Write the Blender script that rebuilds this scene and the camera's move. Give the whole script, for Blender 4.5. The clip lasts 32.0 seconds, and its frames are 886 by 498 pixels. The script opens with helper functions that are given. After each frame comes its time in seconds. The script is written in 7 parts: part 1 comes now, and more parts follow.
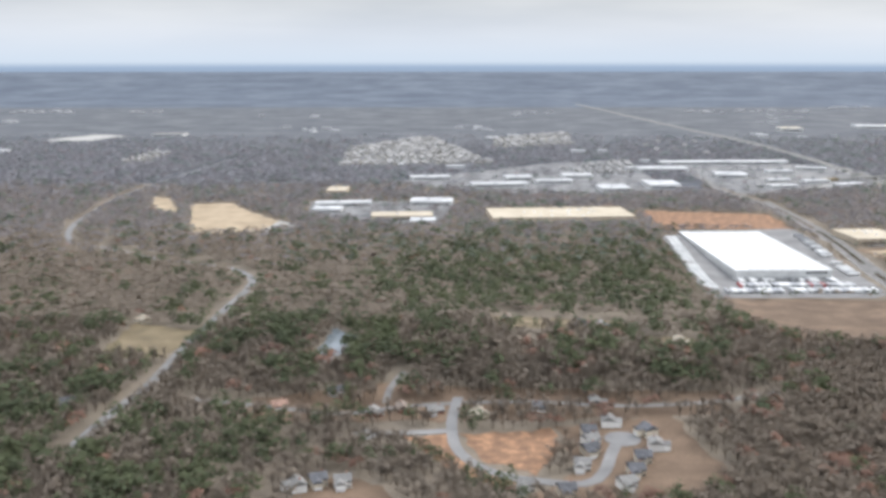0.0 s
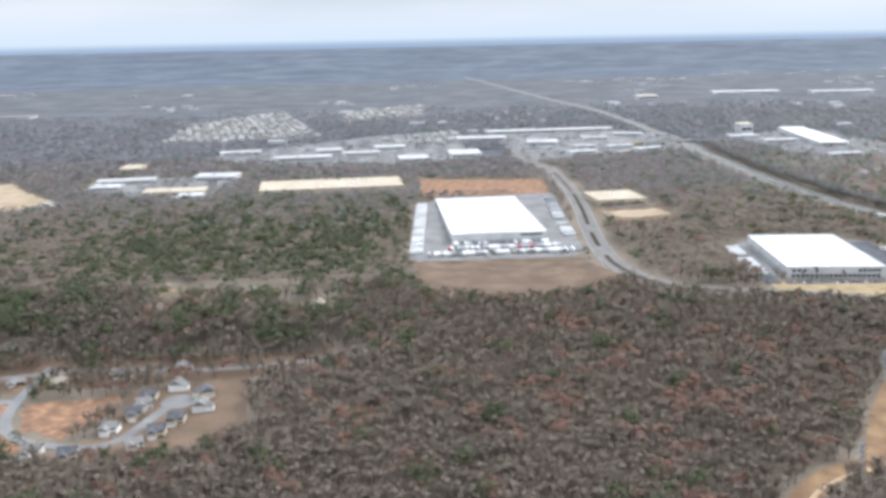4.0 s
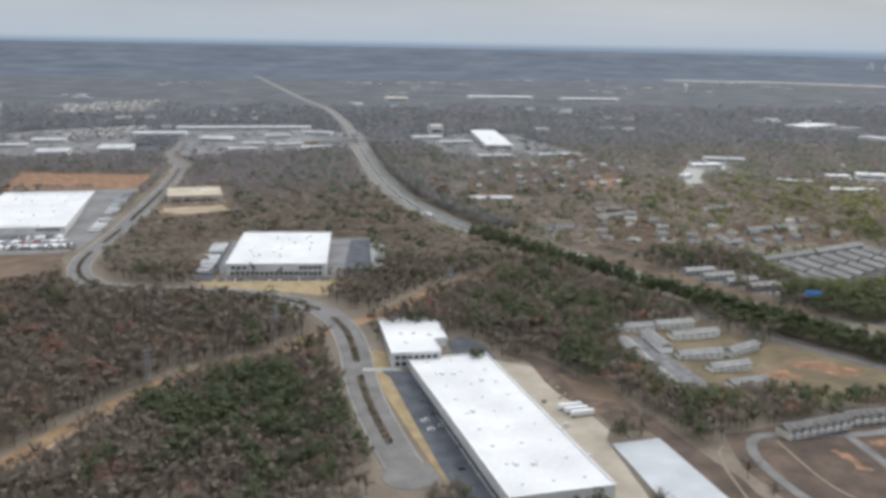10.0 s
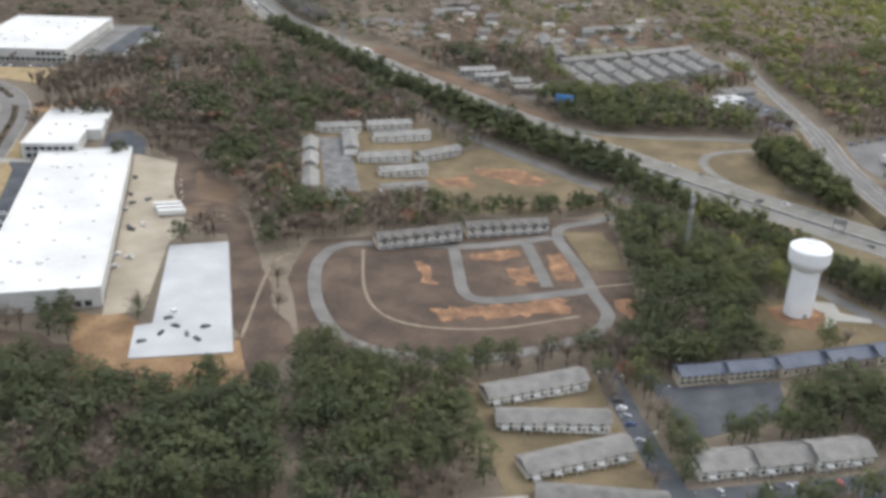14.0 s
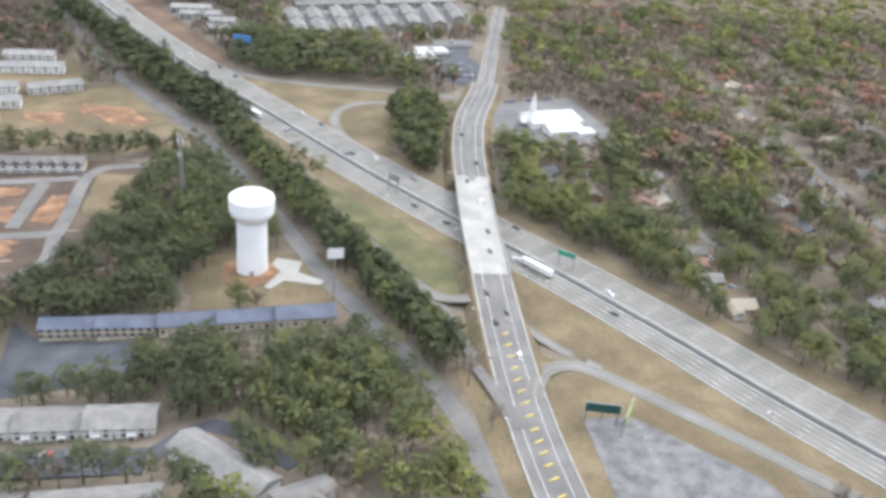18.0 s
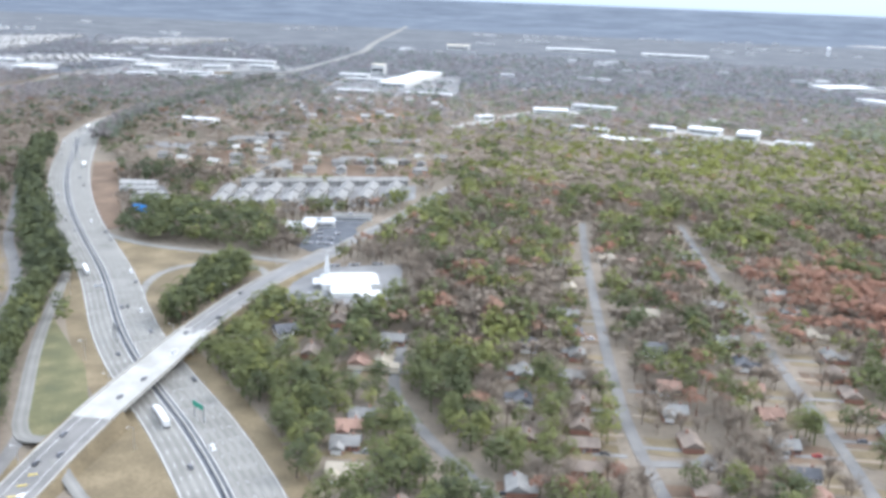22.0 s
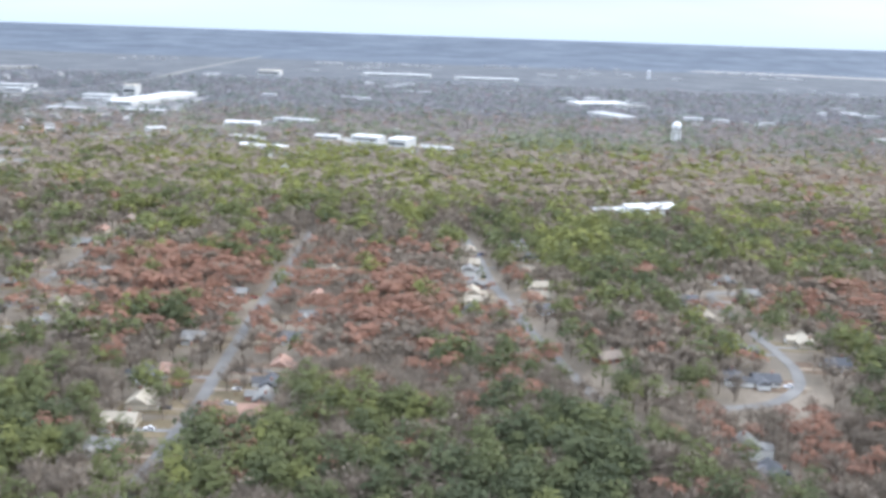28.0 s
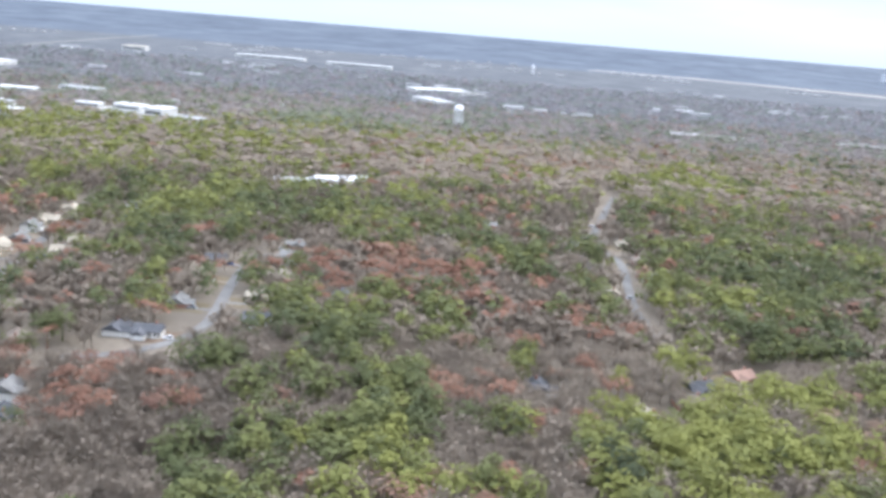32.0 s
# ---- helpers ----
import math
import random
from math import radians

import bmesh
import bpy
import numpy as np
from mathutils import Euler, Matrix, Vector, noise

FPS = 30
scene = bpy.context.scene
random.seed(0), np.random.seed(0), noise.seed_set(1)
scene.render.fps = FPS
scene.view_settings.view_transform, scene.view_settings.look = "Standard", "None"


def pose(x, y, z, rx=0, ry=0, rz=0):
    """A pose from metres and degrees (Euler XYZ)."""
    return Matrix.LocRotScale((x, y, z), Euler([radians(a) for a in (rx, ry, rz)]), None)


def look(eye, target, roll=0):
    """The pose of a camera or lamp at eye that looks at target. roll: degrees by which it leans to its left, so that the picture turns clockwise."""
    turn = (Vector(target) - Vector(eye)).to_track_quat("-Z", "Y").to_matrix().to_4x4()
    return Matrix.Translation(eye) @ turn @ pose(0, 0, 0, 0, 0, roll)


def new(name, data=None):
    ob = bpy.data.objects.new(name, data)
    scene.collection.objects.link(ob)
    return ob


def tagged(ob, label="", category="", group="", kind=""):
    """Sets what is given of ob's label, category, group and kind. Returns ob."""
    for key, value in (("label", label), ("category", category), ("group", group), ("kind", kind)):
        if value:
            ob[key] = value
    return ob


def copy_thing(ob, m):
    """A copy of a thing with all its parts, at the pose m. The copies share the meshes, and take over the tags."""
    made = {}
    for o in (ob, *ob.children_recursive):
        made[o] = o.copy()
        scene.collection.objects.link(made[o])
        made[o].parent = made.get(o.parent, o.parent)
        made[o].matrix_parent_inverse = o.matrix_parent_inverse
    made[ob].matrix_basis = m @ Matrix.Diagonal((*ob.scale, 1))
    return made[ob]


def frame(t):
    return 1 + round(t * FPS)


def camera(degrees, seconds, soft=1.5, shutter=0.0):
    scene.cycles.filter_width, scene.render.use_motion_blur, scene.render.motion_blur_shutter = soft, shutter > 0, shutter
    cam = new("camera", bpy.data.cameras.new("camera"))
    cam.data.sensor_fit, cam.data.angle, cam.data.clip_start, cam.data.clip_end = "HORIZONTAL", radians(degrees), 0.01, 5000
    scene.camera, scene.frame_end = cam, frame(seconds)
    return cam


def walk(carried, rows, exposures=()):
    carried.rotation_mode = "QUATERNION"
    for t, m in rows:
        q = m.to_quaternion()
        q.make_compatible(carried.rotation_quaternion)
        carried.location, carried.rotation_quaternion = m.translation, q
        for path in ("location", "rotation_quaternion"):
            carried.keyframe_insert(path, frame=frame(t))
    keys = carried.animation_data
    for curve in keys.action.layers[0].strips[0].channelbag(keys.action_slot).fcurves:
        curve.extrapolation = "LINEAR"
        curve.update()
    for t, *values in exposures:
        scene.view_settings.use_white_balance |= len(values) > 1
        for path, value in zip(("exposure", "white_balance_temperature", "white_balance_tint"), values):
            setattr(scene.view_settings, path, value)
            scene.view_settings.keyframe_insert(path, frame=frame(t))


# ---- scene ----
cam = camera(50.9, 32.0, 3.7)
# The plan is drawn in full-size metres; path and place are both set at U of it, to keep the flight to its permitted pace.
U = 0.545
PATH = [
    (0, (9.030, 1.311, 264.210), (9.0310, 3.2704, 263.8092), -0.03),
    (0.5, (45.194, -0.997, 262.612), (45.2080, 0.9619, 262.2085), -0.43),
    (1, (81.338, -3.269, 261.000), (81.3623, -1.3153, 260.5752), -0.48),
    (1.5, (117.431, -5.516, 259.398), (117.4680, -3.5656, 258.9578), -1.29),
    (2, (153.461, -7.671, 257.840), (153.5194, -5.7160, 257.4211), -0.01),
    (2.5, (189.326, -9.713, 256.323), (189.3906, -7.7543, 255.9257), -1.25),
    (4.5, (331.526, -16.833, 250.397), (331.6609, -14.8969, 249.9156), -1.22),
    (5, (367.057, -18.435, 248.935), (367.1986, -16.5074, 248.4214), -1.60),
    (5.5, (402.655, -19.962, 247.484), (402.8153, -18.0421, 246.9484), -0.38),
    (6, (438.279, -21.434, 246.017), (438.4816, -19.5240, 245.4587), -0.16),
    (6.5, (473.862, -22.803, 244.528), (474.0861, -20.8974, 243.9637), 0.16),
    (7, (509.401, -24.061, 243.049), (509.6391, -22.1467, 242.5195), 0.19),
    (7.5, (544.884, -25.251, 241.559), (545.1356, -23.3195, 241.1045), 2.85),
    (8, (580.341, -26.426, 240.010), (580.6492, -24.4878, 239.6273), 3.25),
    (8.5, (615.782, -27.555, 238.444), (616.1057, -25.6208, 238.0522), 2.75),
    (9, (651.105, -28.543, 236.805), (651.4741, -26.6200, 236.3972), 2.51),
    (9.5, (686.355, -29.414, 235.133), (686.7554, -27.4979, 234.7208), 1.87),
    (10, (721.547, -30.257, 233.484), (721.9587, -28.3503, 233.0424), 1.08),
    (10.5, (756.766, -31.281, 231.784), (757.1681, -29.3811, 231.3041), 0.81),
    (11, (792.022, -32.459, 230.058), (792.4197, -30.5653, 229.5519), 1.27),
    (11.5, (827.284, -33.663, 228.238), (827.6817, -31.7723, 227.7226), 2.01),
    (12, (862.431, -34.723, 226.374), (862.8149, -32.8308, 225.8507), 1.86),
    (12.5, (897.556, -35.531, 224.622), (897.9248, -33.6595, 224.0197), 0.65),
    (13, (932.569, -36.117, 223.076), (932.9155, -34.2790, 222.3674), 0.61),
    (13.5, (967.314, -36.452, 221.629), (967.6321, -34.6331, 220.8605), 1.82),
    (15.5, (1104.960, -36.467, 215.527), (1105.2726, -34.7567, 214.5378), 3.35),
    (16, (1139.602, -36.370, 213.754), (1139.9351, -34.6290, 212.8283), 3.85),
    (16.5, (1174.443, -36.426, 211.903), (1174.7790, -34.6767, 210.9938), 4.37),
    (17, (1209.322, -36.587, 210.141), (1209.6531, -34.8294, 209.2459), 5.16),
    (17.5, (1244.086, -36.608, 208.509), (1244.4060, -34.8503, 207.6107), 5.07),
    (18, (1278.755, -36.406, 206.919), (1279.0590, -34.6459, 206.0189), 5.39),
    (18.5, (1313.394, -35.959, 205.250), (1313.6856, -34.1936, 204.3558), 5.24),
    (19, (1347.885, -35.381, 203.570), (1348.1717, -33.6074, 202.6914), 4.78),
    (19.5, (1382.174, -34.695, 201.927), (1382.3417, -32.8984, 201.0655), 3.82),
    (20, (1416.436, -33.940, 200.263), (1416.4580, -32.1004, 199.4792), 0.56),
    (20.5, (1450.738, -33.176, 198.559), (1450.6760, -31.3046, 197.8558), -0.75),
    (21, (1484.991, -32.368, 196.920), (1484.8666, -30.4783, 196.2763), 0.95),
    (21.5, (1519.052, -31.631, 195.322), (1518.9171, -29.7102, 194.7816), 0.88),
    (22, (1552.857, -30.993, 193.539), (1552.6910, -29.0710, 193.0108), 2.29),
    (22.5, (1586.578, -30.328, 191.548), (1586.4012, -28.4047, 191.0275), 2.74),
    (23, (1620.413, -29.578, 189.435), (1620.2258, -27.6515, 188.9301), 3.16),
    (23.5, (1654.412, -28.717, 187.192), (1654.2440, -26.7766, 186.7364), 1.71),
    (24, (1688.412, -27.661, 184.891), (1688.2469, -25.7366, 184.3732), -0.47),
    (24.5, (1722.449, -26.279, 182.804), (1722.2936, -24.3839, 182.1855), -1.71),
    (25, (1756.584, -24.681, 180.849), (1756.4621, -22.7658, 180.2874), -3.30),
    (25.5, (1790.696, -23.031, 178.952), (1790.5903, -21.1151, 178.3879), -3.47),
    (26, (1824.839, -21.368, 177.110), (1824.7635, -19.4417, 176.5772), -2.68),
    (26.5, (1858.871, -19.753, 175.195), (1858.8178, -17.8155, 174.7025), -0.77),
    (28.5, (1993.833, -12.818, 166.876), (1993.8190, -10.8663, 166.4390), 2.01),
    (29, (2027.423, -10.642, 164.858), (2027.4174, -8.6852, 164.4453), 1.19),
    (29.5, (2061.000, -8.242, 162.970), (2061.0132, -6.2830, 162.5667), 1.74),
    (30, (2094.722, -5.790, 161.155), (2094.7519, -3.8400, 160.7118), 0.77),
    (30.5, (2128.515, -3.386, 159.325), (2128.5476, -1.4448, 158.8444), 2.06),
    (31, (2162.232, -1.111, 157.430), (2162.2746, 0.8216, 156.9176), 3.25),
    (31.5, (2195.727, 1.069, 155.411), (2195.8209, 3.0085, 154.9316), 5.62),
    (32, (2229.049, 3.204, 153.289), (2229.1627, 5.1485, 152.8344), 4.65),
]
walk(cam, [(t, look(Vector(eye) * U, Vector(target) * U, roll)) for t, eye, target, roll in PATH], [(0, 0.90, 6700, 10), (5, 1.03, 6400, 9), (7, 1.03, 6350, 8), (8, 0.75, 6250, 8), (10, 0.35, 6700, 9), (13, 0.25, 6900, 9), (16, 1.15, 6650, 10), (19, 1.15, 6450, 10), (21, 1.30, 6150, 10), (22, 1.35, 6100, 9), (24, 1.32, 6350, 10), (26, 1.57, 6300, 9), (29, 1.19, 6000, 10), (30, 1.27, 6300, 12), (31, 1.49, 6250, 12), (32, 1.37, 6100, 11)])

# ---- light: overcast winter noon, soft sun ahead and to the right ----
SUN_EL, SUN_AZ = radians(46), radians(60)
world = bpy.data.worlds.new("sky")
scene.world = world
world.use_nodes = True
wn, wl = world.node_tree.nodes, world.node_tree.links
wn.clear()
w_out = wn.new("ShaderNodeOutputWorld")
w_bg = wn.new("ShaderNodeBackground")
w_sky = wn.new("ShaderNodeTexSky")
w_sky.sky_type, w_sky.sun_disc = "NISHITA", False
w_sky.sun_elevation, w_sky.sun_rotation = SUN_EL, SUN_AZ
w_sky.air_density, w_sky.dust_density = 1.0, 2.0
w_dim = wn.new("ShaderNodeVectorMath")
w_dim.operation = "SCALE"
w_dim.inputs["Scale"].default_value = 0.10
wl.new(w_sky.outputs[0], w_dim.inputs[0])
w_co = wn.new("ShaderNodeTexCoord")
w_map = wn.new("ShaderNodeMapping")
w_map.inputs["Scale"].default_value = (1.0, 1.0, 7.0)
wl.new(w_co.outputs["Generated"], w_map.inputs["Vector"])
w_no = wn.new("ShaderNodeTexNoise")
w_no.inputs["Scale"].default_value, w_no.inputs["Detail"].default_value = 2.6, 6.0
wl.new(w_map.outputs[0], w_no.inputs["Vector"])
w_cr = wn.new("ShaderNodeValToRGB")
w_cr.color_ramp.elements[0].position, w_cr.color_ramp.elements[0].color = 0.35, (0.255, 0.282, 0.33, 1)
w_cr.color_ramp.elements[1].position, w_cr.color_ramp.elements[1].color = 0.66, (0.405, 0.42, 0.452, 1)
wl.new(w_no.outputs[0], w_cr.inputs[0])
w_mix = wn.new("ShaderNodeMix")
w_mix.data_type = "RGBA"
w_mix.inputs[0].default_value = 0.82
wl.new(w_dim.outputs[0], w_mix.inputs[6])
wl.new(w_cr.outputs[0], w_mix.inputs[7])
w_sep = wn.new("ShaderNodeSeparateXYZ")
wl.new(w_co.outputs["Generated"], w_sep.inputs[0])
w_rng = wn.new("ShaderNodeMapRange")
w_rng.inputs[1].default_value, w_rng.inputs[2].default_value = -0.07, 0.03
wl.new(w_sep.outputs[2], w_rng.inputs[0])
# the far country beyond the woods, then the pale rim over the horizon
w_far = wn.new("ShaderNodeValToRGB")
fr = w_far.color_ramp
fr.elements[0].position, fr.elements[0].color = 0.0, (0.10, 0.115, 0.145, 1)
fr.elements[1].position, fr.elements[1].color = 1.0, (0.42, 0.47, 0.55, 1)
for pos, col in ((0.30, (0.128, 0.160, 0.212, 1)), (0.52, (0.172, 0.220, 0.292, 1)), (0.61, (0.19, 0.255, 0.355, 1)), (0.67, (0.35, 0.41, 0.49, 1))):
    e = fr.elements.new(pos)
    e.color = col
wl.new(w_rng.outputs[0], w_far.inputs[0])
w_edge = wn.new("ShaderNodeMapRange")
w_edge.inputs[1].default_value, w_edge.inputs[2].default_value = 0.0, 0.07
wl.new(w_sep.outputs[2], w_edge.inputs[0])
w_fin = wn.new("ShaderNodeMix")
w_fin.data_type = "RGBA"
wl.new(w_edge.outputs[0], w_fin.inputs[0])
wl.new(w_far.outputs[0], w_fin.inputs[6])
wl.new(w_mix.outputs[2], w_fin.inputs[7])
# an overcast sky is brightest overhead
w_cie = wn.new("ShaderNodeMapRange")
w_cie.inputs[1].default_value, w_cie.inputs[2].default_value = 0.1, 0.9
w_cie.inputs[3].default_value, w_cie.inputs[4].default_value = 1.0, 4.1
wl.new(w_sep.outputs[2], w_cie.inputs[0])
w_up = wn.new("ShaderNodeVectorMath")
w_up.operation = "SCALE"
wl.new(w_fin.outputs[2], w_up.inputs[0])
wl.new(w_cie.outputs[0], w_up.inputs["Scale"])
wl.new(w_up.outputs[0], w_bg.inputs[0])
wl.new(w_bg.outputs[0], w_out.inputs[0])

lamp = bpy.data.lights.new("sun", "SUN")
lamp.energy, lamp.angle, lamp.color = 0.8, radians(22), (1.0, 0.96, 0.9)
sun = new("sun", lamp)
sun.matrix_world = look((0, 0, 500), (-math.sin(SUN_AZ) * math.cos(SUN_EL), -math.cos(SUN_AZ) * math.cos(SUN_EL), 500 - math.sin(SUN_EL)))


# ---- materials ----
def mat(name, a, b, rough=0.85, size=4.0, fine=0.4, bump=0.15, metal=0.0, island=0.0, third=None, spec=0.3):
    """Two base colours mixed by coarse and fine noise in metres, with a little relief."""
    m = bpy.data.materials.new(name)
    m.use_nodes = True
    n, l = m.node_tree.nodes, m.node_tree.links
    p = n["Principled BSDF"]
    p.inputs["Roughness"].default_value, p.inputs["Metallic"].default_value = rough, metal
    p.inputs["Specular IOR Level"].default_value = spec
    geo = n.new("ShaderNodeNewGeometry")
    big, small = n.new("ShaderNodeTexNoise"), n.new("ShaderNodeTexNoise")
    for node, s, d in ((big, size, 5.0), (small, fine, 3.0)):
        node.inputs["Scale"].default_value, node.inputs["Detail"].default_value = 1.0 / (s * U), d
        l.new(geo.outputs["Position"], node.inputs["Vector"])
    add = n.new("ShaderNodeMath")
    add.operation = "MULTIPLY_ADD"
    add.inputs[1].default_value = 0.45
    l.new(small.outputs[0], add.inputs[0])
    l.new(big.outputs[0], add.inputs[2])
    ramp = n.new("ShaderNodeValToRGB")
    ramp.color_ramp.elements[0].position, ramp.color_ramp.elements[0].color = 0.52, (*a, 1)
    ramp.color_ramp.elements[1].position, ramp.color_ramp.elements[1].color = 0.92, (*b, 1)
    if third:
        e = ramp.color_ramp.elements.new(0.73)
        e.color = (*third, 1)
    l.new(add.outputs[0], ramp.inputs[0])
    out = ramp.outputs[0]
    if island:
        vary = n.new("ShaderNodeObjectInfo")
        mr = n.new("ShaderNodeMapRange")
        mr.inputs[3].default_value, mr.inputs[4].default_value = 1 - island, 1 + island
        l.new(vary.outputs["Random"], mr.inputs[0])
        sc = n.new("ShaderNodeVectorMath")
        sc.operation = "SCALE"
        l.new(out, sc.inputs[0])
        l.new(mr.outputs[0], sc.inputs["Scale"])
        out = sc.outputs[0]
    l.new(out, p.inputs["Base Color"])
    if bump:
        bp = n.new("ShaderNodeBump")
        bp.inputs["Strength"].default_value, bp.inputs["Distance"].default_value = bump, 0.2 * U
        l.new(small.outputs[0], bp.inputs["Height"])
        l.new(bp.outputs[0], p.inputs["Normal"])
    return m


def leaf_mat(name, cols, rough=0.9):
    """Foliage or twigs: each tree has its own tone, painted sunlit pools included; each clump its own shade."""
    m = bpy.data.materials.new(name)
    m.use_nodes = True
    n, l = m.node_tree.nodes, m.node_tree.links
    p = n["Principled BSDF"]
    p.inputs["Roughness"].default_value, p.inputs["Specular IOR Level"].default_value = rough, 0.15
    att = n.new("ShaderNodeAttribute")
    att.attribute_name = "tone"
    geo = n.new("ShaderNodeNewGeometry")
    ramp = n.new("ShaderNodeValToRGB")
    r = ramp.color_ramp
    r.elements[0].position, r.elements[0].color = 0.0, (*cols[0], 1)
    r.elements[1].position, r.elements[1].color = 1.0, (*cols[-1], 1)
    for k, c in enumerate(cols[1:-1]):
        r.elements.new((k + 1) / (len(cols) - 1)).color = (*c, 1)
    l.new(att.outputs["Fac"], ramp.inputs[0])
    mr = n.new("ShaderNodeMapRange")
    mr.inputs[3].default_value, mr.inputs[4].default_value = 0.94, 1.06
    l.new(geo.outputs["Random Per Island"], mr.inputs[0])
    sc = n.new("ShaderNodeVectorMath")
    sc.operation = "SCALE"
    l.new(ramp.outputs[0], sc.inputs[0])
    l.new(mr.outputs[0], sc.inputs["Scale"])
    l.new(sc.outputs[0], p.inputs["Base Color"])
    # clumps scatter light as a whole: each leaf shares the crown's facing, with some of its own
    face, turn = n.new("ShaderNodeAttribute"), n.new("ShaderNodeVectorTransform")
    face.attribute_name = "facing"
    turn.vector_type, turn.convert_from, turn.convert_to = "NORMAL", "OBJECT", "WORLD"
    l.new(face.outputs["Vector"], turn.inputs[0])
    own, mix_n, unit = n.new("ShaderNodeVectorMath"), n.new("ShaderNodeVectorMath"), n.new("ShaderNodeVectorMath")
    own.operation, mix_n.operation, unit.operation = "MULTIPLY_ADD", "ADD", "NORMALIZE"
    own.inputs[1].default_value, own.inputs[2].default_value = (0.22, 0.22, 0.15), (0, 0, 1.1)
    l.new(geo.outputs["Normal"], own.inputs[0])
    l.new(own.outputs[0], mix_n.inputs[0])
    l.new(turn.outputs[0], mix_n.inputs[1])
    l.new(mix_n.outputs[0], unit.inputs[0])
    l.new(unit.outputs[0], p.inputs["Normal"])
    thin, both = n.new("ShaderNodeBsdfTranslucent"), n.new("ShaderNodeMixShader")
    both.inputs[0].default_value = 0.35
    l.new(sc.outputs[0], thin.inputs["Color"])
    l.new(p.outputs[0], both.inputs[1])
    l.new(thin.outputs[0], both.inputs[2])
    l.new(both.outputs[0], n["Material Output"].inputs["Surface"])
    return m


def road_mat(name, base, worn, lane=3.66, depth=0.5):
    """Paving with tyre-worn tracks along each lane, patches and fine grain; u runs across in metres."""
    m = mat(name, base, worn, 0.9, 14.0, 0.5, 0.05)
    n, l = m.node_tree.nodes, m.node_tree.links
    p = n["Principled BSDF"]
    uv = n.new("ShaderNodeUVMap")
    sep = n.new("ShaderNodeSeparateXYZ")
    l.new(uv.outputs[0], sep.inputs[0])
    mul = n.new("ShaderNodeMath")
    mul.operation = "MULTIPLY"
    mul.inputs[1].default_value = 2 * math.pi / lane
    l.new(sep.outputs[0], mul.inputs[0])
    co = n.new("ShaderNodeMath")
    co.operation = "COSINE"
    l.new(mul.outputs[0], co.inputs[0])
    mr = n.new("ShaderNodeMapRange")
    mr.inputs[1].default_value, mr.inputs[2].default_value = -1, 1
    mr.inputs[3].default_value, mr.inputs[4].default_value = 1 - 0.3 * depth, 1 + 0.12 * depth
    l.new(co.outputs[0], mr.inputs[0])
    src = p.inputs["Base Color"].links[0].from_socket
    sc = n.new("ShaderNodeVectorMath")
    sc.operation = "SCALE"
    l.new(src, sc.inputs[0])
    l.new(mr.outputs[0], sc.inputs["Scale"])
    l.new(sc.outputs[0], p.inputs["Base Color"])
    return m


M_GROUND = mat("leaf_litter", (0.115, 0.096, 0.074), (0.195, 0.160, 0.124), 0.95, 60.0, 3.0, 0.3, third=(0.150, 0.124, 0.093))
# distance haze is put into these two colours, greyer and then bluer
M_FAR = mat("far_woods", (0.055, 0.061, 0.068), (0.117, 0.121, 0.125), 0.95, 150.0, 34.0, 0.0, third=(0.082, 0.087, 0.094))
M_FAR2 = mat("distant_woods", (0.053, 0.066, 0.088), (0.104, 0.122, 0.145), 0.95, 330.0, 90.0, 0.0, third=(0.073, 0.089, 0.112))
M_ESTATE = mat("estate_ground", (0.13, 0.122, 0.10), (0.25, 0.235, 0.20), 0.95, 26.0, 5.0, 0.1)
M_FLOT = mat("mottled_far_lot", (0.082, 0.082, 0.083), (0.231, 0.228, 0.221), 0.9, 34.0, 7.0, 0.05)
M_EROOF = mat("pale_estate_roofs", (0.208, 0.200, 0.188), (0.368, 0.360, 0.344), 0.9, 40.0, 9.0, 0.05)
M_TRACK = mat("sandy_track", (0.26, 0.18, 0.11), (0.42, 0.31, 0.20), 0.95, 8.0, 0.8, 0.1)
M_WORN = mat("worn_lot", (0.090, 0.090, 0.090), (0.195, 0.191, 0.188), 0.9, 7.0, 1.0, 0.05)
M_ASPH = road_mat("asphalt", (0.118, 0.113, 0.106), (0.182, 0.174, 0.163), 3.4, 0.15)
M_HWY = road_mat("highway_concrete", (0.152, 0.146, 0.131), (0.208, 0.201, 0.181), 3.66, 0.55)
M_LOT = mat("dark_lot_asphalt", (0.045, 0.050, 0.059), (0.095, 0.099, 0.108), 0.9, 12.0, 0.6, 0.05)
M_LOTG = mat("grey_lot_asphalt", (0.119, 0.117, 0.114), (0.209, 0.205, 0.198), 0.9, 30.0, 1.0, 0.05)
M_CONC = mat("pale_concrete", (0.246, 0.238, 0.217), (0.352, 0.343, 0.315), 0.9, 9.0, 0.5, 0.05, island=0.05)
M_TANC = mat("tan_concrete", (0.27, 0.235, 0.18), (0.38, 0.335, 0.265), 0.9, 18.0, 0.7, 0.05, island=0.05)
M_PAD = mat("white_slab", (0.33, 0.345, 0.35), (0.44, 0.45, 0.455), 0.85, 20.0, 1.0, 0.03)
M_FIELD = mat("dry_brown_field", (0.085, 0.058, 0.039), (0.162, 0.111, 0.075), 0.95, 28.0, 2.0, 0.3, third=(0.119, 0.082, 0.055))
M_GRASS = mat("dormant_grass", (0.098, 0.078, 0.047), (0.188, 0.147, 0.090), 0.95, 22.0, 1.5, 0.25, third=(0.138, 0.108, 0.064))
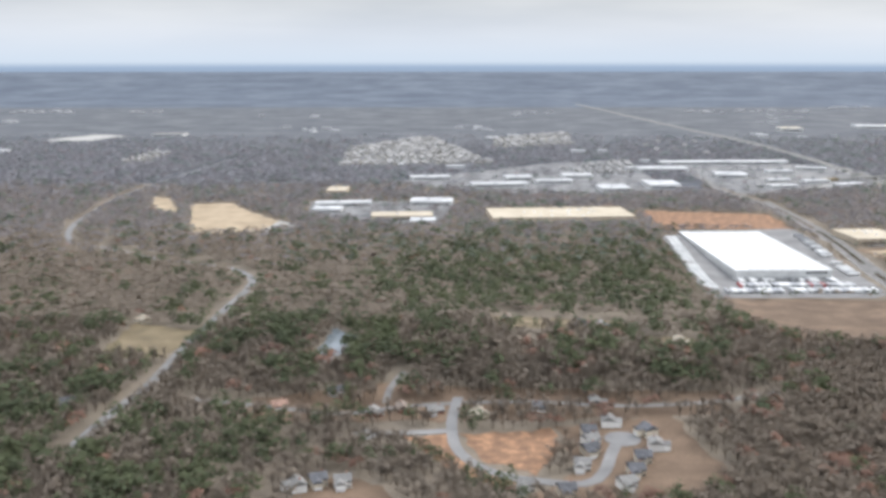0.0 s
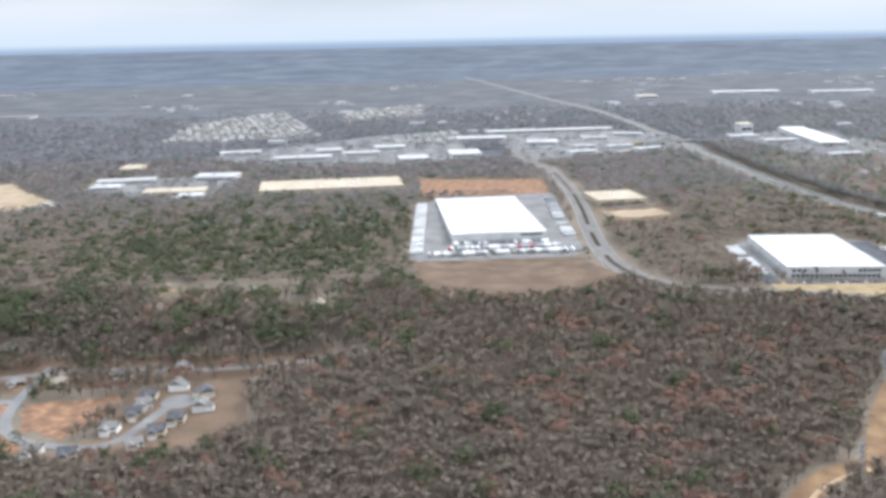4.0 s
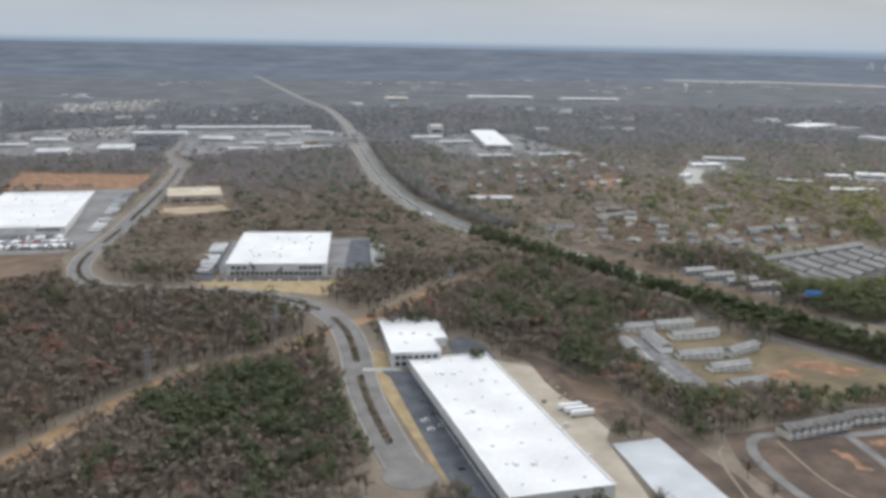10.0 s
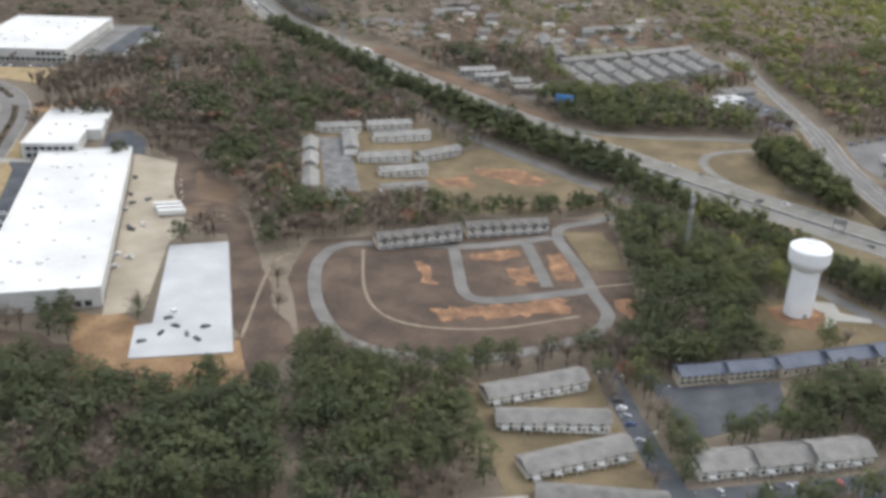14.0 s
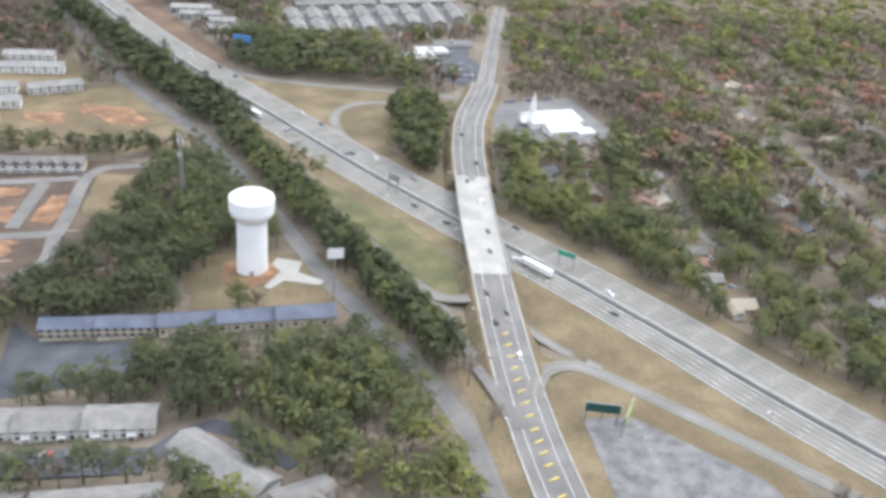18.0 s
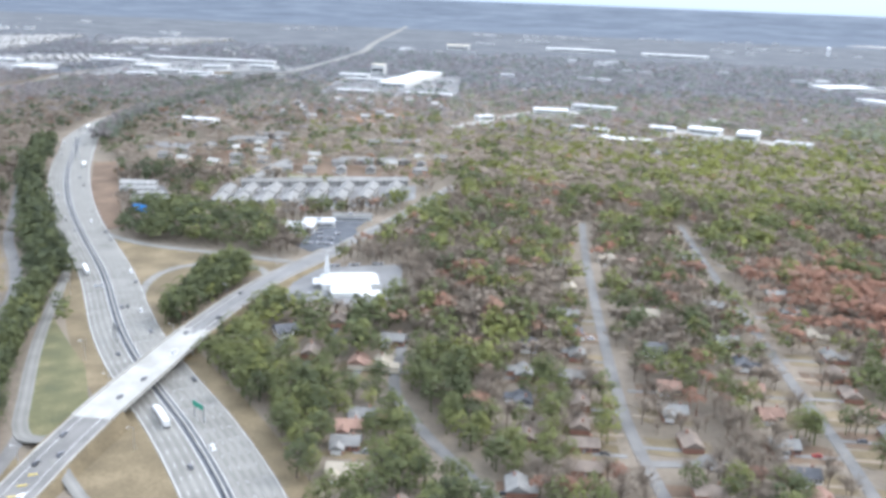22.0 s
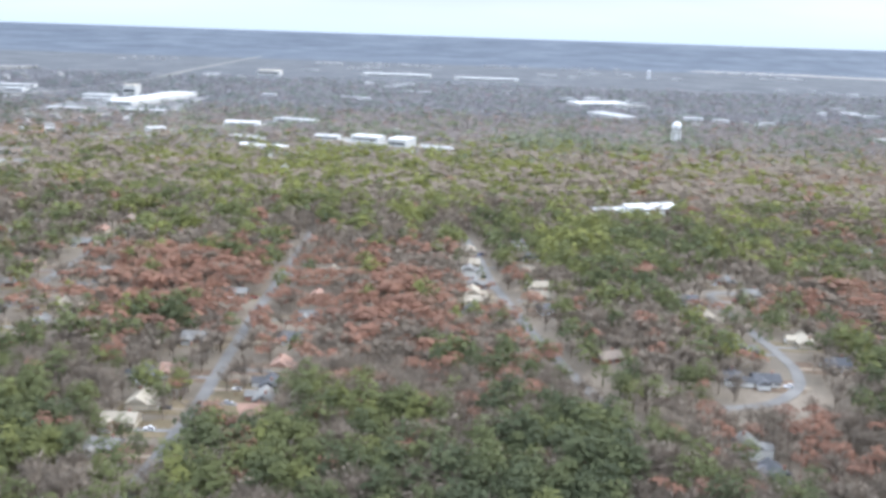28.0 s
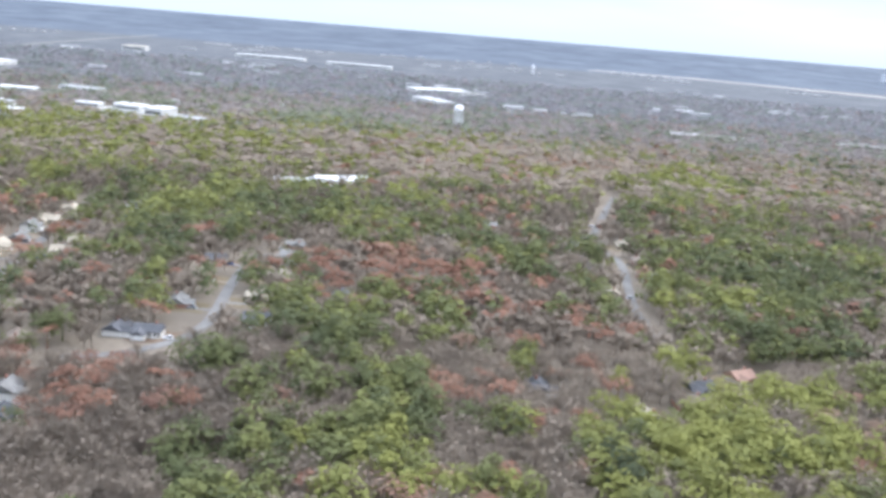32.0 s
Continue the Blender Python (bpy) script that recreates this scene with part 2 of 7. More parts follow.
M_SHRUB = leaf_mat("evergreen_shrubs", [(0.050, 0.060, 0.036), (0.070, 0.082, 0.046), (0.09, 0.10, 0.055)])
M_GREEN = mat("green_grass", (0.074, 0.076, 0.040), (0.151, 0.131, 0.070), 0.95, 16.0, 1.2, 0.25, third=(0.102, 0.099, 0.049))
M_CLAY = mat("red_clay", (0.13, 0.078, 0.050), (0.33, 0.185, 0.105), 0.95, 9.0, 1.5, 0.25, third=(0.195, 0.112, 0.067))
M_STRAWF = mat("pale_dry_grass", (0.24, 0.225, 0.20), (0.34, 0.32, 0.285), 0.95, 90.0, 9.0, 0.1)
M_TANF = mat("bare_tan_soil", (0.24, 0.185, 0.12), (0.36, 0.285, 0.195), 0.95, 26.0, 2.0, 0.2)
M_SOIL = mat("brown_soil", (0.058, 0.043, 0.034), (0.125, 0.090, 0.066), 0.95, 18.0, 1.3, 0.3, third=(0.085, 0.062, 0.047))
M_CORR = mat("stripped_corridor_clay", (0.135, 0.082, 0.046), (0.275, 0.180, 0.100), 0.95, 16.0, 1.3, 0.3, third=(0.195, 0.122, 0.068))
M_PATH = mat("worn_earth_path", (0.17, 0.135, 0.10), (0.27, 0.22, 0.165), 0.95, 6.0, 0.7, 0.1)
M_STRAW = mat("straw_verge", (0.20, 0.15, 0.08), (0.32, 0.245, 0.14), 0.95, 10.0, 0.8, 0.2)
M_ROOFW = mat("white_roof_membrane", (0.50, 0.50, 0.49), (0.62, 0.62, 0.605), 0.7, 34.0, 2.5, 0.02)
# white roofs of far districts, dulled to grey by haze in the colour
M_ROOFH = mat("weathered_white_roof", (0.33, 0.335, 0.335), (0.47, 0.47, 0.46), 0.8, 40.0, 6.0, 0.02)
M_SIDEG = mat("grey_siding", (0.27, 0.265, 0.25), (0.38, 0.37, 0.35), 0.85, 6.0, 0.4, 0.05, island=0.12)
M_ROOFT = mat("tan_roof_membrane", (0.35, 0.30, 0.22), (0.45, 0.39, 0.30), 0.85, 34.0, 2.5, 0.02)
M_WALLW = mat("white_tilt_panel", (0.44, 0.44, 0.425), (0.56, 0.56, 0.535), 0.8, 8.0, 0.6, 0.03, island=0.06)
M_WALLT = mat("tan_block_wall", (0.36, 0.30, 0.22), (0.46, 0.39, 0.30), 0.85, 8.0, 0.6, 0.05, island=0.06)
M_DOCK = mat("dock_door", (0.20, 0.20, 0.20), (0.32, 0.32, 0.31), 0.7, 3.0, 0.3, 0.02)
M_GLASS = mat("dark_window_glass", (0.025, 0.030, 0.036), (0.05, 0.055, 0.06), 0.08, 6.0, 0.5, 0.0, spec=0.6)
M_METAL = mat("galvanised_steel", (0.34, 0.35, 0.36), (0.48, 0.49, 0.50), 0.45, 2.0, 0.2, 0.02, metal=0.7)
M_SHING = mat("grey_shingles", (0.141, 0.137, 0.130), (0.222, 0.215, 0.200), 0.9, 5.0, 0.5, 0.2, island=0.12)
M_SHINGP = mat("pale_shingles", (0.175, 0.172, 0.163), (0.27, 0.265, 0.25), 0.9, 5.0, 0.5, 0.2, island=0.12)
M_SHINGT = mat("taupe_shingles", (0.115, 0.109, 0.10), (0.185, 0.175, 0.16), 0.9, 5.0, 0.5, 0.2, island=0.12)
M_SHINGD = mat("charcoal_shingles", (0.060, 0.062, 0.068), (0.12, 0.12, 0.125), 0.9, 5.0, 0.5, 0.2, island=0.15)
M_SHINGB = mat("brown_shingles", (0.135, 0.108, 0.088), (0.23, 0.185, 0.15), 0.9, 5.0, 0.5, 0.2, island=0.15)
M_SHINGR = mat("rust_shingles", (0.20, 0.125, 0.095), (0.29, 0.185, 0.14), 0.9, 5.0, 0.5, 0.2, island=0.15)
M_ROOFB = mat("blue_grey_metal_roof", (0.060, 0.072, 0.10), (0.11, 0.125, 0.16), 0.6, 9.0, 0.6, 0.03)
M_SIDE = mat("white_siding", (0.62, 0.61, 0.57), (0.76, 0.75, 0.71), 0.8, 5.0, 0.3, 0.05, island=0.1)
M_SIDEC = mat("cream_siding", (0.50, 0.44, 0.34), (0.62, 0.56, 0.45), 0.8, 5.0, 0.3, 0.05, island=0.1)
M_BRICK = mat("red_brick", (0.24, 0.12, 0.085), (0.34, 0.19, 0.14), 0.9, 4.0, 0.25, 0.1, island=0.1)
M_TRIM = mat("white_trim", (0.60, 0.60, 0.58), (0.72, 0.72, 0.70), 0.6, 3.0, 0.3, 0.0)
M_TANK = mat("white_tank_paint", (0.74, 0.75, 0.76), (0.84, 0.84, 0.84), 0.35, 12.0, 1.0, 0.0)
M_WATER = mat("pond_water", (0.10, 0.12, 0.13), (0.15, 0.17, 0.18), 0.12, 30.0, 3.0, 0.05, spec=0.5)
M_POOL = mat("pool_water", (0.070, 0.192, 0.204), (0.105, 0.236, 0.246), 0.1, 5.0, 0.6, 0.05, spec=0.5)
M_PAINT = mat("white_road_paint", (0.40, 0.40, 0.39), (0.56, 0.56, 0.545), 0.7, 3.0, 0.4, 0.0)
M_YELLOW = mat("yellow_road_paint", (0.55, 0.42, 0.10), (0.68, 0.54, 0.16), 0.7, 3.0, 0.4, 0.0)
M_SIGNG = mat("green_sign_face", (0.02, 0.22, 0.14), (0.03, 0.30, 0.19), 0.5, 2.0, 0.3, 0.0)
M_SIGND = mat("dark_teal_sign_face", (0.015, 0.055, 0.05), (0.025, 0.085, 0.075), 0.5, 2.0, 0.3, 0.0)
M_BLUE = mat("blue_sign_face", (0.04, 0.22, 0.62), (0.07, 0.32, 0.78), 0.5, 2.0, 0.3, 0.0)
M_LIME = mat("yellow_green_sign", (0.34, 0.46, 0.05), (0.46, 0.58, 0.10), 0.5, 2.0, 0.3, 0.0)
M_TYRE = mat("tyre_rubber", (0.015, 0.015, 0.016), (0.03, 0.03, 0.03), 0.9, 1.0, 0.1, 0.0)
M_BARK = mat("bark", (0.10, 0.075, 0.06), (0.19, 0.15, 0.125), 0.95, 1.5, 0.2, 0.3)
M_PINE = leaf_mat("pine_needles", [(0.068, 0.080, 0.049), (0.098, 0.111, 0.057), (0.140, 0.152, 0.064), (0.230, 0.236, 0.074)])
M_TWIG = leaf_mat("bare_twigs", [(0.176, 0.147, 0.117), (0.238, 0.196, 0.155), (0.290, 0.239, 0.188), (0.340, 0.287, 0.227)])
M_OAK = leaf_mat("rust_leaves", [(0.168, 0.112, 0.090), (0.240, 0.138, 0.100), (0.285, 0.158, 0.110), (0.285, 0.200, 0.146)])
# far and middle-distance foliage: air haze mixed into paler, bluer leaf colours
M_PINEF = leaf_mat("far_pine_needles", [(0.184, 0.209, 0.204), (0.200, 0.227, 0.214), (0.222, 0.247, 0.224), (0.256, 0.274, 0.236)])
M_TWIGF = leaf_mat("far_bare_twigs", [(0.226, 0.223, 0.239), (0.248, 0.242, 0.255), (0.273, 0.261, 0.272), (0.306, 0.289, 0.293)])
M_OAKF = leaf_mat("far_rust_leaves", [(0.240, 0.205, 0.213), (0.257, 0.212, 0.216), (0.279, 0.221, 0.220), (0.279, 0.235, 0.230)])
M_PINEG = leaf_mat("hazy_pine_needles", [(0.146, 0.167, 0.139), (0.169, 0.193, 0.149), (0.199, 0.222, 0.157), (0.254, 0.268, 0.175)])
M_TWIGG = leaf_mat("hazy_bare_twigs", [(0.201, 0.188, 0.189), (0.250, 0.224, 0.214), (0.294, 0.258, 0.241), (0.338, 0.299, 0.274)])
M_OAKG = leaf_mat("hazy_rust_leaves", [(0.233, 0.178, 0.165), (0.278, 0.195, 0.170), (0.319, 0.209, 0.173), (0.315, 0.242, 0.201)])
PAINTS = [mat("car_paint", c, tuple(v * 1.15 for v in c), 0.3, 2.0, 0.3, 0.0, spec=0.5) for c in
          ((0.72, 0.72, 0.72), (0.04, 0.04, 0.045), (0.35, 0.36, 0.38), (0.32, 0.035, 0.03), (0.05, 0.08, 0.2), (0.10, 0.10, 0.11))]


# ---- building blocks ----
def mesh_of(name, verts, faces, material, uv=None):
    me = bpy.data.meshes.new(name)
    me.from_pydata([tuple(v) for v in verts], [], faces)
    me.materials.append(material)
    if uv:
        lay = me.uv_layers.new(name="UVMap")
        for lp in me.loops:
            lay.data[lp.index].uv = uv[lp.vertex_index]
    me.update()
    return me


class Geo:
    """Gathers boxes and prisms into one mesh."""

    def __init__(self):
        self.v, self.f = [], []

    def add(self, verts, faces):
        k = len(self.v)
        self.v += [tuple(p) for p in verts]
        self.f += [tuple(i + k for i in f) for f in faces]
        return self

    def box(self, x0, y0, z0, x1, y1, z1, taper=0.0):
        t = taper
        return self.add([(x0, y0, z0), (x1, y0, z0), (x1, y1, z0), (x0, y1, z0), (x0 + t, y0 + t, z1), (x1 - t, y0 + t, z1), (x1 - t, y1 - t, z1), (x0 + t, y1 - t, z1)],
                        [(3, 2, 1, 0), (4, 5, 6, 7), (0, 1, 5, 4), (1, 2, 6, 5), (2, 3, 7, 6), (3, 0, 4, 7)])

    def prism(self, poly, z0, z1):
        n = len(poly)
        return self.add([(x, y, z0) for x, y in poly] + [(x, y, z1) for x, y in poly],
                        [tuple(range(n - 1, -1, -1)), tuple(range(n, 2 * n))] + [(i, (i + 1) % n, n + (i + 1) % n, n + i) for i in range(n)])

    def lathe(self, profile, seg=24, cx=0.0, cy=0.0):
        n = len(profile)
        vs = [(cx + r * math.cos(2 * math.pi * s / seg), cy + r * math.sin(2 * math.pi * s / seg), z) for s in range(seg) for r, z in profile]
        fs = [(s * n + k, ((s + 1) % seg) * n + k, ((s + 1) % seg) * n + k + 1, s * n + k + 1) for s in range(seg) for k in range(n - 1)]
        return self.add(vs, fs)

    def bar(self, a, b, w):
        """A square bar from a to b."""
        a, b = Vector(a), Vector(b)
        d = (b - a).normalized()
        s = d.cross(Vector((0, 0, 1)) if abs(d.z) < 0.9 else Vector((1, 0, 0))).normalized() * w / 2
        t = d.cross(s).normalized() * w / 2
        return self.add([p + q for p in (a, b) for q in (s + t, s - t, -s - t, t - s)],
                        [(0, 1, 2, 3), (7, 6, 5, 4), (0, 4, 5, 1), (1, 5, 6, 2), (2, 6, 7, 3), (3, 7, 4, 0)])

    def gable(self, x0, y0, x1, y1, z0, z1, over=0.5, along="x", thick=0.25, hip=0.0):
        """A pitched roof with its gable ends, ridge along x or y."""
        x0, y0, x1, y1 = x0 - over, y0 - over, x1 + over, y1 + over
        if along == "x":
            ym = (y0 + y1) / 2
            r0, r1 = (x0 + hip, ym, z1), (x1 - hip, ym, z1)
            c = [(x0, y0, z0), (x1, y0, z0), (x1, y1, z0), (x0, y1, z0)]
            fs = [(0, 1, 5, 4), (2, 3, 4, 5), (3, 0, 4), (1, 2, 5)]
        else:
            xm = (x0 + x1) / 2
            r0, r1 = (xm, y0 + hip, z1), (xm, y1 - hip, z1)
            c = [(x0, y0, z0), (x1, y0, z0), (x1, y1, z0), (x0, y1, z0)]
            fs = [(1, 2, 5, 4), (3, 0, 4, 5), (0, 1, 4), (2, 3, 5)]
        low = [(x, y, z - thick) for x, y, z in c]
        return self.add(c + [r0, r1] + low, fs + [(0, 6, 7, 1), (1, 7, 8, 2), (2, 8, 9, 3), (3, 9, 6, 0), (9, 8, 7, 6)])

    def mesh(self, name, material):
        return mesh_of(name, self.v, self.f, material)


def part(name, geo, material, parent, label=""):
    ob = new(name, geo if isinstance(geo, bpy.types.Mesh) else geo.mesh(name, material))
    ob.parent = parent
    return tagged(ob, label)


def thing(name, label, category, m=None, group="", kind=""):
    ob = new(name)
    ob.empty_display_size = 1.0
    if m is not None:
        ob.matrix_basis = m
    return tagged(ob, label, category, group, kind)


def spline(pts, step=8.0):
    """A smooth line through plan points (x, y[, z])."""
    p = [np.array((*q, 0.0)[:3], float) for q in pts]
    p = [2 * p[0] - p[1], *p, 2 * p[-1] - p[-2]]
    out = []
    for i in range(1, len(p) - 2):
        n = max(2, int(np.linalg.norm(p[i + 1] - p[i]) / step))
        for k in range(n):
            t = k / n
            out.append(0.5 * (2 * p[i] + (p[i + 1] - p[i - 1]) * t + (2 * p[i - 1] - 5 * p[i] + 4 * p[i + 1] - p[i + 2]) * t * t + (3 * p[i] - p[i - 1] - 3 * p[i + 1] + p[i + 2]) * t ** 3))
    return np.array([*out, p[-2]])


def offset(line, d):
    t = np.gradient(line[:, :2], axis=0)
    t /= np.linalg.norm(t, axis=1)[:, None] + 1e-9
    out = line.copy()
    out[:, 0] += t[:, 1] * d
    out[:, 1] -= t[:, 0] * d
    return out


def ribbon_mesh(name, line, half, z, material, skirt=0.5):
    """A paved strip with side faces; u across in metres."""
    a, b = offset(line, half), offset(line, -half)
    n = len(line)
    run = np.r_[0, np.cumsum(np.linalg.norm(np.diff(line, axis=0), axis=1))]
    vs, uv = [], []
    for k in range(n):
        for q, u, dz in ((a[k], half, -skirt), (a[k], half, 0), (b[k], -half, 0), (b[k], -half, -skirt)):
            vs.append((q[0], q[1], q[2] + z + dz))
            uv.append((u, run[k]))
    fs = []
    for k in range(n - 1):
        for j in range(3):
            fs.append((4 * k + j, 4 * k + 4 + j, 4 * k + 5 + j, 4 * k + 1 + j))
    me = mesh_of(name, vs, fs, material, uv)
    return me


# clear ground and tree cover, 5 m cells
GX0, GY0, CELL, GNX, GNY = -1500, 120, 5.0, 1100, 980
BARE = np.zeros((GNX, GNY), bool)
THIN = np.zeros((GNX, GNY), np.float32)


def clear_poly(poly, grow=0.0, into=None, value=True):
    p = np.array([q[:2] for q in poly], float)
    c = p.mean(0)
    p = p + (p - c) / (np.linalg.norm(p - c, axis=1)[:, None] + 1e-6) * grow
    i0, j0 = np.floor((p.min(0) - (GX0, GY0)) / CELL).astype(int).clip(0)
    i1, j1 = np.ceil((p.max(0) - (GX0, GY0)) / CELL).astype(int)
    i1, j1 = max(min(i1, GNX), 0), max(min(j1, GNY), 0)
    if i1 <= i0 or j1 <= j0:
        return
    xs = GX0 + (np.arange(i0, i1) + 0.5) * CELL
    ys = GY0 + (np.arange(j0, j1) + 0.5) * CELL
    X, Y = np.meshgrid(xs, ys, indexing="ij")
    inside = np.zeros(X.shape, bool)
    for (ax, ay), (bx, by) in zip(p, np.roll(p, -1, 0)):
        cross = ((ay > Y) != (by > Y)) & (X < (bx - ax) * (Y - ay) / (by - ay + 1e-12) + ax)
        inside ^= cross
    (BARE if into is None else into)[i0:i1, j0:j1][inside] = value


def clear_line(line, half):
    for q in spline(line, 3.0) if not isinstance(line, np.ndarray) else line:
        i, j, r = (q[0] - GX0) / CELL, (q[1] - GY0) / CELL, half / CELL
        i0, i1, j0, j1 = (max(int(v), 0) for v in (i - r, i + r + 1, j - r, j + r + 1))
        BARE[i0:i1, j0:j1] = True


def patch(poly, z, material, name="ground_patch", label="", category="ground", grow=0.0, clear=True, low=0.6):
    g = Geo().prism(poly if area(poly) > 0 else poly[::-1], z - low, z)
    ob = tagged(new(name, g.mesh(name, material)), label, category, kind="structure")
    if clear:
        clear_poly(poly, grow)
    return ob


def thin_out(poly, share):
    """Scattered trees over open ground: share of them missing."""
    clear_poly(poly, 0, THIN, share)
    clear_poly(poly, 0, None, False)


def area(poly):
    return sum(a[0] * b[1] - b[0] * a[1] for a, b in zip(poly, poly[1:] + poly[:1]))


def rough_poly(poly, step=12.0, jitter=3.0, seed=1):
    """The same outline, uneven as a natural edge."""
    rnd = random.Random(seed)
    out = []
    for a, b in zip(poly, poly[1:] + poly[:1]):
        n = max(1, int(math.dist(a, b) / step))
        for k in range(n):
            t = k / n
            out.append((a[0] + (b[0] - a[0]) * t + rnd.uniform(-jitter, jitter), a[1] + (b[1] - a[1]) * t + rnd.uniform(-jitter, jitter)))
    return out


def road(pts, width, label, z=0.12, material=None, verge=3.0, lines=True, name="road", step=8.0, centre=True):
    line = spline(pts, step)
    ob = tagged(new(name, ribbon_mesh(name, line, width / 2, z, material or M_ASPH)), label, "road", kind="structure")
    clear_line(spline(pts, 3.0), width / 2 + verge)
    if lines and centre:
        part("centre_line", ribbon_mesh("centre_line", line, 0.22, z + 0.03, M_YELLOW, 0.02), None, ob)
    if lines:
        for d in (-1, 1):
            part("edge_line", ribbon_mesh("edge_line", offset(line, d * (width / 2 - 0.4)), 0.18, z + 0.03, M_PAINT, 0.02), None, ob)
    return ob


# ---- ground ----
# the lay of the land: gentle rises and hollows as x, y, reach, height
RISES = [(370, 1290, 190, -3.0), (470, 1060, 130, -15.0), (40, 650, 130, -14.0), (-290, 1430, 200, -11.4), (90, 830, 120, 13.0), (740, 1000, 150, 3.3), (570, 980, 110, 6.2), (880, 480, 150, -8.4),
         (860, 690, 100, 10.0), (970, 470, 90, 8.0), (1095, 450, 90, -7.0), (1145, 238, 90, -13.5), (1110, 590, 100, -6.0), (1290, 540, 80, -5.4), (1460, 560, 95, 8.0), (1600, 640, 140, 2.2),
         (1510, 350, 85, -7.0), (1700, 500, 120, 3.3), (1860, 480, 120, -4.0), (1985, 650, 130, -5.4), (2120, 480, 110, 6.0), (2160, 900, 180, -11.0), (2450, 740, 160, -1.5)]


def relief(x, y):
    """Height of the near land, and of the far country that climbs to the skyline."""
    near = np.zeros_like(x, dtype=float)
    for cx, cy, reach, up in RISES:
        near += up * np.exp(-((x - cx) ** 2 + (y - cy) ** 2) / (2 * reach ** 2))
    t = ((y - 5700) / 3400).clip(0, 1)
    return near, 135 * t * t * (3 - 2 * t)


def settle(x, y):
    """Where a place of the level plan comes to lie on the relief, and its height."""
    near, far = relief(x, y)
    return y - near * (y + 30) / (264 - 0.0502 * x), near + far


def land(xs, ys, material, name):
    nx, ny = len(xs) - 1, len(ys) - 1
    X, Y = np.meshgrid(xs, ys, indexing="ij")
    vs = np.stack([X.ravel(), Y.ravel(), np.zeros(X.size)], 1)
    fs = [(i * (ny + 1) + j, (i + 1) * (ny + 1) + j, (i + 1) * (ny + 1) + j + 1, i * (ny + 1) + j + 1) for i in range(nx) for j in range(ny)]
    return new(name, mesh_of(name, vs.tolist(), fs, material))


WIDE = np.r_[np.linspace(-16000, -1200, 9)[:-1], np.arange(-1200, -700, 50), np.arange(-700, 2700, 10), np.arange(2700, 3200, 50), np.linspace(3200, 20000, 10)]
tagged(land(WIDE, np.r_[-3000, -800, np.arange(-100, 1250, 10), np.arange(1250, 2000, 30), 2000], M_GROUND, "ground"), "brown leaf-littered ground reaching to the far woods", "ground", kind="structure")
# beyond the near ground the land carries its haze as base colour
tagged(land(np.linspace(-16000, 20000, 13), np.linspace(2000, 5200, 5), M_FAR, "backdrop"), "distant wooded country greyed by painted haze", "distant land", kind="structure")
tagged(land(np.linspace(-16000, 20000, 13), np.linspace(5200, 16000, 41), M_FAR2, "backdrop"), "country towards the skyline, painted haze-blue", "distant land", kind="structure")

# ---- open land ----
L_FIELD = "dry brown cleared field edged by woods"
patch(rough_poly([(327, 1013), (523, 1003), (551, 911), (488, 853), (412, 832), (332, 871)], 14, 4), 0.10, M_FIELD, label=L_FIELD, category="field")
patch(rough_poly([(352, 1634), (576, 1590), (563, 1446), (360, 1450)], 16, 5), 0.10, M_CLAY, label="bare orange clay building site behind a warehouse", category="field")
patch(rough_poly([(598, 1290), (703, 1312), (710, 1200), (614, 1165)], 12, 4), 0.08, M_FIELD, label="scrubby brown ground beside the business road", category="field")
patch(rough_poly([(610, 1275), (690, 1285), (700, 1245), (640, 1225), (608, 1240)], 10, 4), 0.16, M_TANF, label="eroded tan clay bank", category="field")
patch(rough_poly([(-414, 1485), (-461, 1713), (-390, 1725), (-343, 1626), (-270, 1526), (-292, 1423), (-388, 1406)], 16, 4), 0.10, M_TANF, label="graded tan soil field", category="field")
patch(rough_poly([(-292, 1423), (-231, 1482), (-270, 1530)], 10, 3), 0.18, M_CONC, label="pale gravel yard at a field's corner", category="field")
patch(rough_poly([(-508, 1629), (-455, 1597), (-518, 1785), (-556, 1800)], 12, 3), 0.10, M_TANF, label="small bare tan plot", category="field")
patch(rough_poly([(-306, 803), (-305, 919), (-237, 892), (-242, 803)], 10, 3), 0.10, M_GRASS, label="pale dormant meadow by the country road", category="field")
patch(rough_poly([(-19, 623), (12, 628), (26, 580), (58, 550), (43, 542), (0, 587)], 8, 3), 0.10, M_CLAY, label="cleared clay house plots", category="field")
patch(rough_poly([(23, 627), (56, 632), (92, 637), (93, 598), (73, 562), (34, 584)], 8, 3), 0.10, M_CLAY, label="cleared clay house plots inside the street's bend", category="field")
patch(rough_poly([(95, 640), (185, 670), (200, 560), (160, 520), (60, 525), (100, 565)], 10, 3), 0.06, M_FIELD, label="sparse lawns round new houses", category="lawn")
patch(rough_poly([(-140, 700), (-60, 735), (230, 715), (235, 668), (60, 655), (-140, 650)], 14, 5), 0.05, M_FIELD, label="thin brown yards along a lane", category="lawn", clear=False)
patch(rough_poly([(-110, 800), (-98, 900), (-72, 868), (-86, 790)], 9, 2), 0.08, M_WATER, name="water", label="small grey pond among bare trees", category="pond")
patch(rough_poly([(60, 945), (190, 925), (190, 890), (60, 905)], 12, 3), 0.08, M_GRASS, label="clearing round a house in the woods", category="lawn")
patch(rough_poly([(205, 870), (250, 865), (245, 825), (205, 830)], 10, 3), 0.08, M_GRASS, label="small clearing with a house", category="lawn")
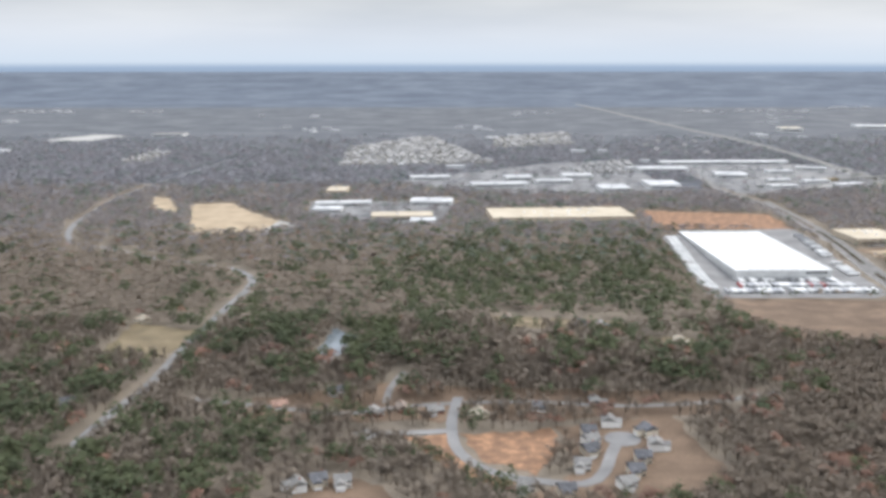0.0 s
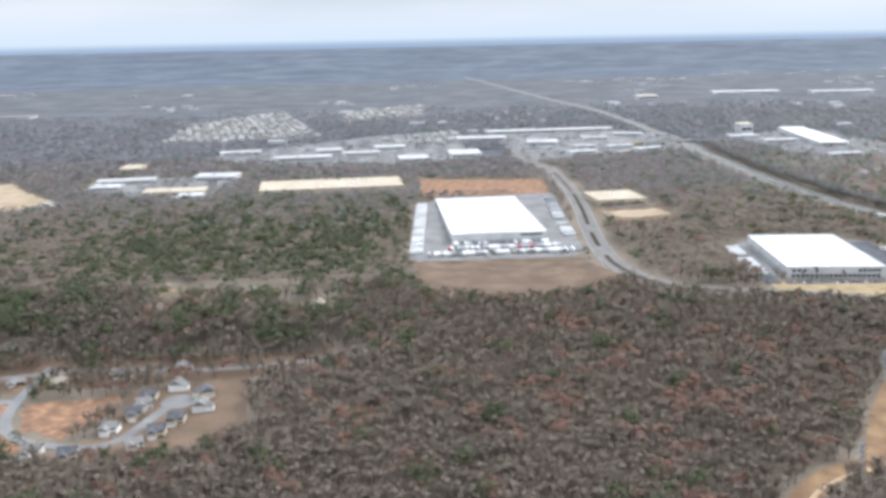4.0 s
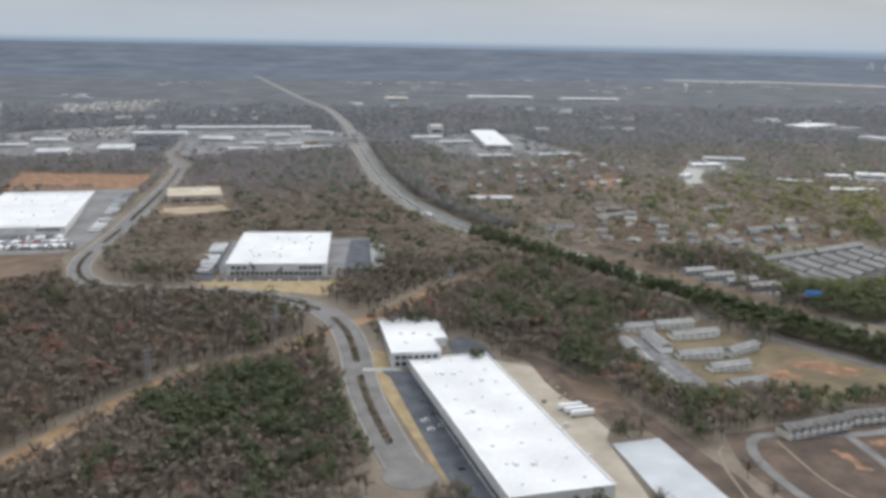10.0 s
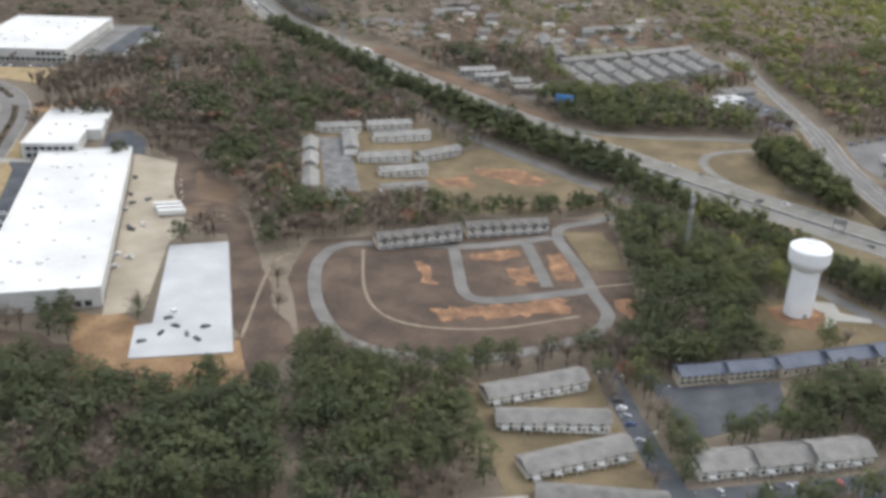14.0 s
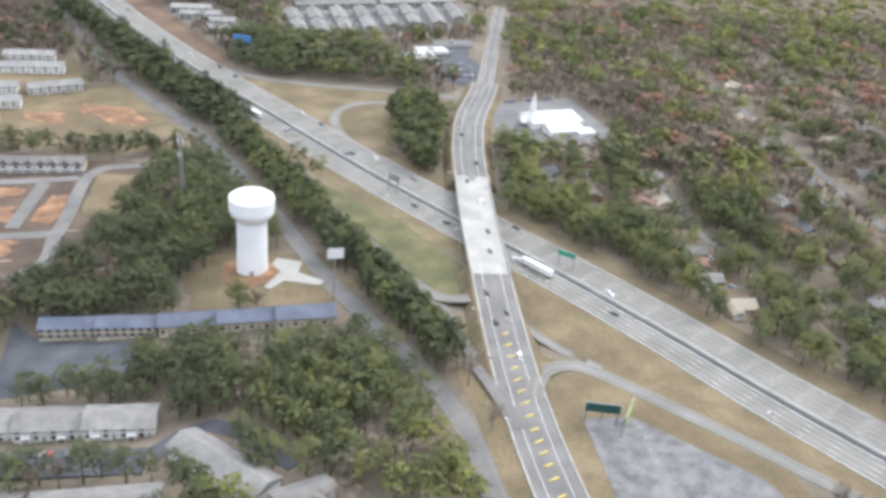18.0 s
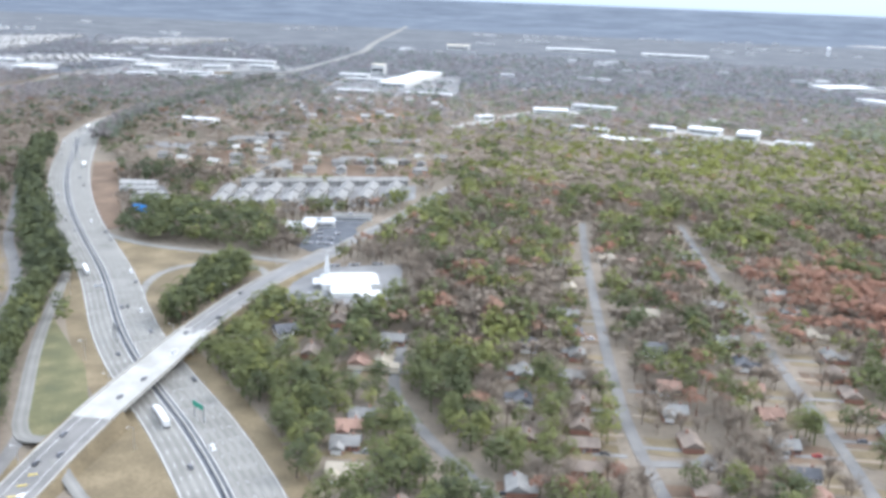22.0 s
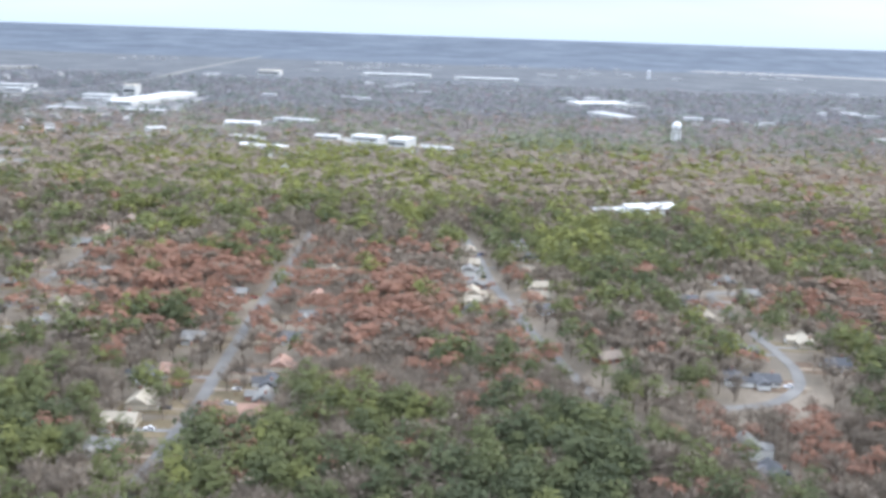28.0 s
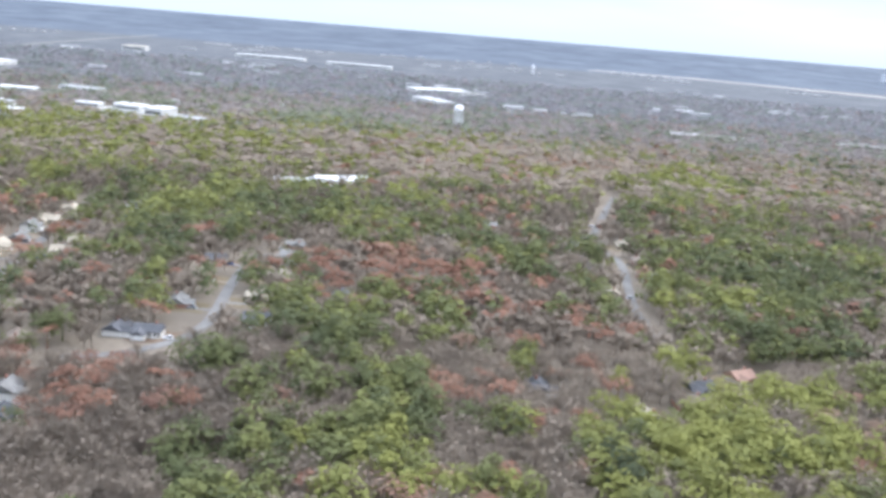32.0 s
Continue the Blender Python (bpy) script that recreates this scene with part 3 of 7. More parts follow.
# utility corridor, stripped to clay
CORR = [(470, 350), (514, 428), (549, 462), (582, 476), (612, 523), (645, 572), (684, 616), (735, 642), (779, 693), (815, 722), (845, 752), (887, 804), (928, 838), (975, 876)]
cl = spline(CORR, 10)
tagged(new("ground_patch", ribbon_mesh("ground_patch", cl, 8.0, 0.10, M_CORR)), "cleared brown utility corridor through woods", "clearing", kind="structure")
clear_line(spline(CORR, 3), 7)
tagged(new("track", ribbon_mesh("track", spline([(478, 350), (520, 430), (553, 458), (590, 475), (618, 523), (650, 572), (690, 610), (735, 638), (777, 690)], 8), 1.6, 0.20, M_TRACK)), "sandy dirt track along the corridor", "track", kind="structure")

UTIL = [(930, 600), (932, 545), (940, 515), (962, 500), (970, 463), (975, 411), (979, 362), (986, 310)]
tagged(new("ground_patch", ribbon_mesh("ground_patch", spline(UTIL, 10), 7.0, 0.09, M_SOIL)), "brown cleared strip behind the truck yards", "clearing", kind="structure")
clear_line(spline(UTIL, 3), 7)
patch(rough_poly([(920, 560), (934, 574), (966, 540), (968, 508), (940, 494), (922, 510)], 8, 3), 0.07, M_FIELD, label="bare brown clearing behind a truck yard", category="clearing")

patch(rough_poly([(893, 376), (924, 372), (928, 346), (982, 344), (990, 326), (975, 305), (941, 298), (905, 318)], 7, 3), 0.07, M_CORR, label="bare clay bank below the truck yards", category="field")

# ---- business road with a planted median, and its north end ----
BIZ = [(611, 1735), (604, 1526), (592, 1363), (572, 1174), (558, 1057), (551, 975), (560, 910), (585, 868), (622, 848), (670, 835), (716, 820), (756, 792), (782, 752), (795, 705), (798, 648), (797, 576), (799, 518), (803, 468), (806, 442)]
road(BIZ, 22, "pale grey divided business-park road", lines=False, verge=5)
bl = spline(BIZ, 6)
for lo, hi in ((12, 48), (50, 90), (98, 112), (118, 150), (153, 180), (184, 203), (207, 226)):
    seg = bl[lo:hi]
    if len(seg) > 3:
        tagged(new("road_median", ribbon_mesh("road_median", seg, 2.6, 0.34, M_SOIL)), "kerbed brown planted median strip", "median", kind="structure")
for d in (-11.3, 11.3):
    tagged(new("kerb", ribbon_mesh("kerb", offset(bl, d), 0.35, 0.27, M_CONC)), "pale concrete kerb", "kerb", kind="structure")
cul = [(807 + 16 * math.cos(a * math.pi / 12), 430 + 16 * math.sin(a * math.pi / 12)) for a in range(24)]
patch(cul, 0.14, M_ASPH, name="road", label="round grey turning circle at the road's end", category="road", grow=14)
patch([(772, 415), (800, 400), (815, 380), (806, 330), (790, 300), (784, 300), (796, 340), (790, 385), (768, 395)], 0.08, M_LOTG, name="road", label="pale unfinished spur beyond the turning circle", category="road", grow=2)
road([(606, 1700), (592, 1789), (578, 1859), (590, 2050), (612, 2417)], 17, "straight pale road to the far commercial strip", lines=False)
road([(586, 1814), (700, 1880), (840, 1990), (985, 2035), (1060, 2030)], 14, "pale cross street by far parking lots", lines=False)

# ---- interstate ----
HWY = [(985, 2300), (962, 1901), (946, 1507), (955, 1265), (985, 1113), (1022, 1018), (1078, 885), (1148, 742), (1206, 640), (1262, 552), (1322, 458), (1368, 392), (1405, 342), (1440, 290), (1467, 245), (1496, 200), (1544, 125), (1600, 30), (1690, -120)]
hl = spline(HWY, 12)
road([(800, 5600), (870, 4600), (940, 3606), (992, 3080), (996, 2600), (985, 2300)], 26, "pale highway narrowing into far woods", lines=False, material=M_HWY, verge=4)
clear_line(spline(HWY, 4), 21)
for d, wide, gaps in ((-12.0, 9.8, (-5.5, -1.8, 1.85, 5.5)), (9.6, 7.4, (-3.6, 0.0, 3.6))):
    hob = tagged(new("highway", ribbon_mesh("highway", offset(hl, d), wide, 0.15, M_HWY)), "pale concrete carriageway with worn lanes", "highway", kind="structure")
    for k in (0.5 - wide, wide - 0.6):
        part("edge_line", ribbon_mesh("edge_line", offset(hl, d + k), 0.16, 0.18, M_PAINT, 0.02), None, hob)
    for k in gaps:
        g = Geo()
        ln = offset(spline(HWY, 6), d + k)
        for a, b in zip(ln[:-1:2], ln[1::2]):
            if a[1] < 1300:
                g.bar((a[0], a[1], 0.11), (a[0] * 0.45 + b[0] * 0.55, a[1] * 0.45 + b[1] * 0.55, 0.11), 0.16)
        part("lane_marking", g, M_PAINT, hob)
tagged(new("highway_median", ribbon_mesh("highway_median", hl, 2.3, 0.13, M_LOT)), "dark paved median of the highway with a barrier", "median", kind="structure")
# overbridge by the far commercial strip
far_bridge = thing("bridge", "far pale overbridge crossing the highway", "bridge", pose(0, 0, 0))
fb = spline([(880, 2040, 5.5), (930, 2052, 6.5), (970, 2058, 6.8), (1015, 2058, 6.5), (1060, 2052, 5.5)], 10)
part("deck", ribbon_mesh("deck", fb, 6.5, 0.2, M_CONC, 1.2), None, far_bridge)
for d in (-6.4, 6.4):
    part("parapet", ribbon_mesh("parapet", offset(fb, d), 0.25, 1.1, M_CONC, 1.0), None, far_bridge)
for x in (930, 970, 1012):
    part("pier", Geo().box(x - 0.7, 2050, -0.3, x + 0.7, 2062, 5.6), M_CONC, far_bridge)
for x0, x1 in ((800, 880), (1150, 1060)):
    g = Geo().add([(x0, 2030, -0.2), (x0, 2052, -0.2), (x1, 2034, -0.2), (x1, 2062, -0.2), (x1, 2038, 5.7), (x1, 2056, 5.7), (x0, 2034, 0.1), (x0, 2048, 0.1)], [(6, 4, 5, 7), (0, 2, 4, 6), (1, 7, 5, 3), (2, 3, 5, 4), (0, 6, 7, 1)])
    tagged(new("embankment", g.mesh("embankment", M_GRASS)), "grassy approach bank of the far overbridge", "embankment", kind="structure")
road([(700, 1990), (760, 2020), (800, 2041)], 12, "pale road towards the far overbridge", lines=False)
road([(1150, 2041), (1240, 2030), (1320, 1990)], 10, "pale road beyond the far overbridge", lines=False)
# grass wedges of the interchange
patch([(1205, 655), (1225, 640), (1290, 560), (1330, 500), (1345, 540), (1395, 600), (1330, 618), (1278, 626)], 0.07, M_GRASS, label="straw-coloured grass inside the interchange", category="lawn")
patch([(1222, 560), (1262, 480), (1330, 400), (1362, 340), (1366, 318), (1340, 318), (1300, 400), (1240, 520)], 0.07, M_GREEN, label="olive grass wedge between ramp and highway", category="lawn")
patch([(1372, 340), (1400, 300), (1440, 245), (1466, 205), (1445, 215), (1400, 262), (1376, 292)], 0.07, M_GRASS, label="straw-coloured grass beside the highway", category="lawn")
patch([(1368, 282), (1398, 258), (1420, 236), (1452, 200), (1455, 150), (1430, 150), (1368, 190)], 0.06, M_GRASS, label="brown grass below the ramp", category="lawn")
near = hl[(hl[:, 1] < 640) & (hl[:, 1] > 40)]
tagged(new("lawn", ribbon_mesh("lawn", offset(near, 22.5), 7.0, 0.05, M_GRASS)), "dry grass verge along the highway", "lawn", kind="structure")
tagged(new("lawn", ribbon_mesh("lawn", spline([(1352, 300), (1346, 270), (1350, 235), (1354, 190), (1358, 140)], 8), 6.0, 0.05, M_GRASS)), "dry grass beside the cross road", "lawn", kind="structure")
tagged(new("lawn", ribbon_mesh("lawn", offset(near, -27.5), 6.0, 0.06, M_GRASS)), "dry grass verge along the highway", "lawn", kind="structure")
patch([(1080, 940), (1100, 955), (1175, 790), (1225, 680), (1210, 665), (1160, 760)], 0.06, M_FIELD, label="brown verge along the highway", category="lawn")
# ramps
L_RAMP = "pale concrete highway ramp"
road([(1190, 692), (1213, 661), (1242, 641), (1278, 629), (1332, 621), (1381, 613), (1402, 610)], 7, L_RAMP, material=M_HWY, lines=False, z=0.13)
road([(1322, 490), (1306, 520), (1300, 552), (1305, 574), (1320, 589), (1350, 594), (1371, 590), (1381, 575), (1381, 556)], 6.5, L_RAMP + " curving in a loop", material=M_HWY, lines=False, z=0.13)
road([(1200, 612), (1224, 571), (1258, 491), (1292, 417), (1318, 362), (1332, 332), (1342, 319, 0.4), (1352, 314.5, 2.8), (1359, 313, 4.6), (1364, 312.5, 4.75)], 7, L_RAMP, material=M_HWY, lines=False, z=0.13, verge=0.0)
road([(1368, 244, 0.75), (1372, 255, 1.15), (1379, 263, 0.6), (1391, 266), (1402, 258), (1416, 244), (1438, 221), (1462, 194), (1500, 150)], 7, L_RAMP, material=M_HWY, lines=False, z=0.13)
road([(1367, 297, 4.05), (1374, 290, 3.3), (1380, 284.5, 1.2), (1387, 278), (1401, 264)], 5, L_RAMP, material=M_HWY, lines=False, z=0.12)

tagged(new("barrier", ribbon_mesh("barrier", hl, 0.35, 0.95, M_CONC, 0.9)), "grey concrete barrier along the highway's middle", "barrier", kind="structure")
road([(1338, 322), (1343, 302), (1346, 284), (1349, 269), (1352, 256, 1.0), (1355, 244, 0.9), (1358, 226, 0.25)], 6.5, "narrow grey slip road beside the cross road", lines=False, z=0.13)

# ---- cross road and its bridge ----
DECK = 6.0
XR = [(1480, 920, 0), (1463, 850, 0), (1438, 745, 0), (1411, 636, 0.5), (1391, 565, 2), (1380, 500, 4.5), (1374, 440, DECK), (1370, 390, DECK), (1367, 340, DECK), (1365, 300, 4.2), (1364, 262, 1.4), (1364, 225, 0.1), (1366, 180, 0), (1372, 90, 0)]
xl = spline(XR, 7)
clear_line(spline(XR[2:], 3), 13)
clear_line(spline(XR[:3], 3), 9)
part_rows = [(xl[xl[:, 1] > 636], 0.62), (xl[(xl[:, 1] > 438) & (xl[:, 1] < 648)], 1.0), (xl[xl[:, 1] < 342], 1.0)]
for seg, ws in part_rows:
    side = (15 if seg[-1][1] < 500 else 12.5) * ws
    a, b = offset(seg, side), offset(seg, -side)
    c, d = offset(seg, 10.5 * ws), offset(seg, -10.5 * ws)
    vs, fs = [], []
    for k in range(len(seg)):
        vs += [(a[k][0], a[k][1], -0.3), (c[k][0], c[k][1], seg[k][2] + 0.05), (d[k][0], d[k][1], seg[k][2] + 0.05), (b[k][0], b[k][1], -0.3)]
    for k in range(len(seg) - 1):
        fs += [(4 * k + j, 4 * k + 4 + j, 4 * k + 5 + j, 4 * k + 1 + j) for j in range(3)]
    fs += [(0, 1, 2, 3), tuple(4 * (len(seg) - 1) + j for j in (3, 2, 1, 0))]
    tagged(new("embankment", mesh_of("embankment", vs, fs, M_GRASS)), "grassy embankment carrying the cross road", "embankment", kind="structure")
    rob = tagged(new("road", ribbon_mesh("road", seg, 8.8 * ws, 0.16, M_ASPH)), "grey four-lane cross road with pale kerbs", "road", kind="structure")
    for k in (-8.9, 8.9):
        part("kerb", ribbon_mesh("kerb", offset(seg, k * ws), 0.4, 0.32, M_CONC, 0.2), None, rob)
    part("turn_lane", ribbon_mesh("turn_lane", seg, 1.6, 0.19, M_YELLOW if seg[0][1] < 342 else M_LOTG, 0.02), None, rob) if 400 < seg[-1][1] < 500 else None
    for k in (-4.4, 4.4):
        part("lane_line", ribbon_mesh("lane_line", offset(seg, k * ws), 0.12, 0.19, M_PAINT, 0.02), None, rob)
g = Geo()
for k in range(14):
    q = xl[xl[:, 1] < 300][k + 1]
    g.bar((q[0] - 1.6, q[1] - 0.8, q[2] + 0.21), (q[0] + 1.6, q[1] + 0.8, q[2] + 0.21), 0.5)
part("hatching", g, M_YELLOW, rob, "yellow painted hatching")
bridge = thing("bridge", "pale concrete road bridge crossing the highway", "bridge", pose(0, 0, 0))
bs = xl[(xl[:, 1] >= 330) & (xl[:, 1] <= 450)]
part("deck", ribbon_mesh("deck", bs, 9.6, 0.2, M_CONC, 1.3), None, bridge)
for d in (-9.4, 9.4):
    part("parapet", ribbon_mesh("parapet", offset(bs, d), 0.22, 1.15, M_CONC, 1.2), None, bridge)
for y in (428, 392, 356):
    q = xl[np.argmin(abs(xl[:, 1] - y))]
    g = Geo().box(q[0] - 9, q[1] - 0.7, DECK - 2.2, q[0] + 9, q[1] + 0.7, DECK - 1.1)
    for k in (-7, -2.4, 2.4, 7):
        g.lathe([(0.55, -0.2), (0.55, DECK - 2.1)], 10, q[0] + k, q[1])
    part("pier", g, M_CONC, bridge)
for y in (446, 334):
    q = xl[np.argmin(abs(xl[:, 1] - y))]
    part("abutment", Geo().box(q[0] - 10, q[1] - 1.5, -0.3, q[0] + 10, q[1] + 1.5, DECK - 1.1), M_CONC, bridge)

# ---- frontage road, subdivision streets, apartment streets ----
road([(1060, 830), (1108, 719), (1147, 626), (1186, 563), (1224, 499), (1265, 405), (1289, 342), (1307, 303), (1323, 272), (1335, 242), (1342, 206), (1345, 140)], 8.5, "narrow grey frontage road under trees", lines=False, verge=0)
patch(rough_poly([(1012, 452), (1150, 470), (1200, 470), (1196, 440), (1178, 360), (1165, 330), (1150, 318), (1030, 318), (1002, 340), (998, 420)], 14, 2), 0.06, M_SOIL, label="graded brown soil of an unfinished subdivision", category="field")
for k, poly in enumerate([[(1098, 428), (1134, 432), (1134, 418), (1100, 414)], [(1120, 408), (1135, 410), (1134, 385), (1118, 384)], [(1144, 425), (1158, 428), (1157, 385), (1143, 384)], [(1060, 366), (1112, 368), (1152, 372), (1150, 352), (1100, 350), (1064, 352)], [(1068, 425), (1074, 425), (1078, 385), (1068, 390)], [(1166, 366), (1186, 368), (1180, 340), (1168, 345)]]):
    patch(rough_poly([(sum(q[0] for q in poly) / len(poly) * 0.2 + x * 0.8, sum(q[1] for q in poly) / len(poly) * 0.22 + y * 0.78) for x, y in poly], 4, 2.4, k), 0.12, M_CLAY, label="scraped orange clay plot", category="field", clear=False)
patch(rough_poly([(1166, 452), (1190, 450), (1188, 400), (1167, 398)], 8, 1.5), 0.12, M_GRASS, label="grassed corner plot", category="lawn", clear=False)
L_SUB = "pale grey empty subdivision street"
road([(1215, 480), (1189, 465), (1169, 460), (1160, 444), (1161, 400), (1160, 370), (1161, 350), (1149, 333), (1131, 325), (1093, 316), (1060, 318), (1034, 330), (1020, 345), (1012, 373), (1011, 405), (1016, 429), (1031, 445), (1070, 441), (1110, 436), (1156, 444)], 7, L_SUB, lines=False, z=0.20, verge=1)
road([(1139, 437), (1138, 405), (1137, 382)], 7, L_SUB, lines=False, z=0.19)
road([(1094, 434), (1091, 400), (1090, 380), (1098, 371), (1118, 371), (1159, 377)], 7, L_SUB, lines=False, z=0.18)
road([(1040, 437), (1037, 388), (1044, 361), (1064, 347), (1100, 342), (1146, 350)], 1.6, "narrow pale footpath across plots", lines=False, z=0.17, name="path", material=M_PATH)
road([(1160, 380), (1190, 383)], 1.6, "narrow pale footpath across plots", lines=False, z=0.17, name="path", material=M_PATH)
road([(975, 345), (988, 420), (1000, 436)], 1.6, "narrow pale footpath across plots", lines=False, z=0.17, name="path", material=M_PATH)
# street of the first subdivision
L_ST = "pale concrete subdivision street"
patch(rough_poly([(-88, 545), (-57, 562), (-30, 545), (-15, 510), (-40, 496), (-80, 512)], 8, 3), 0.06, M_FIELD, label="sparse lawns round new houses", category="lawn", grow=4)
road([(-70, 520), (-50, 522), (-36, 517), (-20, 505)], 7, L_ST, lines=False, material=M_LOTG, z=0.2)
road([(22, 703), (17, 665), (16, 633), (19, 603), (30, 579), (46, 563), (68, 553), (102, 548), (117, 564), (129, 597), (137, 617)], 8.5, L_ST, lines=False, material=M_LOTG, z=0.2)
road([(-49, 628), (-17, 630), (14, 634)], 8.5, L_ST, lines=False, material=M_LOTG, z=0.2)
patch([(140 + 13 * math.cos(a * math.pi / 10), 619 + 13 * math.sin(a * math.pi / 10)) for a in range(20)], 0.22, M_LOTG, name="road", label="round end of a dead-end street", category="road", grow=3)
patch([(-49 + 9 * math.cos(a * math.pi / 10), 628 + 9 * math.sin(a * math.pi / 10)) for a in range(20)], 0.22, M_LOTG, name="road", label="round end of a dead-end street", category="road", grow=3)
road([(-190, 700), (-128, 683), (-69, 668), (-27, 681), (22, 690), (87, 692), (143, 684), (215, 691), (280, 715)], 7, "grey country lane past small houses", lines=False)
road([(-37, 690), (-34, 727), (-24, 765)], 6, "grey side lane into woods", lines=False)
road([(-250, 600), (-243, 675), (-235, 733), (-232, 841), (-229, 892), (-226, 966), (-221, 1061), (-230, 1118), (-270, 1172), (-321, 1200), (-409, 1244), (-466, 1294), (-534, 1336), (-568, 1390), (-594, 1477), (-606, 1570), (-622, 1802), (-598, 2109), (-560, 2500)], 9, "pale winding country road", lines=False, verge=1.5, material=M_LOTG)
road([(60, 930), (100, 922), (150, 918), (163, 900), (162, 880)], 3.5, "tan gravel drive in a clearing", lines=False, material=M_TANF, name="driveway")

# ---- residential streets ----
L_RES = "grey residential street between wooded gardens"
RES = [
    [(1606, 790), (1603, 700), (1602, 615), (1603, 525), (1605, 455), (1608, 392), (1613, 345), (1620, 300), (1628, 240), (1634, 180)],
    [(1694, 800), (1694, 700), (1696, 579), (1700, 453), (1704, 374), (1704, 297), (1704, 180)],
    [(1490, 475), (1492, 405), (1505, 370), (1522, 340), (1544, 308), (1557, 286), (1575, 230)],
    [(1616, 342), (1628, 344), (1644, 348)],
    [(1839, 760), (1840, 633), (1841, 515), (1844, 430), (1846, 368), (1844, 288), (1842, 180)],
    [(1972, 760), (1984, 680), (1990, 620), (1997, 580), (2005, 530), (2018, 466), (2032, 408), (2046, 360)],
    [(2166, 606), (2142, 603), (2139, 545), (2142, 476), (2140, 450), (2133, 430), (2114, 409), (2090, 400)],
    [(2461, 942), (2430, 840), (2396, 722), (2399, 650), (2386, 575), (2378, 520), (2380, 440)],
]
for pts in RES:
    road(pts, 6.0, L_RES, lines=False, verge={1839: -1.0, 1606: 2.5, 1694: 2.5}.get(pts[0][0], 1.5))
patch([(1644 + 8 * math.cos(a * math.pi / 8), 348 + 8 * math.sin(a * math.pi / 8)) for a in range(16)], 0.14, M_LOTG, name="road", label="short paved court", category="road")

clear_line(spline([(2140, 462), (2133, 420), (2112, 398), (2090, 390)], 3), 9)
# pale strip of open land far off
tagged(new("far_field", Geo().prism(rough_poly([(3300, 5420), (3900, 5290), (4550, 4780), (5400, 3990), (6200, 3380), (6400, 3440), (5500, 4110), (4700, 4960), (3950, 5510), (3350, 5560)], 90, 40), -0.3, 0.12).mesh("far_field", M_STRAWF)), "pale tan strip of open land in far woods", "field", kind="structure")
clear_poly([(3300, 5300), (3900, 5150), (5300, 3800), (5500, 4150), (3950, 5650), (3350, 5650)])



# ---- warehouses ----
def at(x, y, deg=0.0, z=0.0):
    return pose(x, y, z, 0, 0, deg)


def footprint(x, y, w, d, deg):
    c, s = math.cos(radians(deg)), math.sin(radians(deg))
    return [(x + u * c - v * s, y + u * s + v * c) for u, v in ((0, 0), (w, 0), (w, d), (0, d))]


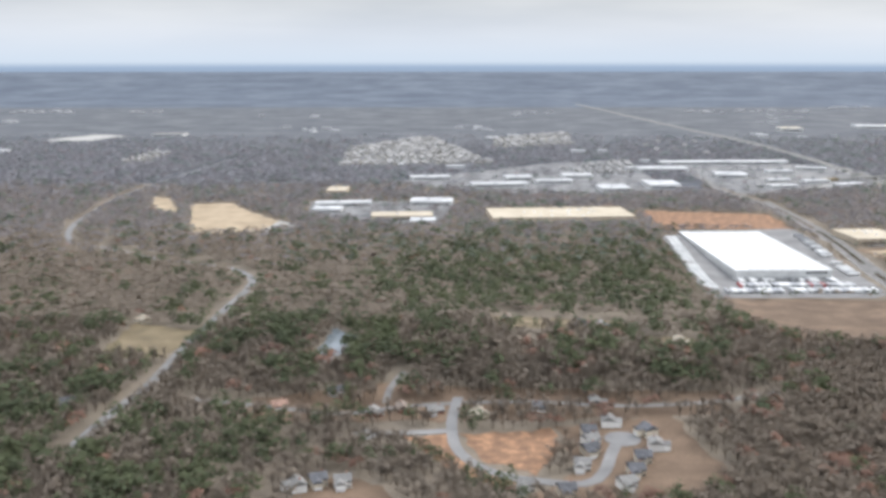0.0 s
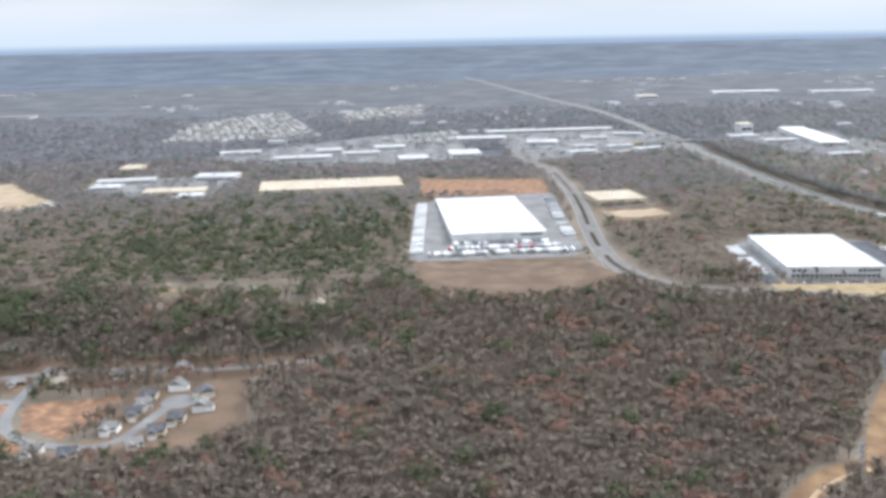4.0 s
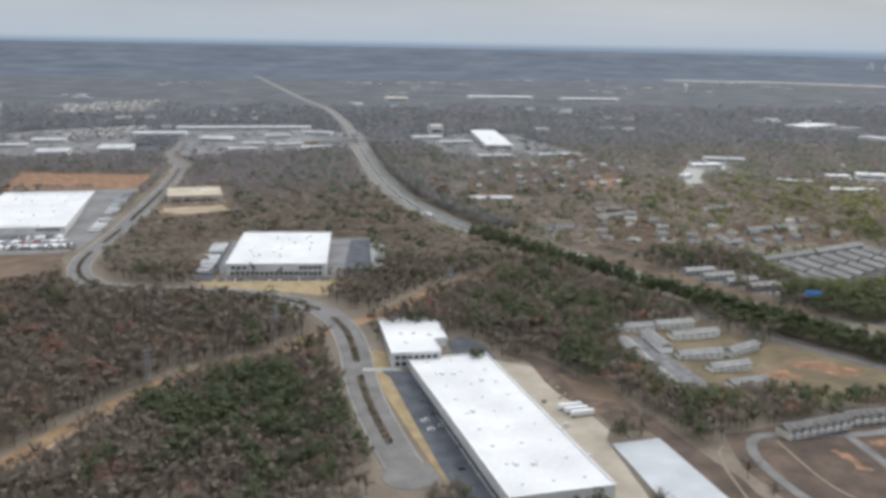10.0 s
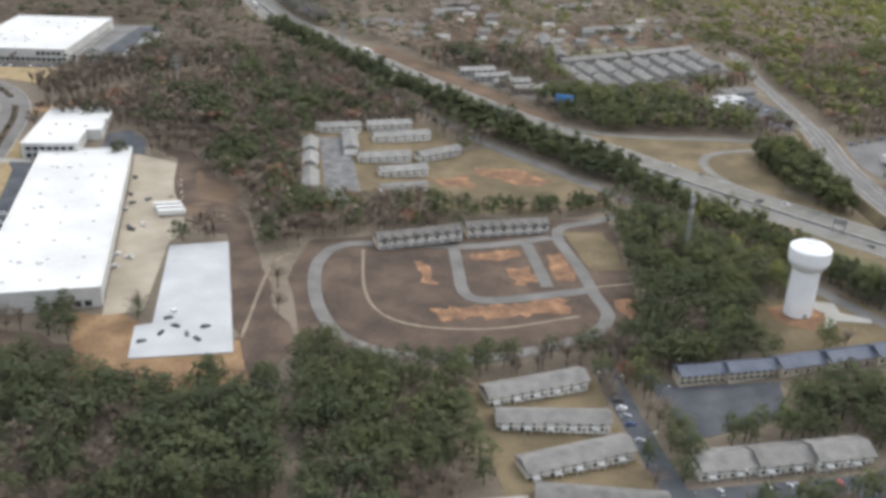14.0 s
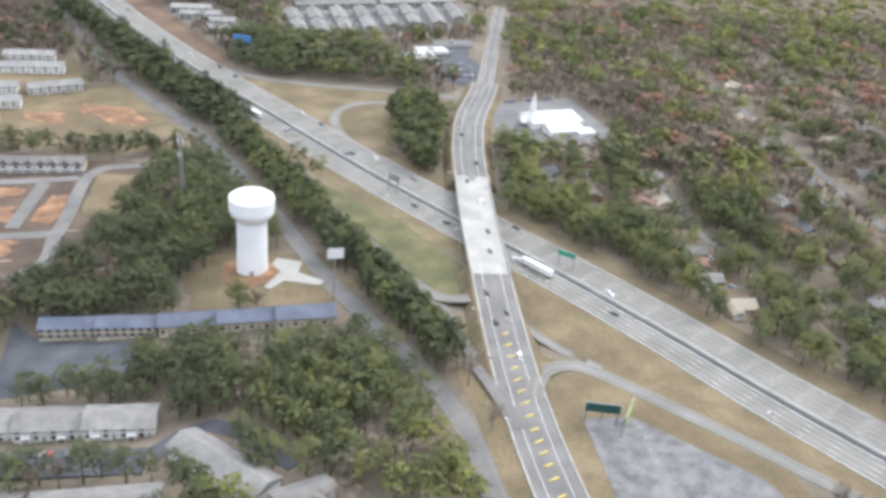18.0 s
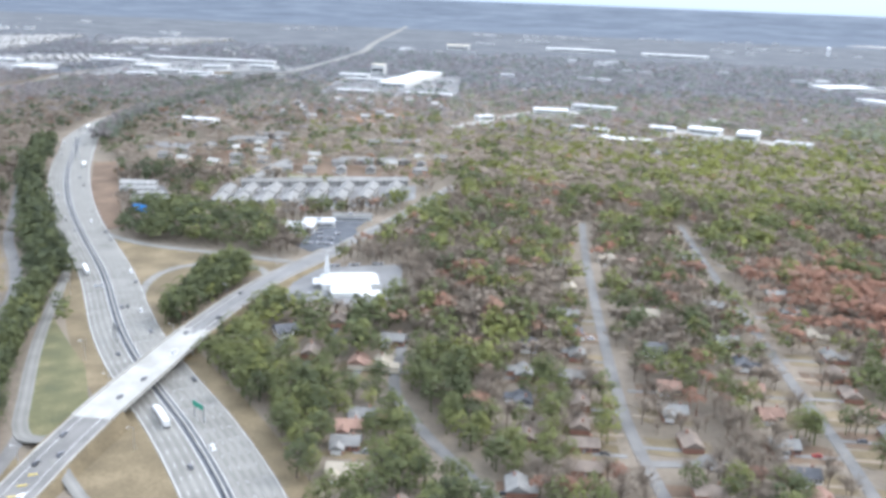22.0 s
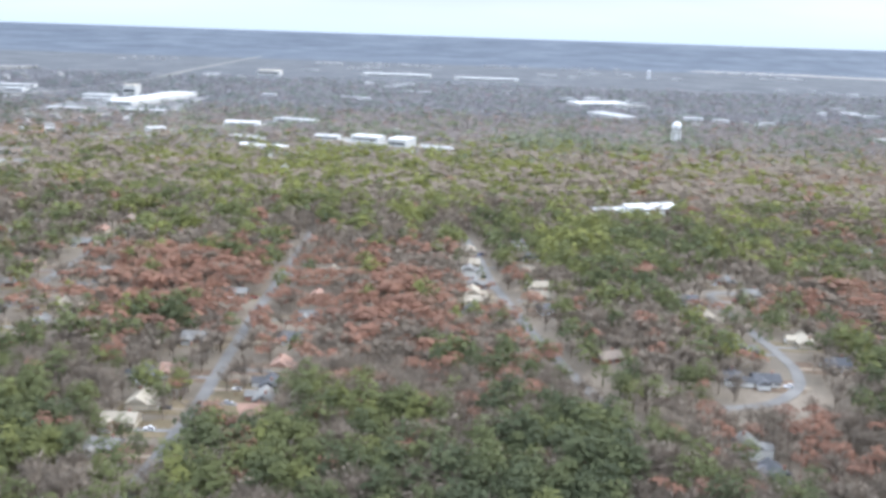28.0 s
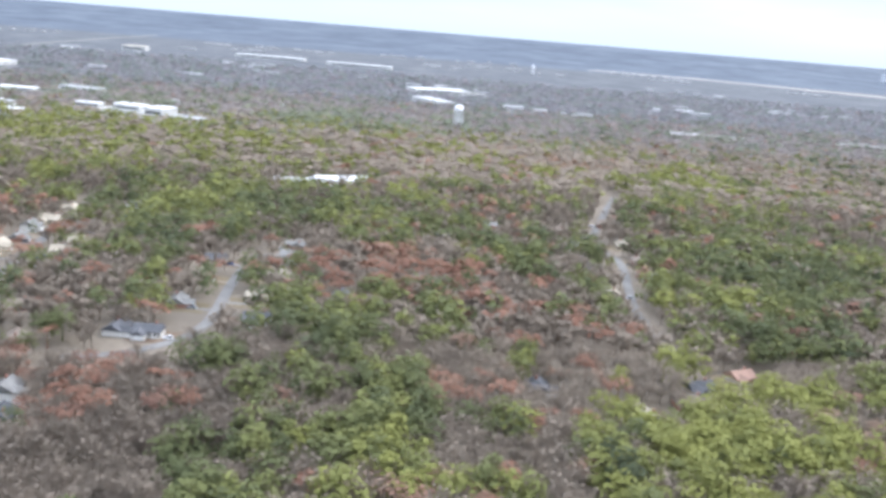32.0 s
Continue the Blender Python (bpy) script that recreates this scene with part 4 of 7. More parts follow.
def warehouse(x, y, w, d, h, deg, label, roof_m, wall_m, docks="", glass=(), units=8, lights=0, seed=1, notch=None):
    """A tilt-up hall: panels round a roof sunk behind the parapet, dock doors, office glazing, roof units."""
    rnd = random.Random(seed)
    ob = thing("warehouse", label, "warehouse", at(x, y, deg))
    outline = [(0, 0), (w, 0), (w, d), (0, d)] if not notch else [(0, 0), (w - notch[0], 0), (w - notch[0], notch[1]), (w, notch[1]), (w, d - 10), (w - 12, d), (0, d)]
    part("roof", Geo().prism(outline, h - 1.4, h - 0.6), roof_m, ob, "flat membrane roof")
    g = Geo()
    for a, b in zip(outline, outline[1:] + outline[:1]):
        g.bar((*a, h - 0.05), (*b, h - 0.05), 0.7)
    part("coping", g, M_TRIM if roof_m is M_ROOFW else wall_m, ob)
    part("core", Geo().prism([(0.4, 0.4), (w - 0.4, 0.4), (w - 0.4, d - 0.4), (0.4, d - 0.4)] if not notch else [(u * 0.985 + 0.4, v * 0.985 + 0.4) for u, v in outline], 0.0, h - 1.5), wall_m, ob)
    step = 7.5
    shared = {}
    for a, b in zip(outline, outline[1:] + outline[:1]):
        a, b = Vector((*a, 0)), Vector((*b, 0))
        n = max(1, round((b - a).length / step))
        run = (b - a) / n
        wide = round(run.length, 2)
        if wide not in shared:
            shared[wide] = Geo().box(0.05, -0.12, -0.1, wide - 0.05, 0.22, h - 0.1).mesh("wall_panel", wall_m)
        turn = math.atan2(run.y, run.x)
        for k in range(n):
            p = part("wall_panel", shared[wide], None, ob)
            p.matrix_basis = Matrix.Translation(a + run * k) @ Matrix.Rotation(turn, 4, "Z")
    if "e" in docks or "w" in docks or "s" in docks or "n" in docks:
        dm = Geo().box(-1.5, -0.05, 0.9, 1.5, 0.05, 4.2).mesh("dock_door", M_DOCK)
        for side in docks:
            long = w if side in "sn" else d
            for k in range(int((long - 14) / 5.0)):
                q = 8 + k * 5.0
                p = part("dock_door", dm, None, ob)
                p.matrix_basis = {"s": at(q, -0.2), "n": at(q, d + 0.2), "w": at(-0.2, q, 90), "e": at(w + 0.2, q, 90)}[side]
    for side, q0, q1, z0, z1 in glass:
        n = max(1, int((q1 - q0) / 4.5))
        gm = Geo().box(-1.7, -0.06, z0, 1.7, 0.06, z1).mesh("window", M_GLASS)
        for k in range(n):
            q = q0 + (k + 0.5) * (q1 - q0) / n
            p = part("window", gm, None, ob)
            p.matrix_basis = {"s": at(q, -0.25), "n": at(q, d + 0.25), "w": at(-0.25, q, 90), "e": at(w + 0.25, q, 90)}[side]
    um = Geo().box(-1.6, -1.2, 0, 1.6, 1.2, 1.5, 0.15).box(-1.8, -1.4, -0.1, 1.8, 1.4, 0.2).mesh("roof_unit", M_TRIM)
    for k in range(units):
        p = part("roof_unit", um, None, ob)
        p.matrix_basis = at(rnd.uniform(0.12, 0.8) * w, rnd.uniform(0.08, 0.9) * d, rnd.choice((0, 90)), h - 0.6)
    sm = Geo().box(-0.9, -0.6, 0, 0.9, 0.6, 0.35, 0.1).mesh("skylight", M_METAL)
    for k in range(lights):
        p = part("skylight", sm, None, ob)
        p.matrix_basis = at((0.2 + 0.3 * (k % 3)) * w, (0.06 + 0.9 * (k // 3) / max(1, (lights - 1) // 3)) * d, 0, h - 0.6)
    clear_poly(footprint(x, y, w, d, deg), 8)
    return ob


warehouse(381, 1097, 124, 272, 13, 1.0, "huge white-roofed distribution warehouse with dock rows", M_ROOFW, M_WALLW, "sew", [("s", 90, 118, 8, 11)], 16, 24, 1)
w1 = bpy.context.scene.objects["warehouse"]
for u0, v0, n in ((20, 8, 16), (14, 258, 22)):
    g = Geo()
    for k in range(n):
        g.box(u0 + k * 4.6, v0, 12.39, u0 + k * 4.6 + (2.4 if k % 3 else 3.6), v0 + 6, 12.44)
    part("roof_marking", g, M_LOTG, w1, "faded grey bars of roof lettering")
warehouse(701, 888, 97, 152, 12, -7.0, "white-roofed warehouse with glazed front corners", M_ROOFW, M_WALLW, "ew", [("s", 4, 93, 1.0, 4.0), ("s", 70, 93, 6.5, 9.5), ("s", 4, 20, 6.5, 9.5)], 14, 9, 2)
warehouse(821, 602, 46, 84, 11, -1.5, "small white warehouse with a stepped rear corner", M_ROOFW, M_WALLW, "", [("s", 2, 34, 1.0, 4.2), ("s", 2, 34, 6.0, 8.6), ("w", 6, 80, 6.0, 8.0)], 5, 0, 3, (10, 30))
warehouse(848, 376, 59, 214, 12, 4.0, "long white-roofed warehouse beside a concrete truck yard", M_ROOFW, M_WALLW, "e", [("w", 6, 208, 2.0, 5.0), ("s", 30, 55, 2.0, 5.0)], 6, 27, 4)
warehouse(613, 1318, 76, 82, 9, 4.0, "tan-roofed commercial block by the business road", M_ROOFT, M_WALLT, "e", [("s", 5, 70, 1.0, 3.5)], 6, 0, 5)
warehouse(92, 1490, 238, 105, 11, 4.0, "very long tan-roofed factory hall behind woods", M_ROOFT, M_WALLT, "s", [], 18, 0, 6)
# lots round the halls
patch([(322, 1028), (344, 1385), (372, 1400), (556, 1452), (566, 1440), (544, 1110), (536, 1030), (510, 1012), (326, 1013)], 0.10, M_LOTG, name="pavement", label="grey truck yard packed with trailers", category="parking lot", grow=3)
patch([(690, 900), (706, 1046), (728, 1066), (852, 1046), (862, 1040), (846, 880), (806, 872)], 0.10, M_LOTG, name="pavement", label="pale truck court round a warehouse", category="parking lot", grow=2)
patch([(672, 868), (684, 1030), (694, 1040), (704, 1040), (688, 868)], 0.16, M_LOT, name="pavement", label="dark asphalt side yard", category="parking lot", grow=3)
patch([(812, 870), (840, 1040), (866, 1038), (842, 866)], 0.16, M_LOT, name="pavement", label="dark asphalt side yard with parked trailers", category="parking lot", grow=3)
patch([(694, 878), (800, 868), (799, 856), (692, 866)], 0.16, M_LOT, name="pavement", label="dark front car park", category="parking lot")
patch(rough_poly([(676, 866), (692, 876), (800, 862), (812, 850), (790, 800), (745, 822), (676, 846)], 9, 1.5), 0.08, M_STRAW, label="straw-coloured verge in front of a warehouse", category="lawn")
patch([(812, 598), (834, 590), (848, 391), (849, 362), (830, 364), (818, 580)], 0.12, M_LOT, name="pavement", label="dark asphalt car park beside the long hall", category="parking lot", grow=2)
patch([(806, 640), (820, 642), (832, 440), (828, 400), (822, 440), (809, 560)], 0.09, M_STRAW, label="straw-coloured verge strip", category="lawn", grow=2)
patch([(800, 604), (826, 600), (828, 594), (800, 597)], 0.15, M_CONC, name="driveway", label="pale concrete entrance drive", category="driveway")
patch([(870, 655), (884, 665), (898, 640), (900, 608), (870, 606)], 0.10, M_LOT, name="pavement", label="dark yard behind a small hall", category="parking lot", grow=4)
# concrete truck yard laid in slabs
YARD = [(893, 610), (926, 586), (938, 470), (931, 456), (927, 376), (908, 372)]
patch(YARD, 0.08, M_TANC, name="pavement", label="tan concrete truck yard", category="parking lot", grow=4)
patch([(932, 450), (964, 453), (972, 332), (926, 331), (925, 360), (933, 362)], 0.35, M_PAD, name="pavement", label="new white concrete slab", category="slab", grow=2)
patch(rough_poly([(845, 372), (930, 335), (972, 336), (966, 462), (940, 475), (930, 590), (905, 620), (912, 632), (938, 600), (975, 470), (1000, 330), (975, 305), (880, 330), (838, 355)], 12, 3), 0.04, M_SOIL, label="graded brown soil round the yard", category="field")

# ---- vehicles ----
def wheel_mesh(r, w):
    return Geo().lathe([(0.01, -w / 2), (r * 0.85, -w / 2), (r, -w * 0.3), (r, w * 0.3), (r * 0.85, w / 2), (0.01, w / 2)], 12).mesh("wheel", M_TYRE)


WHEEL, BIGWHEEL = wheel_mesh(0.34, 0.24), wheel_mesh(0.5, 0.6)
TYRE_SHAPE = [(0.01, -0.3), (0.42, -0.3), (0.5, -0.18), (0.5, 0.18), (0.42, 0.3), (0.01, 0.3)]
BOGIE = Geo().lathe(TYRE_SHAPE, 12, -0.65).lathe(TYRE_SHAPE, 12, 0.65).mesh("wheels", M_TYRE)


def put_wheels(ob, mesh, spots, r):
    for u, v in spots:
        p = part("wheel", mesh, None, ob)
        p.matrix_basis = pose(u, v, r, 90, 0, 0)


def car(paint, label, tall=0.0):
    ob = thing("car", label, "car", group="cars on roads and lots")
    g = Geo().box(-2.3, -0.9, 0.28, 2.3, 0.9, 0.85, 0.06)
    g.box(-2.2, -0.86, 0.8, 2.15, 0.86, 0.98 + tall * 0.3, 0.1)
    part("body", g, paint, ob)
    part("cabin", Geo().add([(-1.9, -0.8, 0.95), (1.0, -0.8, 0.95), (1.0, 0.8, 0.95), (-1.9, 0.8, 0.95), (-1.5, -0.65, 1.42 + tall), (0.3, -0.65, 1.42 + tall), (0.3, 0.65, 1.42 + tall), (-1.5, 0.65, 1.42 + tall)],
                            [(4, 5, 6, 7), (0, 1, 5, 4), (1, 2, 6, 5), (2, 3, 7, 6), (3, 0, 4, 7)]), M_GLASS, ob)
    part("roof", Geo().box(-1.5, -0.66, 1.40 + tall, 0.35, 0.66, 1.47 + tall, 0.05), paint, ob)
    put_wheels(ob, WHEEL, [(-1.45, -0.8), (1.45, -0.8), (-1.45, 0.8), (1.45, 0.8)], 0.34)
    return ob


def trailer(m_, label):
    ob = thing("trailer", label, "trailer", group="parked trailers")
    part("box", Geo().box(-8, -1.3, 1.15, 8, 1.3, 4.1, 0.04), m_, ob)
    part("frame", Geo().box(-7.5, -0.5, 0.85, 7.8, 0.5, 1.14).box(4.3, -0.9, 0.02, 4.5, -0.7, 1.1).box(4.3, 0.7, 0.02, 4.5, 0.9, 1.1), M_DOCK, ob)
    for v in (-0.95, 0.95):
        part("wheels", BOGIE, None, ob).matrix_basis = pose(-5.9, v, 0.5, 90, 0, 0)
    return ob


def truck(label):
    ob = thing("truck", label, "truck", group="lorries on the highway")
    part("box", Geo().box(-11, -1.3, 1.15, 4.6, 1.3, 4.1, 0.04), M_TRIM, ob)
    part("frame", Geo().box(-10.5, -0.5, 0.8, 9.0, 0.5, 1.14), M_DOCK, ob)
    cab = part("cab", Geo().box(5.2, -1.2, 0.9, 7.9, 1.2, 3.9, 0.15).box(7.7, -1.0, 0.6, 9.6, 1.0, 2.1, 0.12), M_TRIM, ob)
    part("windscreen", Geo().box(7.86, -1.0, 2.2, 7.92, 1.0, 3.1), M_GLASS, cab)
    put_wheels(ob, BIGWHEEL, [(u, v) for u in (-9.8, -8.5, 5.0, 6.2, 8.6) for v in (-0.95, 0.95)], 0.5)
    return ob


CAR_LABELS = ("white car parked or driving", "black car parked or driving", "silver grey car parked or driving", "red car parked or driving", "dark blue car parked or driving", "dark grey car parked or driving")
CAR_PROTO, TRAILER_PROTO = {}, {}


def place_car(x, y, deg, k, z=0.2):
    if k not in CAR_PROTO:
        CAR_PROTO[k] = car(PAINTS[k], CAR_LABELS[k], 0.0 if k % 2 else 0.25)
        CAR_PROTO[k].matrix_basis = at(x, y, deg, z)
    else:
        copy_thing(CAR_PROTO[k], at(x, y, deg, z))


def place_trailer(x, y, deg, k=0, z=0.12):
    if k not in TRAILER_PROTO:
        TRAILER_PROTO[k] = trailer((M_TRIM, PAINTS[3], M_METAL)[k], ("white box trailer parked in a yard row", "red box trailer parked in a yard row", "bare metal box trailer parked in a yard row")[k])
        TRAILER_PROTO[k].matrix_basis = at(x, y, deg, z)
    else:
        copy_thing(TRAILER_PROTO[k], at(x, y, deg, z))


vr = random.Random(11)
for k in range(46):
    if vr.random() < 0.85:
        place_trailer(348 + k * 3.9, 1036 + k * 0.05, 90, 0 if vr.random() < 0.55 else 2)
for k in range(38):
    if vr.random() < 0.9:
        place_trailer(375 + k * 3.7, 1063, 90, vr.choice((0, 0, 2, 2, 2, 1)))
for k in range(34):
    if vr.random() < 0.7:
        place_trailer(384 + k * 3.6, 1086, 90, vr.choice((0, 0, 2, 2)))
for k in range(50):
    if vr.random() < 0.75:
        place_trailer(333 + k * 0.42, 1050 + k * 6.4, 4, 0)
for k in range(34):
    if vr.random() < 0.6:
        place_trailer(537 + k * 0.45, 1120 + k * 8.2, 4, vr.choice((0, 0, 2)))
for k in range(16):
    if vr.random() < 0.8:
        place_trailer(678 + k * 1.0, 900 + k * 8.0, -8, 0, 0.2)
for k in range(14):
    if vr.random() < 0.7:
        place_trailer(852 + k * 1.1, 890 + k * 9.0, -8, 0, 0.2)
for x, y, dg in ((925, 506, 5), (927, 500, 5), (929, 494, 5)):
    place_trailer(x, y, dg, 0 if y != 560 else 1)
for k in range(44):
    place_car(vr.choice((818.5, 826.5)) + k * 0.55 + 0.5, 585 - k * 4.6, 0 if vr.random() < 0.5 else 180, vr.choice((0, 1, 2, 5, 2, 0))) if vr.random() < 0.3 else None
for x, y in ((900, 530), (903, 515), (901, 505), (912, 520), (906, 478), (908, 474), (914, 480), (905, 440), (912, 436), (906, 425), (899, 560), (938, 352), (944, 358), (950, 350), (958, 356), (942, 372), (940, 366), (955, 345), (930, 345)):
    place_car(x, y, vr.uniform(0, 180), vr.choice((0, 1, 5)), 0.4)
for k in range(22):
    if vr.random() < 0.6:
        place_car(696 + k * 4.6, 868.5 - k * 0.45, 85, vr.choice((0, 2, 5, 4)))
# traffic
for k in range(74):
    s = vr.randrange(len(hl) - 2)
    lane = vr.choice((-19.3, -15.6, -12.0, -8.3, -4.8, 4.4, 7.8, 11.4, 14.8))
    q = offset(hl, lane)[s]
    d_ = hl[s + 1] - hl[s]
    if 120 < q[1] < 1700:
        place_car(q[0], q[1], math.degrees(math.atan2(d_[1], d_[0])) + (180 if lane > 0 else 0), vr.choice((0, 1, 2, 5, 1, 5)), 0.17)
t_proto = None
for y, lane in ((350, 7.8), (566, 11.4), (905, -15.6), (1180, 7.8)):
    s = int(np.argmin(abs(hl[:, 1] - y)))
    q, d_ = offset(hl, lane)[s], hl[s + 1] - hl[s]
    m_ = at(q[0], q[1], math.degrees(math.atan2(d_[1], d_[0])) + (180 if lane > 0 else 0), 0.17)
    if t_proto is None:
        t_proto = truck("white articulated lorry driving on the highway")
        t_proto.matrix_basis = m_
    else:
        copy_thing(t_proto, m_)
for y, u in ((440, -3), (410, 3), (372, 3.5), (352, 2), (318, -4), (300, 3), (290, -3), (470, 4), (520, -4), (268, 3.5)):
    q = xl[np.argmin(abs(xl[:, 1] - y))]
    place_car(q[0] + u, q[1], 88, vr.choice((1, 5, 0, 2)), q[2] + 0.24)

# ---- houses ----
HOUSE_R = random.Random(3)


def house(w, d, h, roof_m, wall_m, label, wing=True, two=False):
    """A detached house: walls, pitched roof, wing with garage, windows, door, chimney."""
    ob = thing("house", label, "house", group="houses along the streets")
    part("wall", Geo().box(-w / 2, -d / 2, -0.2, w / 2, d / 2, h).add([(-w / 2, -d / 2, h), (-w / 2, d / 2, h), (-w / 2, 0, h + d * 0.28), (w / 2, -d / 2, h), (w / 2, d / 2, h), (w / 2, 0, h + d * 0.28)], [(0, 2, 1), (3, 4, 5)]), wall_m, ob)
    roof = part("roof", Geo().gable(-w / 2, -d / 2, w / 2, d / 2, h, h + d * 0.32, 0.5), roof_m, ob)
    part("chimney", Geo().box(w * 0.22, 0.6, h, w * 0.22 + 0.9, 1.5, h + d * 0.32 + 0.9), M_BRICK, roof)
    if wing:
        part("garage", Geo().box(-w / 2 + 0.6, -d / 2 - 4.5, -0.2, -w / 2 + 6.6, -d / 2 + 0.3, h * 0.92), wall_m, ob)
        part("garage_roof", Geo().gable(-w / 2 + 0.6, -d / 2 - 4.5, -w / 2 + 6.6, -d / 2 + d * 0.45, h * 0.92, h * 0.92 + 2.0, 0.4, "y"), roof_m, ob)
        part("garage_door", Geo().box(-w / 2 + 1.2, -d / 2 - 4.6, 0.1, -w / 2 + 6.0, -d / 2 - 4.48, 2.3), M_TRIM, ob)
    wm = Geo().box(-0.6, -0.07, 0, 0.6, 0.07, 1.3).mesh("window", M_GLASS)
    for lev in ((0.9, h - 1.7) if two else (0.9,)):
        for u, sides in ((w * 0.12, (-1,)), (w * 0.3, (-1, 1)), (w * 0.43, (-1,))):
            for sgn in sides:
                p = part("window", wm, None, ob)
                p.matrix_basis = pose(u, sgn * d / 2, lev)
    part("door", Geo().box(-0.5, -d / 2 - 0.1, 0.0, 0.5, -d / 2 + 0.05, 2.1), M_DOCK, ob)
    return ob


KINDS = [
    (13, 9, 2.9, M_SHING, M_BRICK, "low brick ranch house with grey shingles", True, False),
    (14, 9, 2.9, M_SHINGB, M_BRICK, "low brick ranch house with brown shingles", False, False),
    (12, 9, 3.0, M_SHINGR, M_SIDEC, "cream house with a rust-red roof", True, False),
    (13, 9, 2.9, M_SHINGD, M_SIDE, "white-sided house with a charcoal roof", True, False),
    (11, 10, 5.4, M_SHINGD, M_SIDEC, "new two-storey house with a charcoal roof", True, True),
    (11, 10, 5.4, M_SHING, M_SIDE, "two-storey white house with a grey roof", True, True),
    (15, 10, 3.0, M_TANC, M_SIDEC, "long house with a pale tan roof", True, False),
]
HOUSE_PROTO, HOUSE_AT = {}, []


def place_house(x, y, deg, k, drive=True, lawn=True):
    if any(math.hypot(x - a, y - b) < 11 for a, b in HOUSE_AT):
        return
    HOUSE_AT.append((x, y))
    if k not in HOUSE_PROTO:
        HOUSE_PROTO[k] = house(*KINDS[k])
        HOUSE_PROTO[k].matrix_basis = at(x, y, deg)
    else:
        copy_thing(HOUSE_PROTO[k], at(x, y, deg))
    clear_poly([(x - 8, y - 19), (x + 8, y - 19), (x + 8, y + 5), (x - 8, y + 5)], 0)


def yard(x, y, road_x, k):
    """A drive from the street to the house, and a patch of winter lawn."""
    s = 1 if road_x > x else -1
    a, b = sorted((x - s * 6, road_x))
    clear_poly([(a, y - (15 if k % 2 else 5)), (b, y - (15 if k % 2 else 5)), (b, y + 2), (a, y + 2)], 0)
    tagged(new("driveway", Geo().prism([(min(x + s * 4, road_x), y - 6.2), (max(x + s * 4, road_x), y - 6.2), (max(x + s * 4, road_x), y - 3.2), (min(x + s * 4, road_x), y - 3.2)], -0.3, 0.09).mesh("driveway", M_LOTG if k % 2 else M_PATH)), "pale drive from the street to a house", "driveway", kind="structure")
    a, b = sorted((x - s * 9, road_x - s * 4))
    tagged(new("lawn", Geo().prism(rough_poly([(a, y - 11), (b, y - 11), (b, y + 6), (a, y + 6)], 6, 1.2, k), -0.3, 0.05).mesh("lawn", M_GRASS if k % 3 else M_FIELD)), "straw-brown winter lawn beside a street", "lawn", kind="structure")


# plots beside each residential street: street x, house x, y of each house
PLOTS = [
    (1606, 1586, (330, 352, 372, 398, 430, 462, 497, 530, 585, 640)),
    (1612, 1634, (318, 362, 395, 425, 480, 540, 600, 660)),
    (1703, 1678, (300, 318, 340, 366, 400, 430, 465, 500, 566, 610, 684, 730, 780)),
    (1703, 1729, (302, 330, 366, 385, 408, 432, 458, 486, 520, 560, 600, 680)),
    (1845, 1822, (332, 357, 380, 420, 470, 560)),
    (1845, 1874, (372, 388, 405, 432, 475, 516, 560, 620)),
    (1498, 1482, (365, 336, 311, 428, 465)),
    (1545, 1560, (310, 357, 395, 430, 470)),
    (1995, 1976, (538, 560, 580, 602, 630, 660, 700)),
    (2006, 2024, (548, 575, 600, 640, 684, 720)),
    (2140, 2118, (436, 486, 540, 580)),
    (2141, 2164, (465, 500, 545, 590, 630)),
    (2390, 2372, (560, 620, 690, 740)),
    (2396, 2414, (600, 650, 700, 780)),
]
for rx, hx, ys in PLOTS:
    for n, y in enumerate(ys):
        k = HOUSE_R.choice((3, 6, 3, 5, 0, 6) if rx in (1995, 2006, 2140, 2141) else (0, 1, 2, 3, 0, 1, 6))
        shift = HOUSE_R.uniform(-3, 3)
        place_house(hx + shift, y, HOUSE_R.choice((0, 0, 90, -90)) + HOUSE_R.uniform(-6, 6), k)
        yard(hx + shift, y, rx, n)
        if HOUSE_R.random() < 0.6:
            place_car((hx + rx) / 2, y - 4.6, HOUSE_R.choice((0, 180)), HOUSE_R.choice((0, 1, 2, 5, 3, 4)))
for x, y, k in ((2086, 350, 5), (2092, 330, 3), (2104, 437, 3), (2065, 412, 1), (2046, 461, 1), (2203, 515, 3), (2271, 688, 3), (2311, 728, 5), (2299, 391, 3), (2341, 366, 6), (2376, 403, 3), (2402, 421, 2), (2248, 564, 1), (2366, 384, 1),
                (1422, 468, 3), (1449, 490, 1), (1470, 428, 2), (1443, 438, 1), (1478, 352, 2), (1484, 466, 0), (1512, 284, 1), (1550, 242, 5), (1546, 221, 0), (1622, 664, 6), (1812, 411, 3), (1838, 240, 1), (1950, 764, 1),
                (-297, 923, 6), (-284, 691, 3), (-120, 684, 2), (-79, 715, 3), (-23, 677, 1), (-46, 668, 0), (3, 671, 0), (39, 665, 6), (84, 676, 3), (130, 690, 0), (145, 914, 3), (163, 906, 0), (74, 930, 1), (230, 850, 6),
                (117, 627, 4), (113, 595, 4), (104, 571, 5), (63, 541, 5), (88, 534, 4), (134, 645, 5), (160, 628, 4), (160, 603, 5), (147, 583, 4), (138, 563, 4), (128, 544, 5), (-84, 541, 5), (-72, 549, 4), (-56, 547, 5), (116, 611, 5)):
    place_house(x, y, HOUSE_R.choice((0, 90, 20, -70)) + HOUSE_R.uniform(-10, 10), k)
